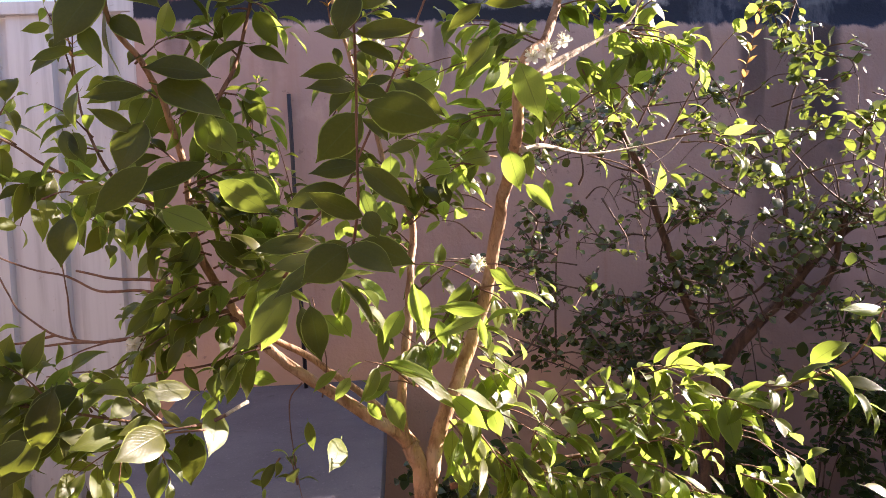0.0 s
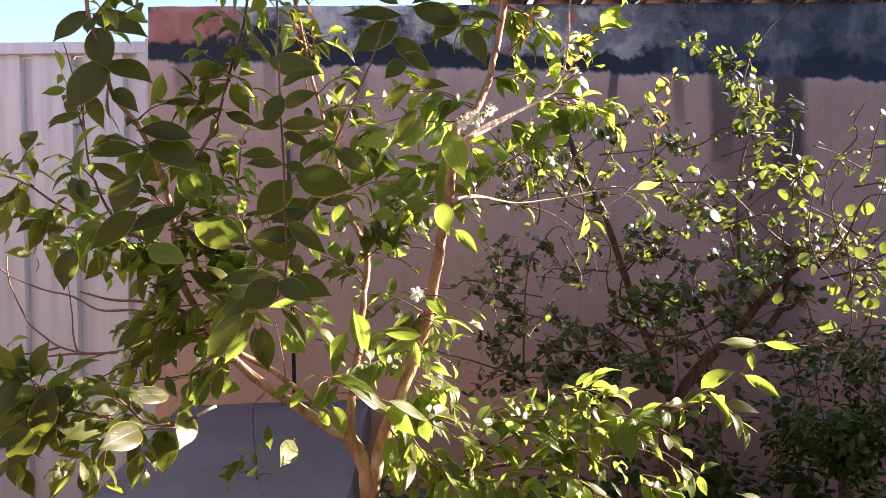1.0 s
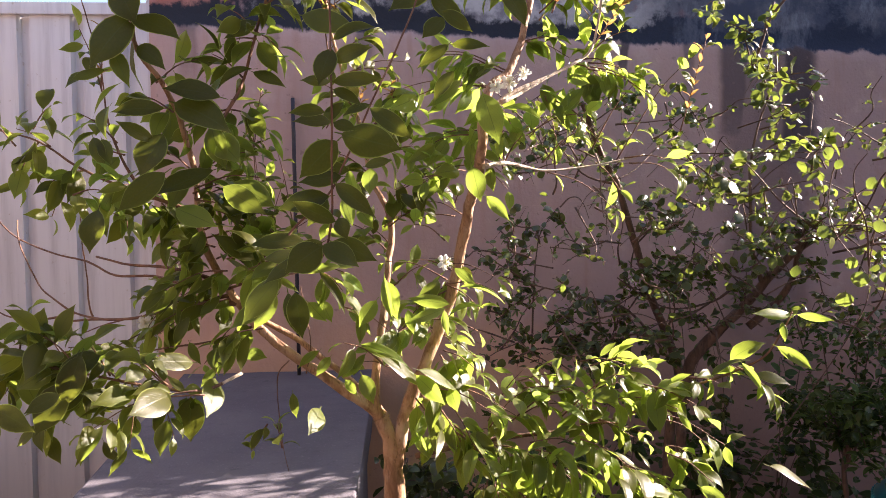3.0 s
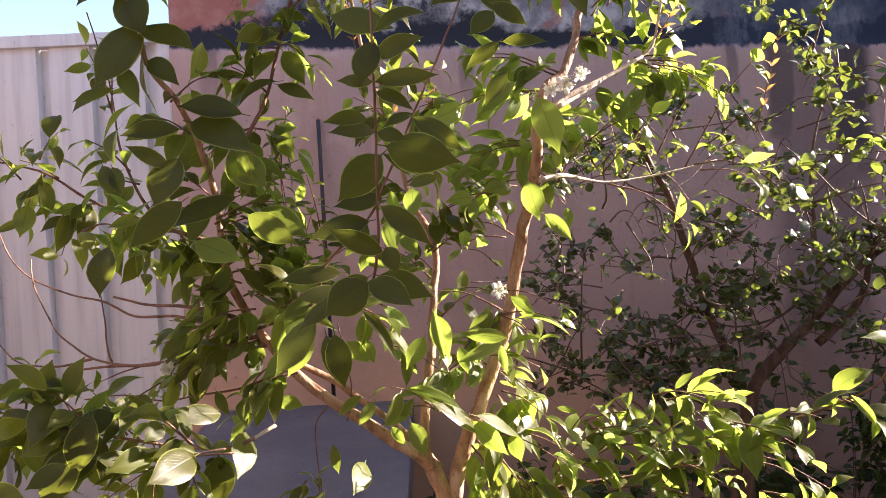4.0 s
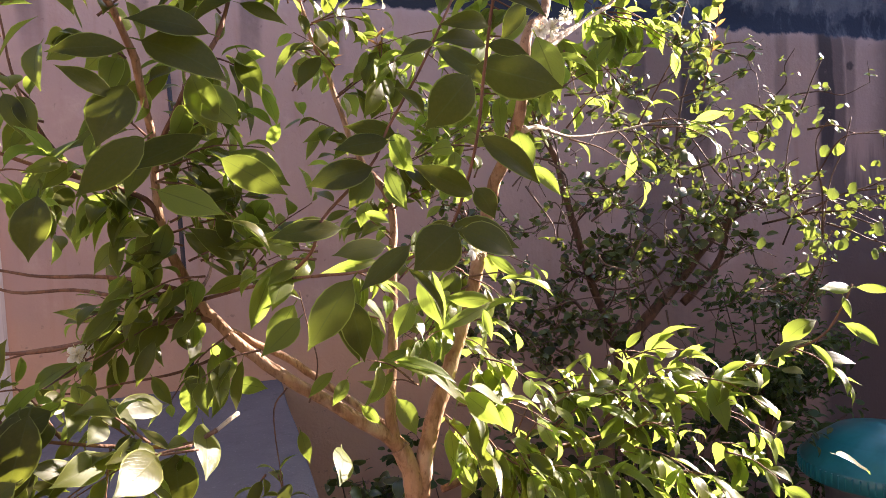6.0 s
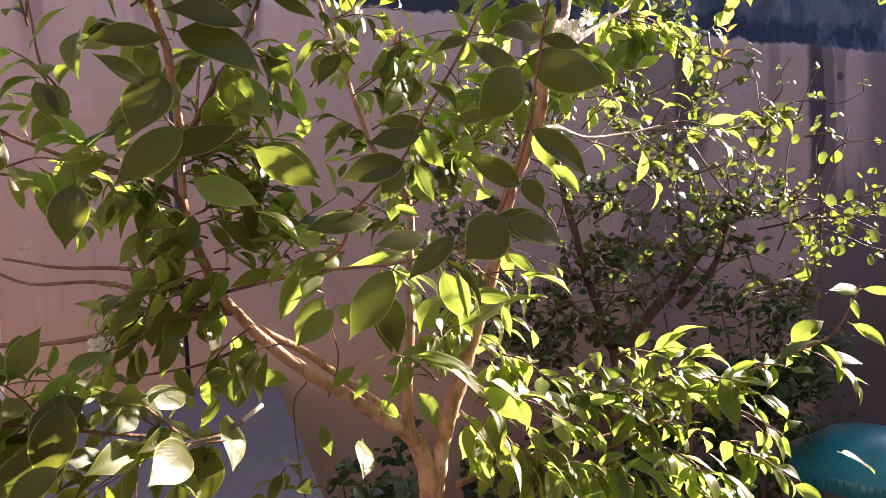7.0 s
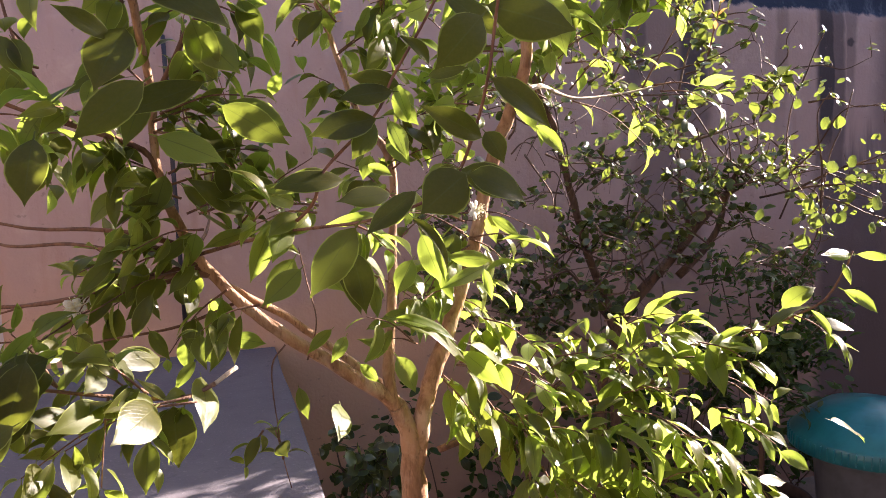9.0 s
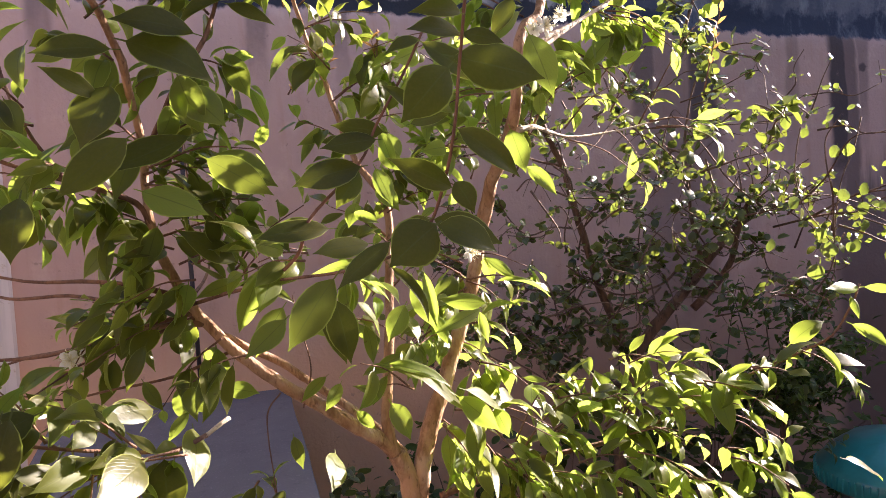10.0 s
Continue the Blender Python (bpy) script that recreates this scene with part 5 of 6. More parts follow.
spray((0.205, 1.0, 1.291), (0.263, 0.98, 1.257), 5, 0.066, 0.6)
spray((0.105, 1.0, 1.27), (0.04, 0.98, 1.311), 3, 0.066, 0.6)
spray((-0.32, 1.0, 1.641), (-0.369, 0.98, 1.686), 4, 0.066, 0.6)
spray((-0.261, 0.95, 1.56), (-0.291, 0.93, 1.571), 3, 0.066, 0.6)
spray((-0.371, 0.95, 1.556), (-0.308, 0.93, 1.559), 3, 0.066, 0.6)
spray((-0.11, 0.97, 1.74), (-0.154, 0.95, 1.774), 4, 0.064, 0.35, 0)
spray((-0.137, 0.98, 1.693), (-0.073, 0.96, 1.659), 4, 0.064, 0.35, 0)
spray((-0.142, 1.0, 1.696), (-0.198, 0.98, 1.659), 4, 0.064, 0.35, 0)
spray((-0.09, 0.97, 1.814), (-0.041, 0.95, 1.768), 4, 0.064, 0.35, 0)
spray((-0.214, 0.95, 1.683), (-0.268, 0.93, 1.708), 4, 0.064, 0.35, 0)
spray((-0.24, 0.95, 1.729), (-0.17, 0.93, 1.761), 3, 0.064, 0.35, 0)
spray((-0.195, 0.98, 1.593), (-0.246, 0.96, 1.63), 4, 0.064, 0.35, 0)
spray((-0.198, 1.0, 1.547), (-0.117, 0.98, 1.564), 5, 0.064, 0.35, 0)
spray((0.055, 1.2, 1.723), (-0.007, 1.18, 1.77), 4, 0.064, 0.35, 0)
spray((0.018, 1.25, 1.834), (0.084, 1.23, 1.874), 4, 0.064, 0.35, 0)
spray((-0.006, 1.28, 1.934), (0.061, 1.26, 1.963), 4, 0.064, 0.35, 0)
spray((0.078, 1.2, 1.622), (0.16, 1.18, 1.652), 4, 0.064, 0.35, 0)
spray((0.11, 1.15, 1.542), (0.181, 1.13, 1.583), 5, 0.064, 0.35, 0)
spray((-0.064, 1.0, 1.41), (0.004, 0.98, 1.372), 4, 0.064, 0.35, 0)
spray((0.033, 1.05, 1.362), (0.113, 1.03, 1.323), 4, 0.064, 0.35, 0)
spray((-0.061, 0.95, 1.873), (-0.091, 0.93, 1.904), 3, 0.064, 0.35, 0)
spray((-0.046, 0.95, 1.946), (0.007, 0.93, 1.894), 3, 0.064, 0.35, 0)
spray((0.211, 1.07, 1.394), (0.136, 1.01, 1.37), 3, 0.064, 0.8, 1)
spray((0.191, 1.07, 1.359), (0.252, 1.01, 1.322), 4, 0.064, 0.8, 1)
spray((0.205, 1.07, 1.448), (0.274, 1.01, 1.414), 4, 0.064, 0.8, 1)
spray((0.181, 1.07, 1.324), (0.107, 1.01, 1.304), 4, 0.064, 0.8, 1)
spray((0.215, 1.07, 1.474), (0.16, 1.01, 1.504), 3, 0.064, 0.8, 1)
spray((0.24, 1.07, 1.535), (0.289, 1.01, 1.557), 3, 0.064, 0.8, 1)
spray((0.252, 1.07, 1.597), (0.18, 1.01, 1.579), 3, 0.064, 0.8, 1)
spray((0.258, 1.07, 1.623), (0.308, 1.01, 1.59), 3, 0.064, 0.8, 1)
spray((0.19, 1.07, 1.341), (0.139, 1.01, 1.421), 3, 0.064, 0.8, 1)
spray((0.202, 1.07, 1.394), (0.263, 1.01, 1.372), 3, 0.064, 0.8, 1)
spray((-0.170, 1.42, 1.52), (-0.185, 1.42, 1.68), 6, 0.052, 0.05, 0)
spray((-0.185, 1.42, 1.66), (-0.165, 1.42, 1.80), 5, 0.050, 0.05, 0)
spray((-0.150, 1.36, 1.45), (-0.110, 1.36, 1.60), 5, 0.050, 0.1, 0)
spray((-0.090, 1.34, 1.50), (-0.120, 1.34, 1.66), 5, 0.050, 0.1, 0)
spray((-0.07, 1.02, 1.126), (-0.078, 1.02, 1.166), 2, 0.04, 0.4, 0)
spray((-0.093, 1.02, 1.168), (-0.117, 1.02, 1.126), 2, 0.04, 0.4, 0)

YOUNG_MESH = leaf_mesh("young_leaf", TREE_SHAPES[1], M_YOUNG)


def shoot(start, end, pairs):
    """A fresh upright shoot with small reddish leaves."""
    a, b = Vector(start), Vector(end)
    rng = random.Random(round(a.x * 401 + b.z * 83, 4))
    bm = bmesh.new()
    tube(bm, [p - tree.location for p in curve([a, a.lerp(b, 0.5), b], 4)], 0.0016, 0.0007, 5)
    part("shoot", bm, M_TWIG, tree)
    d = (b - a).normalized()
    for i in range(pairs + 1):
        q = a.lerp(b, 0.25 + 0.75 * i / pairs)
        g = rng.uniform(0, 3.1)
        for s in (0, math.pi):
            o = Vector((math.cos(g + s), math.sin(g + s), 0))
            ob = new("young_leaf", YOUNG_MESH)
            ob.parent = tree
            ob.matrix_local = leaf_pose(q - tree.location, o + d * rng.uniform(0.6, 1.4), o * -1 + d, rng.uniform(0.018, 0.034), 0.7)
            ob.color = (0.5, 0.5, 0.5, 1)


shoot((-0.003, 1.28, 1.84), (-0.027, 1.28, 2.052), 6)
shoot((0.017, 1.27, 1.896), (0.003, 1.27, 2.048), 5)
shoot((0.669, 1.14, 1.672), (0.719, 1.14, 1.846), 6)
shoot((-0.363, 1.05, 1.738), (-0.357, 1.05, 1.836), 4)
shoot((0.051, 1.27, 1.717), (0.063, 1.27, 1.768), 3)
shoot((0.129, 1.2, 1.723), (0.122, 1.2, 1.767), 3)
shoot((-0.008, 1.25, 1.695), (0.012, 1.25, 1.726), 3)
shoot((0.487, 1.1, 1.818), (0.553, 1.1, 1.912), 4)
shoot((0.411, 1.08, 1.876), (0.439, 1.08, 1.948), 4)

# unseen crown above, added to shade the left limb and the near shoots
crown = random.Random(7)
for k in range(210):
    z = crown.uniform(2.10, 2.60)
    a = Vector((crown.uniform(-0.65, 0.35) + 0.6 * (z - 2.1), crown.uniform(0.88, 1.40) + 0.4 * (z - 2.1), z))
    w = Vector((crown.uniform(-1, 1), crown.uniform(-0.6, 0.6), crown.uniform(0.0, 0.7))).normalized() * crown.uniform(0.12, 0.22)
    spray(tuple(a), tuple(a + w), 4, 0.078, 0.3, 0)
for k in range(330):
    z = crown.uniform(2.06, 2.5)
    a = Vector((crown.uniform(0.30, 1.40), crown.uniform(0.74, 1.40), z))
    w = Vector((crown.uniform(-1, 1), crown.uniform(-0.5, 0.5), crown.uniform(0.0, 0.7))).normalized() * crown.uniform(0.12, 0.22)
    spray(tuple(a), tuple(a + w), 4, 0.07, 0.3, 0)
# sprays out of view, set sunward of each dark leaf to shade it
for c in DIM:
    for k in range(3):
        a = c + SUNWARD * ((crown.uniform(2.06, 2.35) - c.z) / SUNWARD.z)
        w = Vector((crown.uniform(-1, 1), crown.uniform(-0.8, 0.8), crown.uniform(-0.6, 0.6))).normalized() * 0.03
        spray(tuple(a - w), tuple(a + w), 2, 0.06, 0.3, 0, True)
limb(tree, [(0.33, 1.1, 2.05), (0.36, 1.0, 2.14), (0.5, 0.85, 2.22), (0.75, 0.80, 2.28), (1.1, 0.85, 2.32), (1.45, 0.9, 2.3)], 0.006, 0.002)
limb(tree, [(0.29, 1.1, 1.98), (0.24, 1.1, 2.12), (0.10, 1.08, 2.25), (-0.1, 1.05, 2.35), (-0.35, 1.0, 2.42), (-0.6, 1.0, 2.45)], 0.008, 0.003)
limb(tree, [(-0.22, 0.8, 1.93), (-0.24, 0.85, 2.05), (-0.3, 0.95, 2.2), (-0.45, 1.05, 2.35)], 0.004, 0.002)
leaves.build(tree, M_LEAVES, lambda e: e[0].translation.y)


def flower(at, size, turn):
    """A white flower: four cupped petals and a brush of long stamens."""
    root = new("flower")
    root.parent = tree
    root.location = Vector(at) - tree.location
    root.rotation_euler = (radians(70 + turn), radians(turn * 0.5), radians(turn * 2))
    for i in range(5):
        bm = bmesh.new()
        g = 2 * math.pi * i / 5
        rows = []
        for r, w, z in ((0.08, 0.10, 0.0), (0.5, 0.36, 0.16), (0.85, 0.34, 0.16), (1.05, 0.12, 0.02)):
            rows.append([bm.verts.new(Matrix.Rotation(g, 3, "Z") @ Vector((r * size, u * w * size, (z - 0.2 * u * u) * size))) for u in (-1, 0, 1)])
        for q, w in zip(rows, rows[1:]):
            for j in range(2):
                bm.faces.new((q[j], q[j + 1], w[j + 1], w[j])).smooth = True
        part("petal", bm, M_PETAL, root)
    bm = bmesh.new()
    rng = random.Random(round(size * 1e5 + turn))
    for i in range(34):
        v = Vector((rng.gauss(0, 0.5), rng.gauss(0, 0.5), rng.uniform(0.5, 1.0))).normalized() * size * rng.uniform(0.75, 1.15)
        tube(bm, [Vector((0, 0, 0)), v * 0.6, v], size * 0.022, size * 0.02, 4)
        tube(bm, [v, v * 1.03, v * 1.08], size * 0.05, size * 0.04, 4)
    part("stamen_brush", bm, M_STAMEN, root)


for at, size, turn in (((-0.314, 1.09, 1.335), 0.014, 10), ((-0.293, 1.10, 1.349), 0.015, -15), ((0.211, 1.04, 1.437), 0.014, 20), ((0.295, 0.97, 1.726), 0.012, -8),
                       ((0.318, 0.985, 1.735), 0.015, 12), ((0.345, 0.99, 1.75), 0.013, -20), ((-0.229, 1.1, 1.365), 0.014, 25), ((0.225, 1.2, 1.56), 0.014, 5)):
    flower(at, size, turn)


# ---------------------------------------------------------------- the thorny bush by the wall
bush = thing("thorny_bush", "dark tangled thorny bush with small rounded leaves by the wall", "bush", (1.07, 2.23, 0.0))
limb(bush, [(1.051, 2.24, -0.02), (1.057, 2.24, 0.4), (1.062, 2.229, 0.673), (1.073, 2.229, 0.904)], 0.024, 0.018)
bush_leaves = Foliage(BUSH_MESHES, BUSH_SHAPES, 280)


def thicket(start, end, count, length, tone):
    """A crooked twig with side twigs, thorns and small scattered leaves."""
    a, b = Vector(start), Vector(end)
    rng = random.Random(round(a.x * 733 + a.z * 1213 + b.z * 57, 4))
    span = (b - a).length
    jog = [Vector((rng.gauss(0, 0.06), rng.gauss(0, 0.06), rng.gauss(0, 0.06))) * span for _ in range(2)]
    line = curve([a, a.lerp(b, 0.35) + jog[0], a.lerp(b, 0.7) + jog[1], b], 4)
    off = bush.location
    bush_twigs = bmesh.new()
    tube(bush_twigs, [p - off for p in line], 0.0034, 0.0014, 5)
    d = (b - a).normalized()
    for i in range(count):
        q = line[rng.randrange(1, len(line))]
        out = Vector((rng.gauss(0, 1), rng.gauss(0, 1), rng.gauss(0, 0.8)))
        out = (out - d * out.dot(d) * 0.7).normalized()
        reach = rng.uniform(0.015, 0.07)
        if i % 2 == 0:
            tube(bush_twigs, [q - off, q + out * reach * 0.6 - off, q + out * reach * 1.3 + Vector((0, 0, -0.008)) - off], 0.0015, 0.0006, 4)
        for j in range(3 if i % 3 == 0 else 2):
            p = q + out * reach * rng.uniform(0.3, 1.0)
            way = Vector((rng.gauss(0, 1), rng.gauss(0, 1), rng.gauss(-0.2, 0.7)))
            face = Vector((rng.uniform(-0.8, 0.8), rng.uniform(-0.8, 0.4), rng.uniform(0.3, 1.0)))
            # a few leaves turned to glint at the camera
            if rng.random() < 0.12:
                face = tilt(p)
            leaf_tone = min(1.0, max(0.0, tone + rng.uniform(-0.3, 0.3)))
            if shades(p, length * 0.35):
                continue
            bush_leaves.add(leaf_pose(p - off, way, face, length * rng.uniform(0.55, 1.15)), rng.randrange(3), leaf_tone)
    part("twig", bush_twigs, M_BUSHBARK, bush)


limb(bush, [(1.077, 2.163, 0.65), (1.077, 2.163, 0.938), (1.051, 2.163, 1.055), (0.974, 2.141, 1.233), (0.896, 2.108, 1.444), (0.829, 2.058, 1.612), (0.761, 2.02, 1.719), (0.7, 1.982, 1.857)], 0.018, 0.0085)  # left stem
limb(bush, [(1.086, 2.174, 0.878), (1.113, 2.163, 1.014), (1.184, 2.141, 1.112), (1.274, 2.119, 1.208), (1.353, 2.097, 1.311), (1.438, 2.058, 1.41), (1.529, 2.02, 1.458), (1.671, 1.982, 1.482)], 0.023, 0.010, sunny=1, clear=45)  # right stem
limb(bush, [(1.323, 2.097, 1.293), (1.298, 2.108, 1.378), (1.301, 2.13, 1.529), (1.317, 2.163, 1.683), (1.343, 2.163, 1.818), (1.388, 2.163, 1.924)], 0.0085, 0.003)  # upright stem
limb(bush, [(1.292, 2.119, 1.14), (1.409, 2.097, 1.262), (1.428, 2.058, 1.395), (1.415, 1.982, 1.489)], 0.014, 0.007)  # second right stem
limb(bush, [(1.345, 1.586, 1.377), (1.315, 1.552, 1.48), (1.25, 1.502, 1.565), (1.24, 1.486, 1.619), (1.259, 1.469, 1.658)], 0.003, 0.0012)  # hooked shoot
limb(bush, [(1.359, 1.761, 1.434), (1.357, 1.621, 1.525), (1.339, 1.519, 1.613), (1.371, 1.46, 1.622), (1.436, 1.441, 1.612)], 0.003, 0.0012)  # long shoot
limb(bush, [(1.185, 1.982, 1.782), (1.217, 1.851, 1.797), (1.285, 1.761, 1.83), (1.235, 1.672, 1.724)], 0.0025, 0.001)  # high arching shoot
limb(bush, [(0.972, 1.851, 1.693), (1.08, 1.761, 1.685), (1.2, 1.725, 1.683), (1.323, 1.69, 1.679)], 0.0025, 0.001)  # crossing shoot
limb(bush, [(1.064, 2.163, 0.996), (0.913, 2.196, 1.189), (0.756, 2.196, 1.242), (0.621, 2.196, 1.275), (0.467, 2.196, 1.318)], 0.006, 0.002)  # left low shoot
limb(bush, [(0.583, 2.229, 1.038), (0.589, 2.218, 1.274), (0.607, 2.207, 1.448), (0.666, 2.196, 1.544)], 0.004, 0.0015)  # far left shoot
limb(bush, [(1.025, 2.141, 0.913), (0.824, 2.077, 1.037), (0.694, 2.077, 1.119), (0.603, 2.077, 1.127)], 0.005, 0.002)  # low arch
limb(bush, [(1.013, 2.141, 0.839), (0.82, 2.077, 0.896), (0.708, 1.982, 1.0), (0.604, 1.982, 1.076)], 0.005, 0.002)  # lower runner
limb(bush, [(0.829, 2.058, 1.612), (0.725, 2.097, 1.653), (0.638, 2.119, 1.767), (0.549, 2.141, 1.847)], 0.004, 0.0015)  # upper left shoot
limb(bush, [(1.227, 2.097, 1.272), (1.13, 2.077, 1.226), (0.986, 2.077, 1.217), (0.833, 2.077, 1.316)], 0.005, 0.002)  # inner shoot
limb(bush, [(1.495, 1.982, 1.428), (1.319, 1.944, 1.538), (1.169, 1.87, 1.653), (1.076, 1.87, 1.734)], 0.0035, 0.0015)  # arched shoot
limb(bush, [(1.495, 1.982, 1.391), (1.522, 1.761, 1.428), (1.531, 1.621, 1.397), (1.557, 1.552, 1.368)], 0.004, 0.0015)  # right fan
limb(bush, [(1.496, 1.851, 1.411), (1.518, 1.69, 1.476), (1.556, 1.586, 1.489), (1.619, 1.552, 1.516)], 0.004, 0.0015)  # right fan low
thicket((0.835, 2.077, 1.612), (0.696, 1.963, 1.854), 18, 0.034, 0.35)
thicket((0.914, 2.119, 1.424), (1.031, 2.02, 1.533), 18, 0.034, 0.35)
thicket((0.968, 2.119, 1.235), (1.099, 2.02, 1.315), 18, 0.034, 0.35)
thicket((0.975, 2.141, 1.27), (0.816, 2.058, 1.21), 14, 0.034, 0.35)
thicket((1.052, 2.163, 1.093), (0.825, 2.097, 1.092), 16, 0.034, 0.35)
thicket((1.265, 2.097, 1.211), (1.049, 1.982, 1.426), 18, 0.034, 0.35)
thicket((1.342, 2.077, 1.313), (1.134, 1.963, 1.601), 20, 0.034, 0.35)
thicket((1.306, 2.141, 1.529), (1.143, 2.058, 1.697), 18, 0.034, 0.35)
thicket((1.308, 2.141, 1.682), (1.37, 2.058, 1.748), 16, 0.034, 0.35)
thicket((1.335, 2.141, 1.796), (1.428, 2.058, 1.84), 14, 0.034, 0.35)
thicket((1.368, 2.163, 1.894), (1.301, 2.097, 2.053), 16, 0.034, 0.35)
thicket((1.369, 2.163, 1.952), (1.207, 2.097, 2.129), 18, 0.034, 0.35)
thicket((1.333, 2.163, 2.107), (1.152, 2.097, 2.204), 16, 0.034, 0.35)
thicket((1.383, 2.141, 2.215), (1.318, 2.058, 1.971), 14, 0.034, 0.35)
thicket((1.427, 2.039, 1.411), (1.449, 1.888, 1.557), 16, 0.034, 0.35)
thicket((1.505, 1.982, 1.46), (1.568, 1.833, 1.519), 16, 0.034, 0.35)
thicket((1.505, 1.982, 1.451), (1.564, 1.833, 1.351), 16, 0.034, 0.35)
thicket((1.415, 2.02, 1.379), (1.483, 1.87, 1.215), 16, 0.034, 0.35)
thicket((0.909, 2.185, 1.191), (0.718, 2.119, 1.129), 16, 0.034, 0.35)
thicket((0.756, 2.196, 1.242), (0.587, 2.13, 1.113), 20, 0.034, 0.35)
thicket((0.621, 2.196, 1.275), (0.457, 2.13, 1.173), 20, 0.034, 0.35)
thicket((0.605, 2.196, 1.43), (0.484, 2.13, 1.529), 20, 0.034, 0.35)
thicket((0.588, 2.207, 1.275), (0.388, 2.141, 1.399), 20, 0.034, 0.35)
thicket((0.586, 2.218, 1.117), (0.38, 2.152, 1.021), 18, 0.034, 0.35)
thicket((0.666, 2.196, 1.544), (0.727, 2.13, 1.391), 16, 0.034, 0.35)
thicket((0.642, 2.141, 1.77), (0.496, 2.058, 1.654), 18, 0.034, 0.35)
thicket((0.73, 2.119, 1.673), (0.566, 2.02, 1.883), 18, 0.034, 0.35)
thicket((0.549, 2.141, 1.847), (0.461, 2.058, 1.728), 16, 0.034, 0.35)
thicket((0.728, 2.097, 1.8), (0.843, 1.982, 1.855), 16, 0.034, 0.35)
thicket((0.817, 2.077, 1.852), (0.928, 1.963, 1.92), 16, 0.034, 0.35)
thicket((0.953, 2.097, 1.76), (1.058, 1.982, 1.834), 16, 0.034, 0.35)
thicket((1.032, 2.097, 1.944), (1.092, 1.982, 1.744), 14, 0.034, 0.35)
thicket((0.902, 2.058, 1.347), (1.015, 1.944, 1.297), 25, 0.034, 0.35)
thicket((0.939, 2.058, 1.275), (1.075, 1.944, 1.377), 23, 0.034, 0.35)
thicket((0.826, 2.077, 1.107), (0.945, 1.963, 1.149), 20, 0.034, 0.35)
thicket((0.638, 2.077, 1.089), (0.759, 1.963, 1.13), 20, 0.034, 0.35)
thicket((0.61, 2.097, 1.158), (0.716, 1.982, 1.263), 16, 0.034, 0.35)
thicket((1.201, 2.02, 1.333), (1.284, 1.87, 1.437), 18, 0.034, 0.35)
thicket((1.14, 1.982, 1.493), (1.217, 1.833, 1.391), 18, 0.034, 0.35)
thicket((1.263, 1.982, 1.611), (1.276, 1.833, 1.338), 12, 0.034, 0.35)
thicket((0.988, 1.982, 1.715), (1.049, 1.833, 1.557), 18, 0.034, 0.35)
thicket((0.889, 2.02, 1.552), (0.941, 1.87, 1.498), 16, 0.034, 0.35)
thicket((1.438, 2.058, 1.41), (1.213, 1.944, 1.528), 14, 0.031, 0.35)
thicket((1.438, 2.058, 1.41), (1.323, 1.944, 1.596), 14, 0.031, 0.35)
thicket((1.473, 2.02, 1.451), (1.386, 1.87, 1.625), 12, 0.031, 0.35)
thicket((1.457, 2.058, 1.432), (1.266, 1.944, 1.457), 12, 0.031, 0.35)
thicket((1.361, 2.058, 1.342), (1.461, 1.944, 1.312), 12, 0.031, 0.35)
thicket((1.265, 2.097, 1.211), (1.335, 1.982, 1.205), 14, 0.031, 0.35)
thicket((1.176, 2.119, 1.115), (1.023, 2.02, 1.208), 14, 0.031, 0.35)
thicket((1.211, 2.108, 1.154), (1.091, 2.001, 1.28), 12, 0.031, 0.35)
thicket((1.505, 1.982, 1.46), (1.501, 1.833, 1.588), 12, 0.031, 0.35)
thicket((1.104, 2.119, 1.344), (0.936, 2.02, 1.391), 16, 0.031, 0.35)
thicket((1.163, 2.119, 1.437), (0.993, 2.02, 1.498), 16, 0.031, 0.35)
thicket((1.185, 2.119, 1.569), (1.015, 2.02, 1.66), 16, 0.031, 0.35)
thicket((0.974, 2.141, 1.233), (0.855, 2.058, 1.318), 14, 0.031, 0.35)
thicket((0.472, 2.207, 1.47), (0.538, 2.141, 1.357), 18, 0.031, 0.35)
thicket((0.428, 2.218, 1.2), (0.534, 2.152, 1.129), 18, 0.031, 0.35)
thicket((0.661, 2.196, 1.312), (0.798, 2.13, 1.201), 16, 0.031, 0.35)
thicket((0.694, 2.185, 1.119), (0.83, 2.119, 1.033), 14, 0.031, 0.35)
thicket((0.502, 2.218, 1.042), (0.646, 2.152, 1.013), 16, 0.031, 0.35)
thicket((1.29, 1.851, 1.436), (1.506, 1.743, 1.477), 11, 0.022, 0.4)
thicket((1.458, 1.69, 1.43), (1.592, 1.586, 1.472), 13, 0.022, 0.4)
thicket((1.452, 1.621, 1.478), (1.506, 1.519, 1.517), 8, 0.022, 0.4)
thicket((1.458, 1.69, 1.399), (1.577, 1.586, 1.334), 10, 0.022, 0.4)
thicket((1.27, 1.982, 1.953), (1.362, 1.833, 1.908), 8, 0.042, 0.45)
thicket((1.285, 1.944, 1.995), (1.314, 1.797, 1.837), 8, 0.042, 0.45)
thicket((1.212, 1.69, 1.727), (1.238, 1.586, 1.685), 8, 0.042, 0.45)
thicket((1.209, 1.761, 1.72), (1.01, 1.655, 1.636), 8, 0.042, 0.45)
thicket((1.248, 1.69, 1.622), (1.22, 1.586, 1.713), 8, 0.042, 0.45)
thicket((1.35, 1.982, 1.852), (1.149, 1.833, 1.871), 8, 0.042, 0.45)
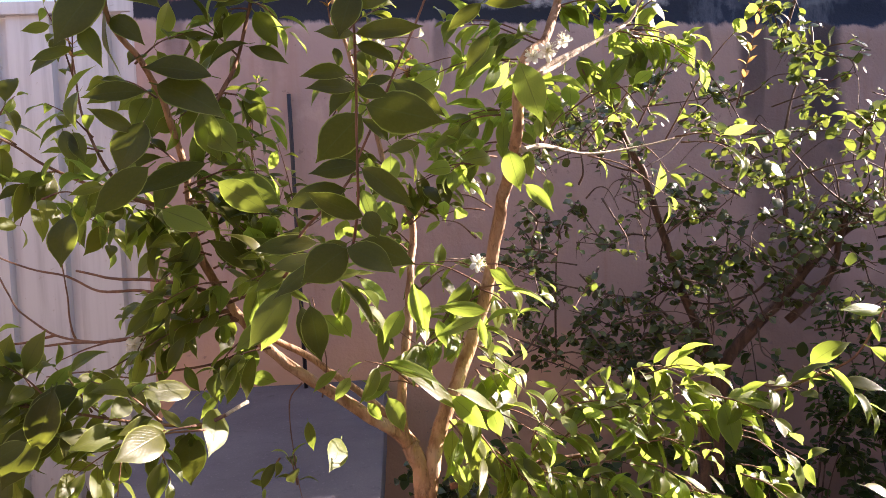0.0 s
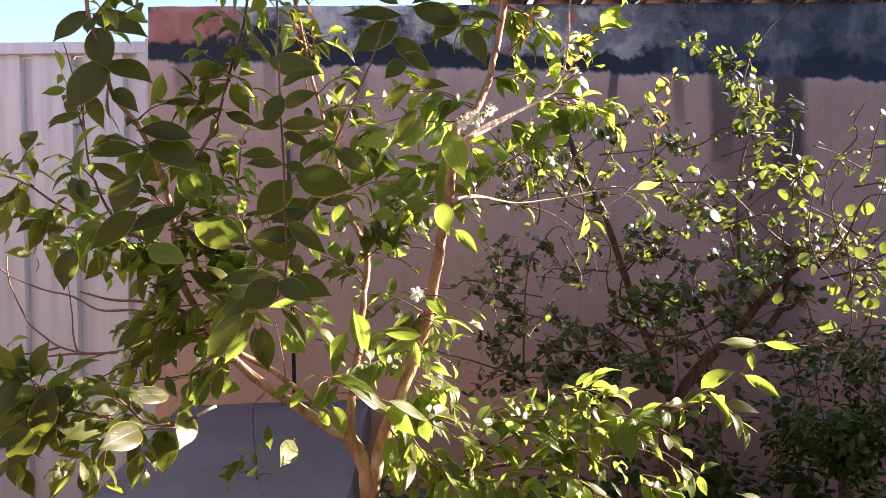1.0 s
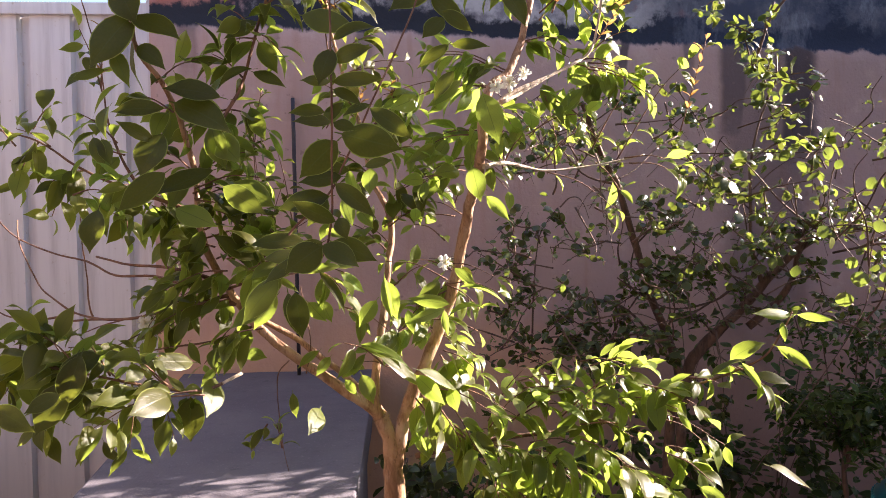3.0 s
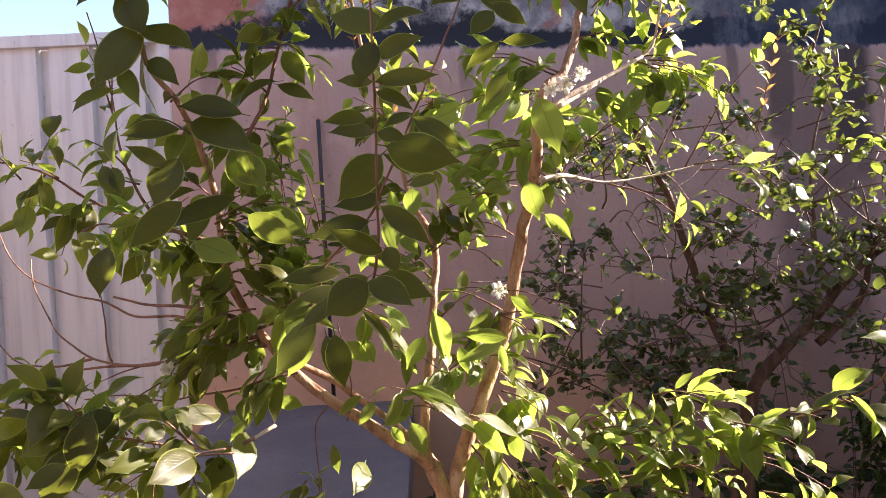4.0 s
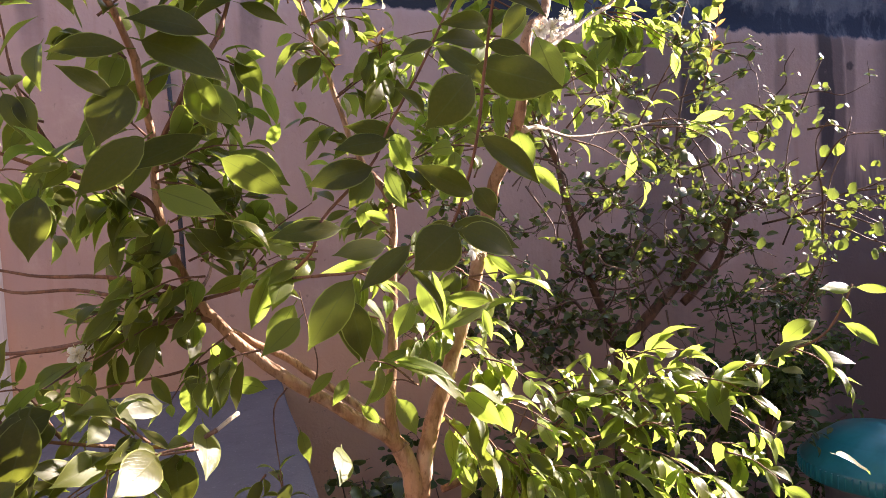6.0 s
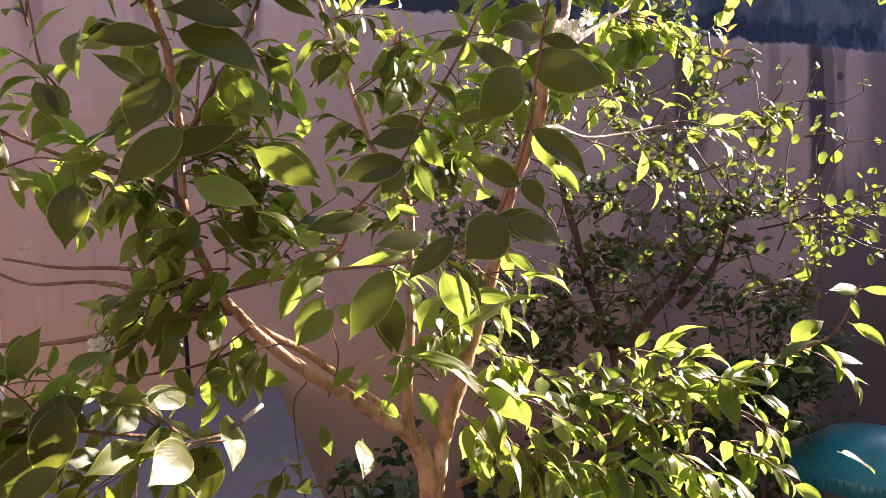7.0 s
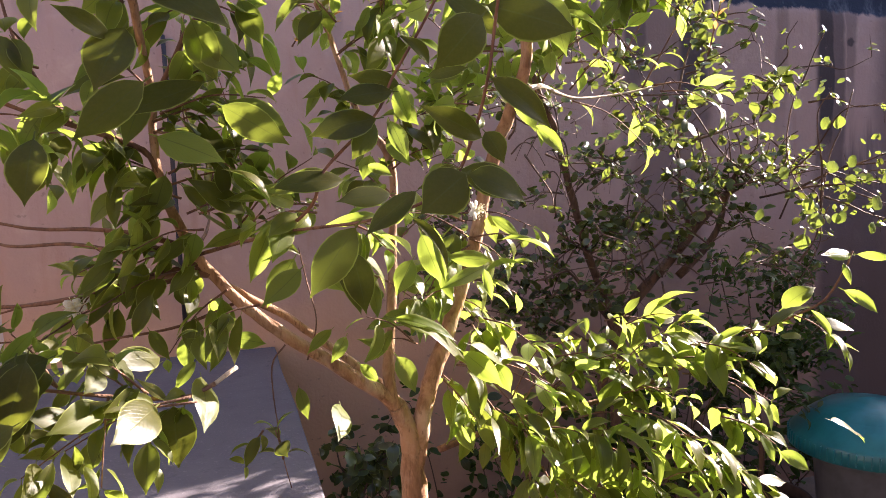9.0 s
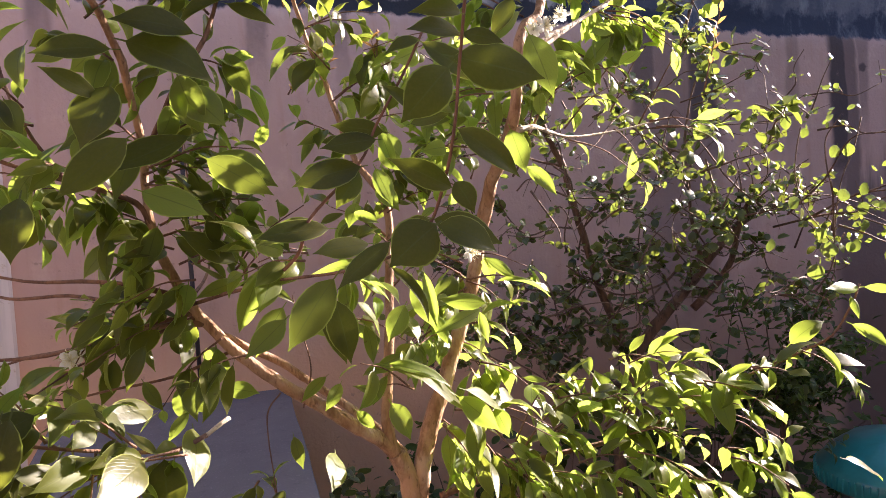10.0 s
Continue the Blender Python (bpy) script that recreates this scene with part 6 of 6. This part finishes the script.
thicket((0.112, 1.851, 0.692), (0.15, 1.743, 0.858), 17, 0.045, 0.2)
thicket((0.17, 1.851, 0.682), (0.232, 1.743, 0.86), 17, 0.045, 0.2)
thicket((0.242, 1.944, 0.615), (0.29, 1.797, 0.803), 17, 0.045, 0.2)
thicket((0.167, 1.944, 0.69), (0.102, 1.797, 0.873), 17, 0.045, 0.2)
limb(bush, [(1.019, 2.001, 1.486), (0.95, 2.001, 1.49), (0.881, 2.001, 1.472), (0.802, 1.944, 1.423)], 0.0026, 0.0011)  # fine twig
limb(bush, [(1.477, 1.963, 1.638), (1.489, 1.963, 1.664), (1.498, 1.963, 1.668), (1.447, 1.87, 1.627)], 0.0026, 0.0011)  # fine twig
limb(bush, [(1.194, 1.833, 1.444), (1.237, 1.833, 1.515), (1.276, 1.833, 1.558), (1.28, 1.779, 1.551)], 0.0026, 0.0011)  # fine twig
limb(bush, [(1.091, 2.077, 1.169), (1.109, 2.077, 1.194), (1.127, 2.077, 1.184), (1.115, 2.02, 1.128)], 0.0026, 0.0011)  # fine twig
limb(bush, [(0.593, 1.833, 1.541), (0.623, 1.833, 1.568), (0.654, 1.833, 1.562), (0.664, 1.779, 1.508)], 0.0026, 0.0011)  # fine twig
limb(bush, [(0.842, 2.119, 1.586), (0.798, 2.119, 1.601), (0.754, 2.119, 1.588), (0.706, 2.077, 1.531)], 0.0026, 0.0011)  # fine twig
limb(bush, [(1.469, 1.982, 1.654), (1.446, 1.982, 1.692), (1.422, 1.982, 1.707), (1.347, 1.888, 1.677)], 0.0026, 0.0011)  # fine twig
limb(bush, [(1.583, 2.119, 1.628), (1.603, 2.119, 1.728), (1.624, 2.119, 1.783), (1.616, 2.077, 1.759)], 0.0026, 0.0011)  # fine twig
limb(bush, [(0.697, 1.833, 1.681), (0.624, 1.833, 1.713), (0.552, 1.833, 1.725), (0.482, 1.779, 1.695)], 0.0026, 0.0011)  # fine twig
limb(bush, [(0.98, 1.833, 1.21), (0.967, 1.833, 1.275), (0.953, 1.833, 1.299), (0.92, 1.779, 1.267)], 0.0026, 0.0011)  # fine twig
limb(bush, [(1.157, 2.02, 1.598), (1.177, 2.02, 1.591), (1.199, 2.02, 1.562), (1.188, 1.963, 1.5)], 0.0026, 0.0011)  # fine twig
limb(bush, [(1.099, 1.833, 1.602), (1.06, 1.833, 1.628), (1.017, 1.833, 1.604), (0.957, 1.779, 1.506)], 0.0026, 0.0011)  # fine twig
limb(bush, [(1.258, 1.963, 1.165), (1.209, 1.963, 1.195), (1.159, 1.963, 1.2), (1.073, 1.87, 1.183)], 0.0026, 0.0011)  # fine twig
limb(bush, [(1.304, 2.119, 1.353), (1.363, 2.119, 1.444), (1.42, 2.119, 1.501), (1.445, 2.077, 1.495)], 0.0026, 0.0011)  # fine twig
limb(bush, [(1.056, 1.797, 1.449), (1.04, 1.797, 1.46), (1.022, 1.797, 1.434), (0.982, 1.743, 1.36)], 0.0026, 0.0011)  # fine twig
limb(bush, [(1.356, 1.944, 1.504), (1.346, 1.944, 1.583), (1.334, 1.944, 1.625), (1.272, 1.851, 1.602)], 0.0026, 0.0011)  # fine twig
limb(bush, [(0.63, 2.097, 1.348), (0.554, 2.097, 1.361), (0.476, 2.097, 1.351), (0.402, 2.039, 1.309)], 0.0026, 0.0011)  # fine twig
limb(bush, [(1.386, 1.982, 1.41), (1.428, 1.982, 1.497), (1.468, 1.982, 1.537), (1.442, 1.888, 1.503)], 0.0026, 0.0011)  # fine twig
limb(bush, [(0.749, 1.963, 1.173), (0.732, 1.963, 1.252), (0.715, 1.963, 1.285), (0.674, 1.87, 1.246)], 0.0026, 0.0011)  # fine twig
limb(bush, [(1.314, 2.141, 1.599), (1.386, 2.141, 1.663), (1.457, 2.141, 1.701), (1.498, 2.108, 1.69)], 0.0026, 0.0011)  # fine twig
limb(bush, [(0.652, 1.815, 1.209), (0.736, 1.815, 1.229), (0.82, 1.815, 1.232), (0.872, 1.761, 1.209)], 0.0026, 0.0011)  # fine twig
limb(bush, [(0.702, 1.851, 1.487), (0.722, 1.851, 1.493), (0.742, 1.851, 1.466), (0.74, 1.797, 1.398)], 0.0026, 0.0011)  # fine twig
limb(bush, [(1.045, 1.815, 1.607), (0.975, 1.815, 1.661), (0.903, 1.815, 1.675), (0.821, 1.761, 1.62)], 0.0026, 0.0011)  # fine twig
limb(bush, [(0.944, 1.851, 1.319), (0.993, 1.851, 1.394), (1.04, 1.851, 1.421), (1.054, 1.797, 1.374)], 0.0026, 0.0011)  # fine twig
limb(bush, [(1.193, 1.815, 1.282), (1.261, 1.815, 1.316), (1.328, 1.815, 1.329), (1.352, 1.761, 1.309)], 0.0026, 0.0011)  # fine twig
limb(bush, [(1.035, 1.87, 1.591), (1.061, 1.87, 1.691), (1.087, 1.87, 1.744), (1.08, 1.815, 1.717)], 0.0026, 0.0011)  # fine twig
thicket((0.677, 1.779, 1.765), (0.548, 1.672, 1.692), 5, 0.024, 0.45)
thicket((0.879, 1.851, 1.148), (0.91, 1.743, 1.324), 5, 0.024, 0.45)
thicket((1.052, 1.851, 1.636), (1.061, 1.743, 1.539), 5, 0.024, 0.45)
thicket((1.508, 1.833, 1.201), (1.513, 1.725, 1.374), 5, 0.024, 0.45)
thicket((0.859, 2.13, 1.354), (0.807, 2.039, 1.56), 5, 0.024, 0.45)
thicket((0.509, 1.833, 1.397), (0.41, 1.725, 1.526), 5, 0.024, 0.45)
thicket((1.047, 2.02, 1.801), (1.208, 1.87, 1.854), 5, 0.024, 0.45)
thicket((0.84, 2.13, 1.108), (0.586, 2.039, 1.221), 5, 0.024, 0.45)
thicket((1.009, 1.833, 1.531), (0.829, 1.725, 1.608), 5, 0.024, 0.45)
thicket((0.829, 2.058, 1.202), (0.919, 1.944, 1.186), 5, 0.024, 0.45)
thicket((0.829, 2.163, 1.433), (0.632, 2.097, 1.413), 5, 0.024, 0.45)
thicket((0.647, 1.87, 1.54), (0.674, 1.761, 1.392), 5, 0.024, 0.45)
thicket((0.922, 2.141, 1.245), (0.8, 2.058, 1.107), 5, 0.024, 0.45)
thicket((0.577, 2.058, 1.839), (0.58, 1.944, 1.642), 5, 0.024, 0.45)
thicket((0.675, 1.779, 1.598), (0.716, 1.672, 1.477), 5, 0.024, 0.45)
thicket((1.394, 2.152, 1.1), (1.595, 2.077, 1.161), 5, 0.024, 0.45)
thicket((0.452, 1.963, 1.644), (0.642, 1.815, 1.669), 5, 0.024, 0.45)
thicket((1.53, 1.833, 1.361), (1.52, 1.725, 1.475), 5, 0.024, 0.45)
thicket((0.957, 1.888, 1.748), (0.737, 1.779, 1.613), 5, 0.024, 0.45)
thicket((0.443, 1.944, 1.836), (0.523, 1.797, 1.665), 5, 0.024, 0.45)
thicket((0.76, 1.851, 1.777), (0.892, 1.743, 1.777), 5, 0.024, 0.45)
thicket((0.482, 1.815, 1.809), (0.555, 1.708, 1.659), 5, 0.024, 0.45)
thicket((0.453, 1.815, 1.485), (0.435, 1.708, 1.304), 5, 0.024, 0.45)
thicket((1.101, 2.001, 1.234), (0.82, 1.851, 1.153), 5, 0.024, 0.45)
thicket((0.698, 1.851, 1.54), (0.829, 1.743, 1.506), 5, 0.024, 0.45)
thicket((1.484, 1.87, 1.195), (1.295, 1.761, 1.214), 5, 0.024, 0.45)
thicket((0.691, 1.815, 1.691), (0.684, 1.708, 1.511), 5, 0.024, 0.45)
thicket((0.48, 1.963, 1.133), (0.238, 1.815, 1.243), 5, 0.024, 0.45)
thicket((1.588, 2.001, 1.319), (1.549, 1.851, 1.502), 5, 0.024, 0.45)
thicket((0.576, 2.141, 1.72), (0.747, 2.058, 1.857), 5, 0.024, 0.45)
thicket((0.892, 2.119, 1.327), (0.931, 2.02, 1.499), 5, 0.024, 0.45)
thicket((1.16, 2.141, 1.321), (1.061, 2.058, 1.452), 5, 0.024, 0.45)
thicket((1.725, 2.077, 1.811), (1.911, 1.963, 1.83), 5, 0.024, 0.45)
thicket((0.49, 2.077, 1.135), (0.649, 1.963, 1.003), 5, 0.024, 0.45)
thicket((0.528, 2.097, 1.754), (0.376, 1.982, 1.866), 5, 0.024, 0.45)
thicket((1.469, 1.761, 1.663), (1.622, 1.655, 1.649), 5, 0.024, 0.45)
thicket((1.646, 2.13, 1.784), (1.686, 2.039, 1.953), 5, 0.024, 0.45)
thicket((1.076, 1.888, 1.166), (1.084, 1.779, 1.03), 5, 0.024, 0.45)
thicket((1.429, 1.779, 1.252), (1.186, 1.672, 1.247), 5, 0.024, 0.45)
thicket((0.476, 2.039, 1.396), (0.221, 1.888, 1.398), 5, 0.024, 0.45)
thicket((0.558, 1.761, 1.576), (0.558, 1.655, 1.705), 5, 0.024, 0.45)
thicket((1.467, 1.944, 1.186), (1.538, 1.797, 1.129), 5, 0.024, 0.45)
thicket((1.532, 2.152, 1.615), (1.508, 2.077, 1.449), 5, 0.024, 0.45)
thicket((0.557, 2.001, 1.786), (0.363, 1.851, 1.899), 5, 0.024, 0.45)
thicket((1.023, 2.13, 1.147), (1.014, 2.039, 1.27), 5, 0.024, 0.45)
thicket((0.708, 2.119, 1.638), (0.784, 2.02, 1.758), 5, 0.024, 0.45)
thicket((0.635, 2.001, 1.165), (0.66, 1.851, 1.091), 5, 0.024, 0.45)
thicket((0.78, 1.761, 1.441), (0.908, 1.655, 1.529), 5, 0.024, 0.45)
thicket((0.823, 2.001, 1.429), (0.568, 1.851, 1.427), 5, 0.024, 0.45)
thicket((0.549, 2.108, 1.688), (0.633, 2.001, 1.794), 5, 0.024, 0.45)
thicket((1.621, 1.888, 1.349), (1.457, 1.779, 1.499), 5, 0.024, 0.45)
thicket((1.691, 2.13, 1.473), (1.786, 2.039, 1.545), 5, 0.024, 0.45)
thicket((1.502, 2.108, 1.351), (1.298, 2.001, 1.32), 5, 0.024, 0.45)
thicket((0.824, 1.815, 1.347), (0.867, 1.708, 1.286), 5, 0.024, 0.45)
thicket((1.498, 2.039, 1.722), (1.552, 1.888, 1.786), 5, 0.024, 0.45)
thicket((0.92, 2.152, 1.355), (1.055, 2.077, 1.272), 5, 0.024, 0.45)
thicket((0.604, 1.779, 1.363), (0.511, 1.672, 1.272), 5, 0.024, 0.45)
thicket((0.462, 2.119, 1.086), (0.568, 2.02, 1.27), 5, 0.024, 0.45)
thicket((1.692, 2.039, 1.735), (1.422, 1.888, 1.798), 5, 0.024, 0.45)
thicket((1.675, 2.058, 1.222), (1.739, 1.944, 1.257), 5, 0.024, 0.45)
thicket((1.233, 1.888, 1.266), (1.012, 1.779, 1.403), 5, 0.024, 0.45)
thicket((1.68, 2.077, 1.525), (1.393, 1.963, 1.647), 5, 0.024, 0.45)
thicket((0.875, 2.163, 1.699), (0.749, 2.097, 1.539), 5, 0.024, 0.45)
thicket((1.503, 1.87, 1.531), (1.25, 1.761, 1.432), 5, 0.024, 0.45)
thicket((0.989, 2.077, 1.875), (1.026, 1.963, 1.71), 5, 0.024, 0.45)
thicket((1.126, 1.815, 1.565), (1.257, 1.708, 1.605), 5, 0.024, 0.45)
thicket((0.512, 2.039, 1.08), (0.732, 1.888, 1.118), 5, 0.024, 0.45)
thicket((0.875, 2.141, 1.819), (0.84, 2.058, 1.68), 5, 0.024, 0.45)
thicket((1.502, 1.888, 1.233), (1.517, 1.779, 1.153), 5, 0.024, 0.45)
thicket((1.672, 2.02, 1.729), (1.626, 1.87, 1.878), 5, 0.024, 0.45)
thicket((0.917, 2.05, 1.133), (1.033, 2.05, 1.035), 15, 0.036, 0.15)
thicket((0.823, 2.05, 1.140), (0.728, 2.05, 1.061), 15, 0.036, 0.15)
thicket((0.749, 2.10, 0.998), (0.843, 2.10, 0.900), 15, 0.036, 0.15)
thicket((0.852, 2.00, 1.077), (0.741, 2.00, 1.019), 15, 0.036, 0.15)
thicket((0.661, 2.15, 1.138), (0.754, 2.15, 1.060), 15, 0.036, 0.15)
thicket((1.228, 2.10, 0.916), (1.122, 2.10, 0.815), 15, 0.036, 0.15)
# unseen overhanging top, added out of view to shade the shoots before it
limb(bush, [(1.33, 2.18, 2.0), (1.40, 2.15, 2.2), (1.6, 2.08, 2.36), (1.9, 2.02, 2.44), (2.3, 1.98, 2.48)], 0.006, 0.002)
high = random.Random(3)
for k in range(60):
    a = Vector((high.uniform(1.65, 2.5), high.uniform(1.80, 2.22), high.uniform(2.34, 2.60)))
    w = Vector((high.uniform(-1, 1), high.uniform(-0.6, 0.6), high.uniform(-0.1, 0.6))).normalized() * high.uniform(0.12, 0.22)
    thicket(tuple(a), tuple(a + w), 11, 0.055, 0.3)
bush_leaves.build(bush, M_BUSHLEAVES, lambda e: e[0].translation.y)


# ---------------------------------------------------------------- the vine with yellow-green leaves
vine = thing("climbing_vine", "thin climbing vine with round yellow-green sunlit leaves", "vine", (1.33, 1.58, 0.0))
vine_leaves = Foliage(BUSH_MESHES, BUSH_SHAPES, 60)
for pts in ([(1.438, 1.58, 1.676), (1.409, 1.58, 1.592), (1.372, 1.58, 1.524), (1.353, 1.58, 1.454), (1.34, 1.58, 1.357), (1.332, 1.58, 1.273), (1.30, 1.66, 1.12), (1.22, 1.86, 0.8), (1.14, 2.08, 0.4), (1.11, 2.14, 0.0)],
            [(1.212, 1.60, 1.476), (1.295, 1.58, 1.485), (1.379, 1.57, 1.467), (1.464, 1.56, 1.441), (1.62, 1.55, 1.42)],
            [(1.252, 1.58, 1.653), (1.237, 1.58, 1.598), (1.231, 1.58, 1.53), (1.252, 1.58, 1.46), (1.30, 1.58, 1.40), (1.34, 1.58, 1.35)],
            [(1.353, 1.58, 1.468), (1.395, 1.56, 1.445), (1.49, 1.55, 1.40)]):
    bm = bmesh.new()
    tube(bm, [p - vine.location for p in curve(pts, 5)], 0.0019, 0.0013, 5)
    part("stem", bm, M_BUSHBARK, vine)
rng = random.Random(21)
for x, z in ((1.34, 1.604), (1.378, 1.608), (1.401, 1.458), (1.139, 1.384), (1.308, 1.366), (1.335, 1.36), (1.372, 1.362), (1.394, 1.367), (1.266, 1.314), (1.195, 1.482),
             (1.429, 1.506), (1.47, 1.461), (1.492, 1.332), (1.29, 1.402), (1.226, 1.454), (1.417, 1.415), (1.36, 1.495), (1.25, 1.65), (1.51, 1.40), (1.54, 1.46)):
    way = Vector((rng.uniform(-0.8, 0.8), rng.uniform(-0.5, 0.2), -1))
    vine_leaves.add(leaf_pose(Vector((x, 1.56, z)) - vine.location, way, Vector((rng.uniform(-0.5, 0.5), -1, 0.4)), rng.uniform(0.026, 0.042), 1.25), rng.randrange(2), rng.uniform(0.85, 1.0), True)
vine_leaves.build(vine, M_BUSHLEAVES, lambda e: 0)


# ---------------------------------------------------------------- the potted shrub and the plastic tub by the wall
shrub = thing("potted_shrub", "small dark leafy shrub in a dark clay pot, in shade", "potted plant", (1.68, 2.19, 0.0))
bm = bmesh.new()
lathe(bm, [(0.0, 0.0), (0.125, 0.0), (0.165, 0.27), (0.178, 0.275), (0.178, 0.30), (0.162, 0.30), (0.15, 0.25)], 40)
part("pot", bm, M_CLAY, shrub)
bm = bmesh.new()
lathe(bm, [(0.155, 0.262), (0.08, 0.275), (0.0, 0.27)], 24)
part("soil", bm, M_SOIL, shrub)
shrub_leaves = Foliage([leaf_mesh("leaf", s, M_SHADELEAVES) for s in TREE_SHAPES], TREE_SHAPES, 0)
rng = random.Random(5)
bm = bmesh.new()
tube(bm, curve([Vector((0, 0, 0.26)), Vector((0.012, 0.005, 0.45)), Vector((-0.008, 0, 0.62)), Vector((0.004, 0, 0.74))], 5), 0.011, 0.008, 9, 0.15)
part("trunk", bm, M_BUSHBARK, shrub)
for k in range(16):
    g = rng.uniform(0, 6.28)
    reach = rng.uniform(0.06, 0.30)
    top_at = Vector((math.cos(g) * reach - 0.03, math.sin(g) * reach, rng.uniform(0.70, 1.24)))
    line = curve([Vector((0.0, 0, rng.uniform(0.62, 0.74))), Vector((top_at.x * 0.4, top_at.y * 0.4, 0.80)), top_at * 0.9 + Vector((0, 0, 0.08)), top_at], 5)
    bm = bmesh.new()
    tube(bm, line, 0.004, 0.0012, 6, 0.1)
    part("stem", bm, M_BUSHBARK, shrub)
    for i in range(100):
        q = line[rng.randrange(len(line) // 4, len(line))] + Vector((rng.gauss(0, 0.03), rng.gauss(0, 0.03), rng.gauss(0, 0.035)))
        way = Vector((rng.gauss(0, 1), rng.gauss(0, 1), rng.uniform(-0.8, 0.3)))
        shrub_leaves.add(leaf_pose(q, way, Vector((rng.uniform(-0.6, 0.6), rng.uniform(-0.8, 0.2), 1)), rng.uniform(0.030, 0.055), 0.9), rng.choice(SPRAY_FORMS), rng.uniform(0, 0.7))
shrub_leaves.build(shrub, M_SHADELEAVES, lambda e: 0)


# ---------------------------------------------------------------- weeds along the foot of the wall
weeds = thing("undergrowth", "dark tangled weeds and thin shoots growing along the wall", "weeds", (1.2, 2.5, 0.0), kind="stuff")
weed_leaves = Foliage(BUSH_MESHES, BUSH_SHAPES, 0)
rng = random.Random(33)
bm = bmesh.new()
for k in range(46):
    x = rng.uniform(0.15, 2.45)
    tall = rng.uniform(0.30, 0.68) if k < 38 else rng.uniform(0.85, 1.15)
    if tall > 0.82:
        x = rng.uniform(1.20, 1.66)
    foot = Vector((x, rng.uniform(2.42, 2.72), 0.0))
    if x < 0.5:
        tall *= 0.8
    tip = foot + Vector((rng.gauss(0, 0.10), rng.uniform(-0.16, 0.02), tall))
    line = curve([foot, foot.lerp(tip, 0.5) + Vector((rng.gauss(0, 0.05), rng.gauss(0, 0.03), 0)), tip, tip + Vector((rng.gauss(0, 0.09), -0.04, -0.05))], 6)
    line = [p - weeds.location for p in line]
    tube(bm, line, 0.0035, 0.0012, 5)
    for i in range(42 if tall < 0.82 else 16):
        q = line[rng.randrange(len(line) // 3, len(line))] + Vector((rng.gauss(0, 0.035), rng.gauss(0, 0.03), rng.gauss(0, 0.035)))
        weed_leaves.add(leaf_pose(q, Vector((rng.gauss(0, 1), rng.gauss(-0.3, 1), rng.uniform(-0.9, 0.4))), Vector((rng.uniform(-0.6, 0.6), rng.uniform(-0.9, 0.2), 1)), rng.uniform(0.030, 0.062), 0.85), rng.randrange(3), rng.uniform(0, 0.6))
part("stems", bm, M_BUSHBARK, weeds)
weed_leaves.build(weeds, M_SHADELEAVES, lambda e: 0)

TUB = (1.885, 1.92, 0.0)
stand = thing("grey_bucket", "grey plastic bucket standing on the ground", "bucket", TUB)
bm = bmesh.new()
lathe(bm, [(0.0, 0.0), (0.16, 0.0), (0.215, 0.53), (0.23, 0.535), (0.23, 0.57), (0.213, 0.57), (0.205, 0.53), (0.15, 0.02)], 48)
part("shell", bm, M_GREYPOT, stand)
stand.scale = (0.78, 0.78, 0.965)
tub = thing("plastic_basin", "upturned turquoise plastic basin with a ribbed rim", "basin", (TUB[0], TUB[1], 0.552))
tub.scale = (0.68, 0.68, 1.06)
bm = bmesh.new()
lathe(bm, [(0.0, 0.142), (0.10, 0.139), (0.18, 0.128), (0.25, 0.107), (0.30, 0.082), (0.328, 0.060), (0.338, 0.054), (0.345, 0.048), (0.352, 0.044), (0.36, 0.0), (0.35, 0.0), (0.33, 0.045), (0.28, 0.09), (0.2, 0.13), (0.0, 0.155)], 72)
part("bowl", bm, M_TUB, tub)
rib = bmesh.new()
box(rib, 0.347, 0.363, -0.003, 0.003, 0.004, 0.042, bevel=0.001)
rib_ob = part("rib", rib, M_TUB, tub)
for i in range(1, 72):
    r = new("rib", rib_ob.data)
    r.parent = tub
    r.rotation_euler = (0, 0, 2 * math.pi * i / 72)

rod = thing("iron_rod", "thin dark iron rod standing on the cement bench against the wall", "rod", (-0.288, 2.762, 0.888))
bm = bmesh.new()
tube(bm, [Vector((0.012, -0.05, 0.0)), Vector((0.006, -0.02, 0.5)), Vector((0.0, 0.012, 1.0)), Vector((-0.002, 0.018, 1.12))], 0.008, 0.008, 10)
part("bar", bm, M_BLACK, rod)

# narrow dark strip, added for an unidentified dark mark beside the gate
board = thing("leaning_strip", "narrow dark strip leaning against the metal gate", "board", (-1.95, 2.78, 0.0))
bm = bmesh.new()
box(bm, -0.03, 0.03, -0.012, 0.012, 0.0, 1.05, bevel=0.003)
dark_strip = part("dark_strip", bm, M_BLACK, board)
dark_strip.rotation_euler = (radians(-6), radians(9), 0)
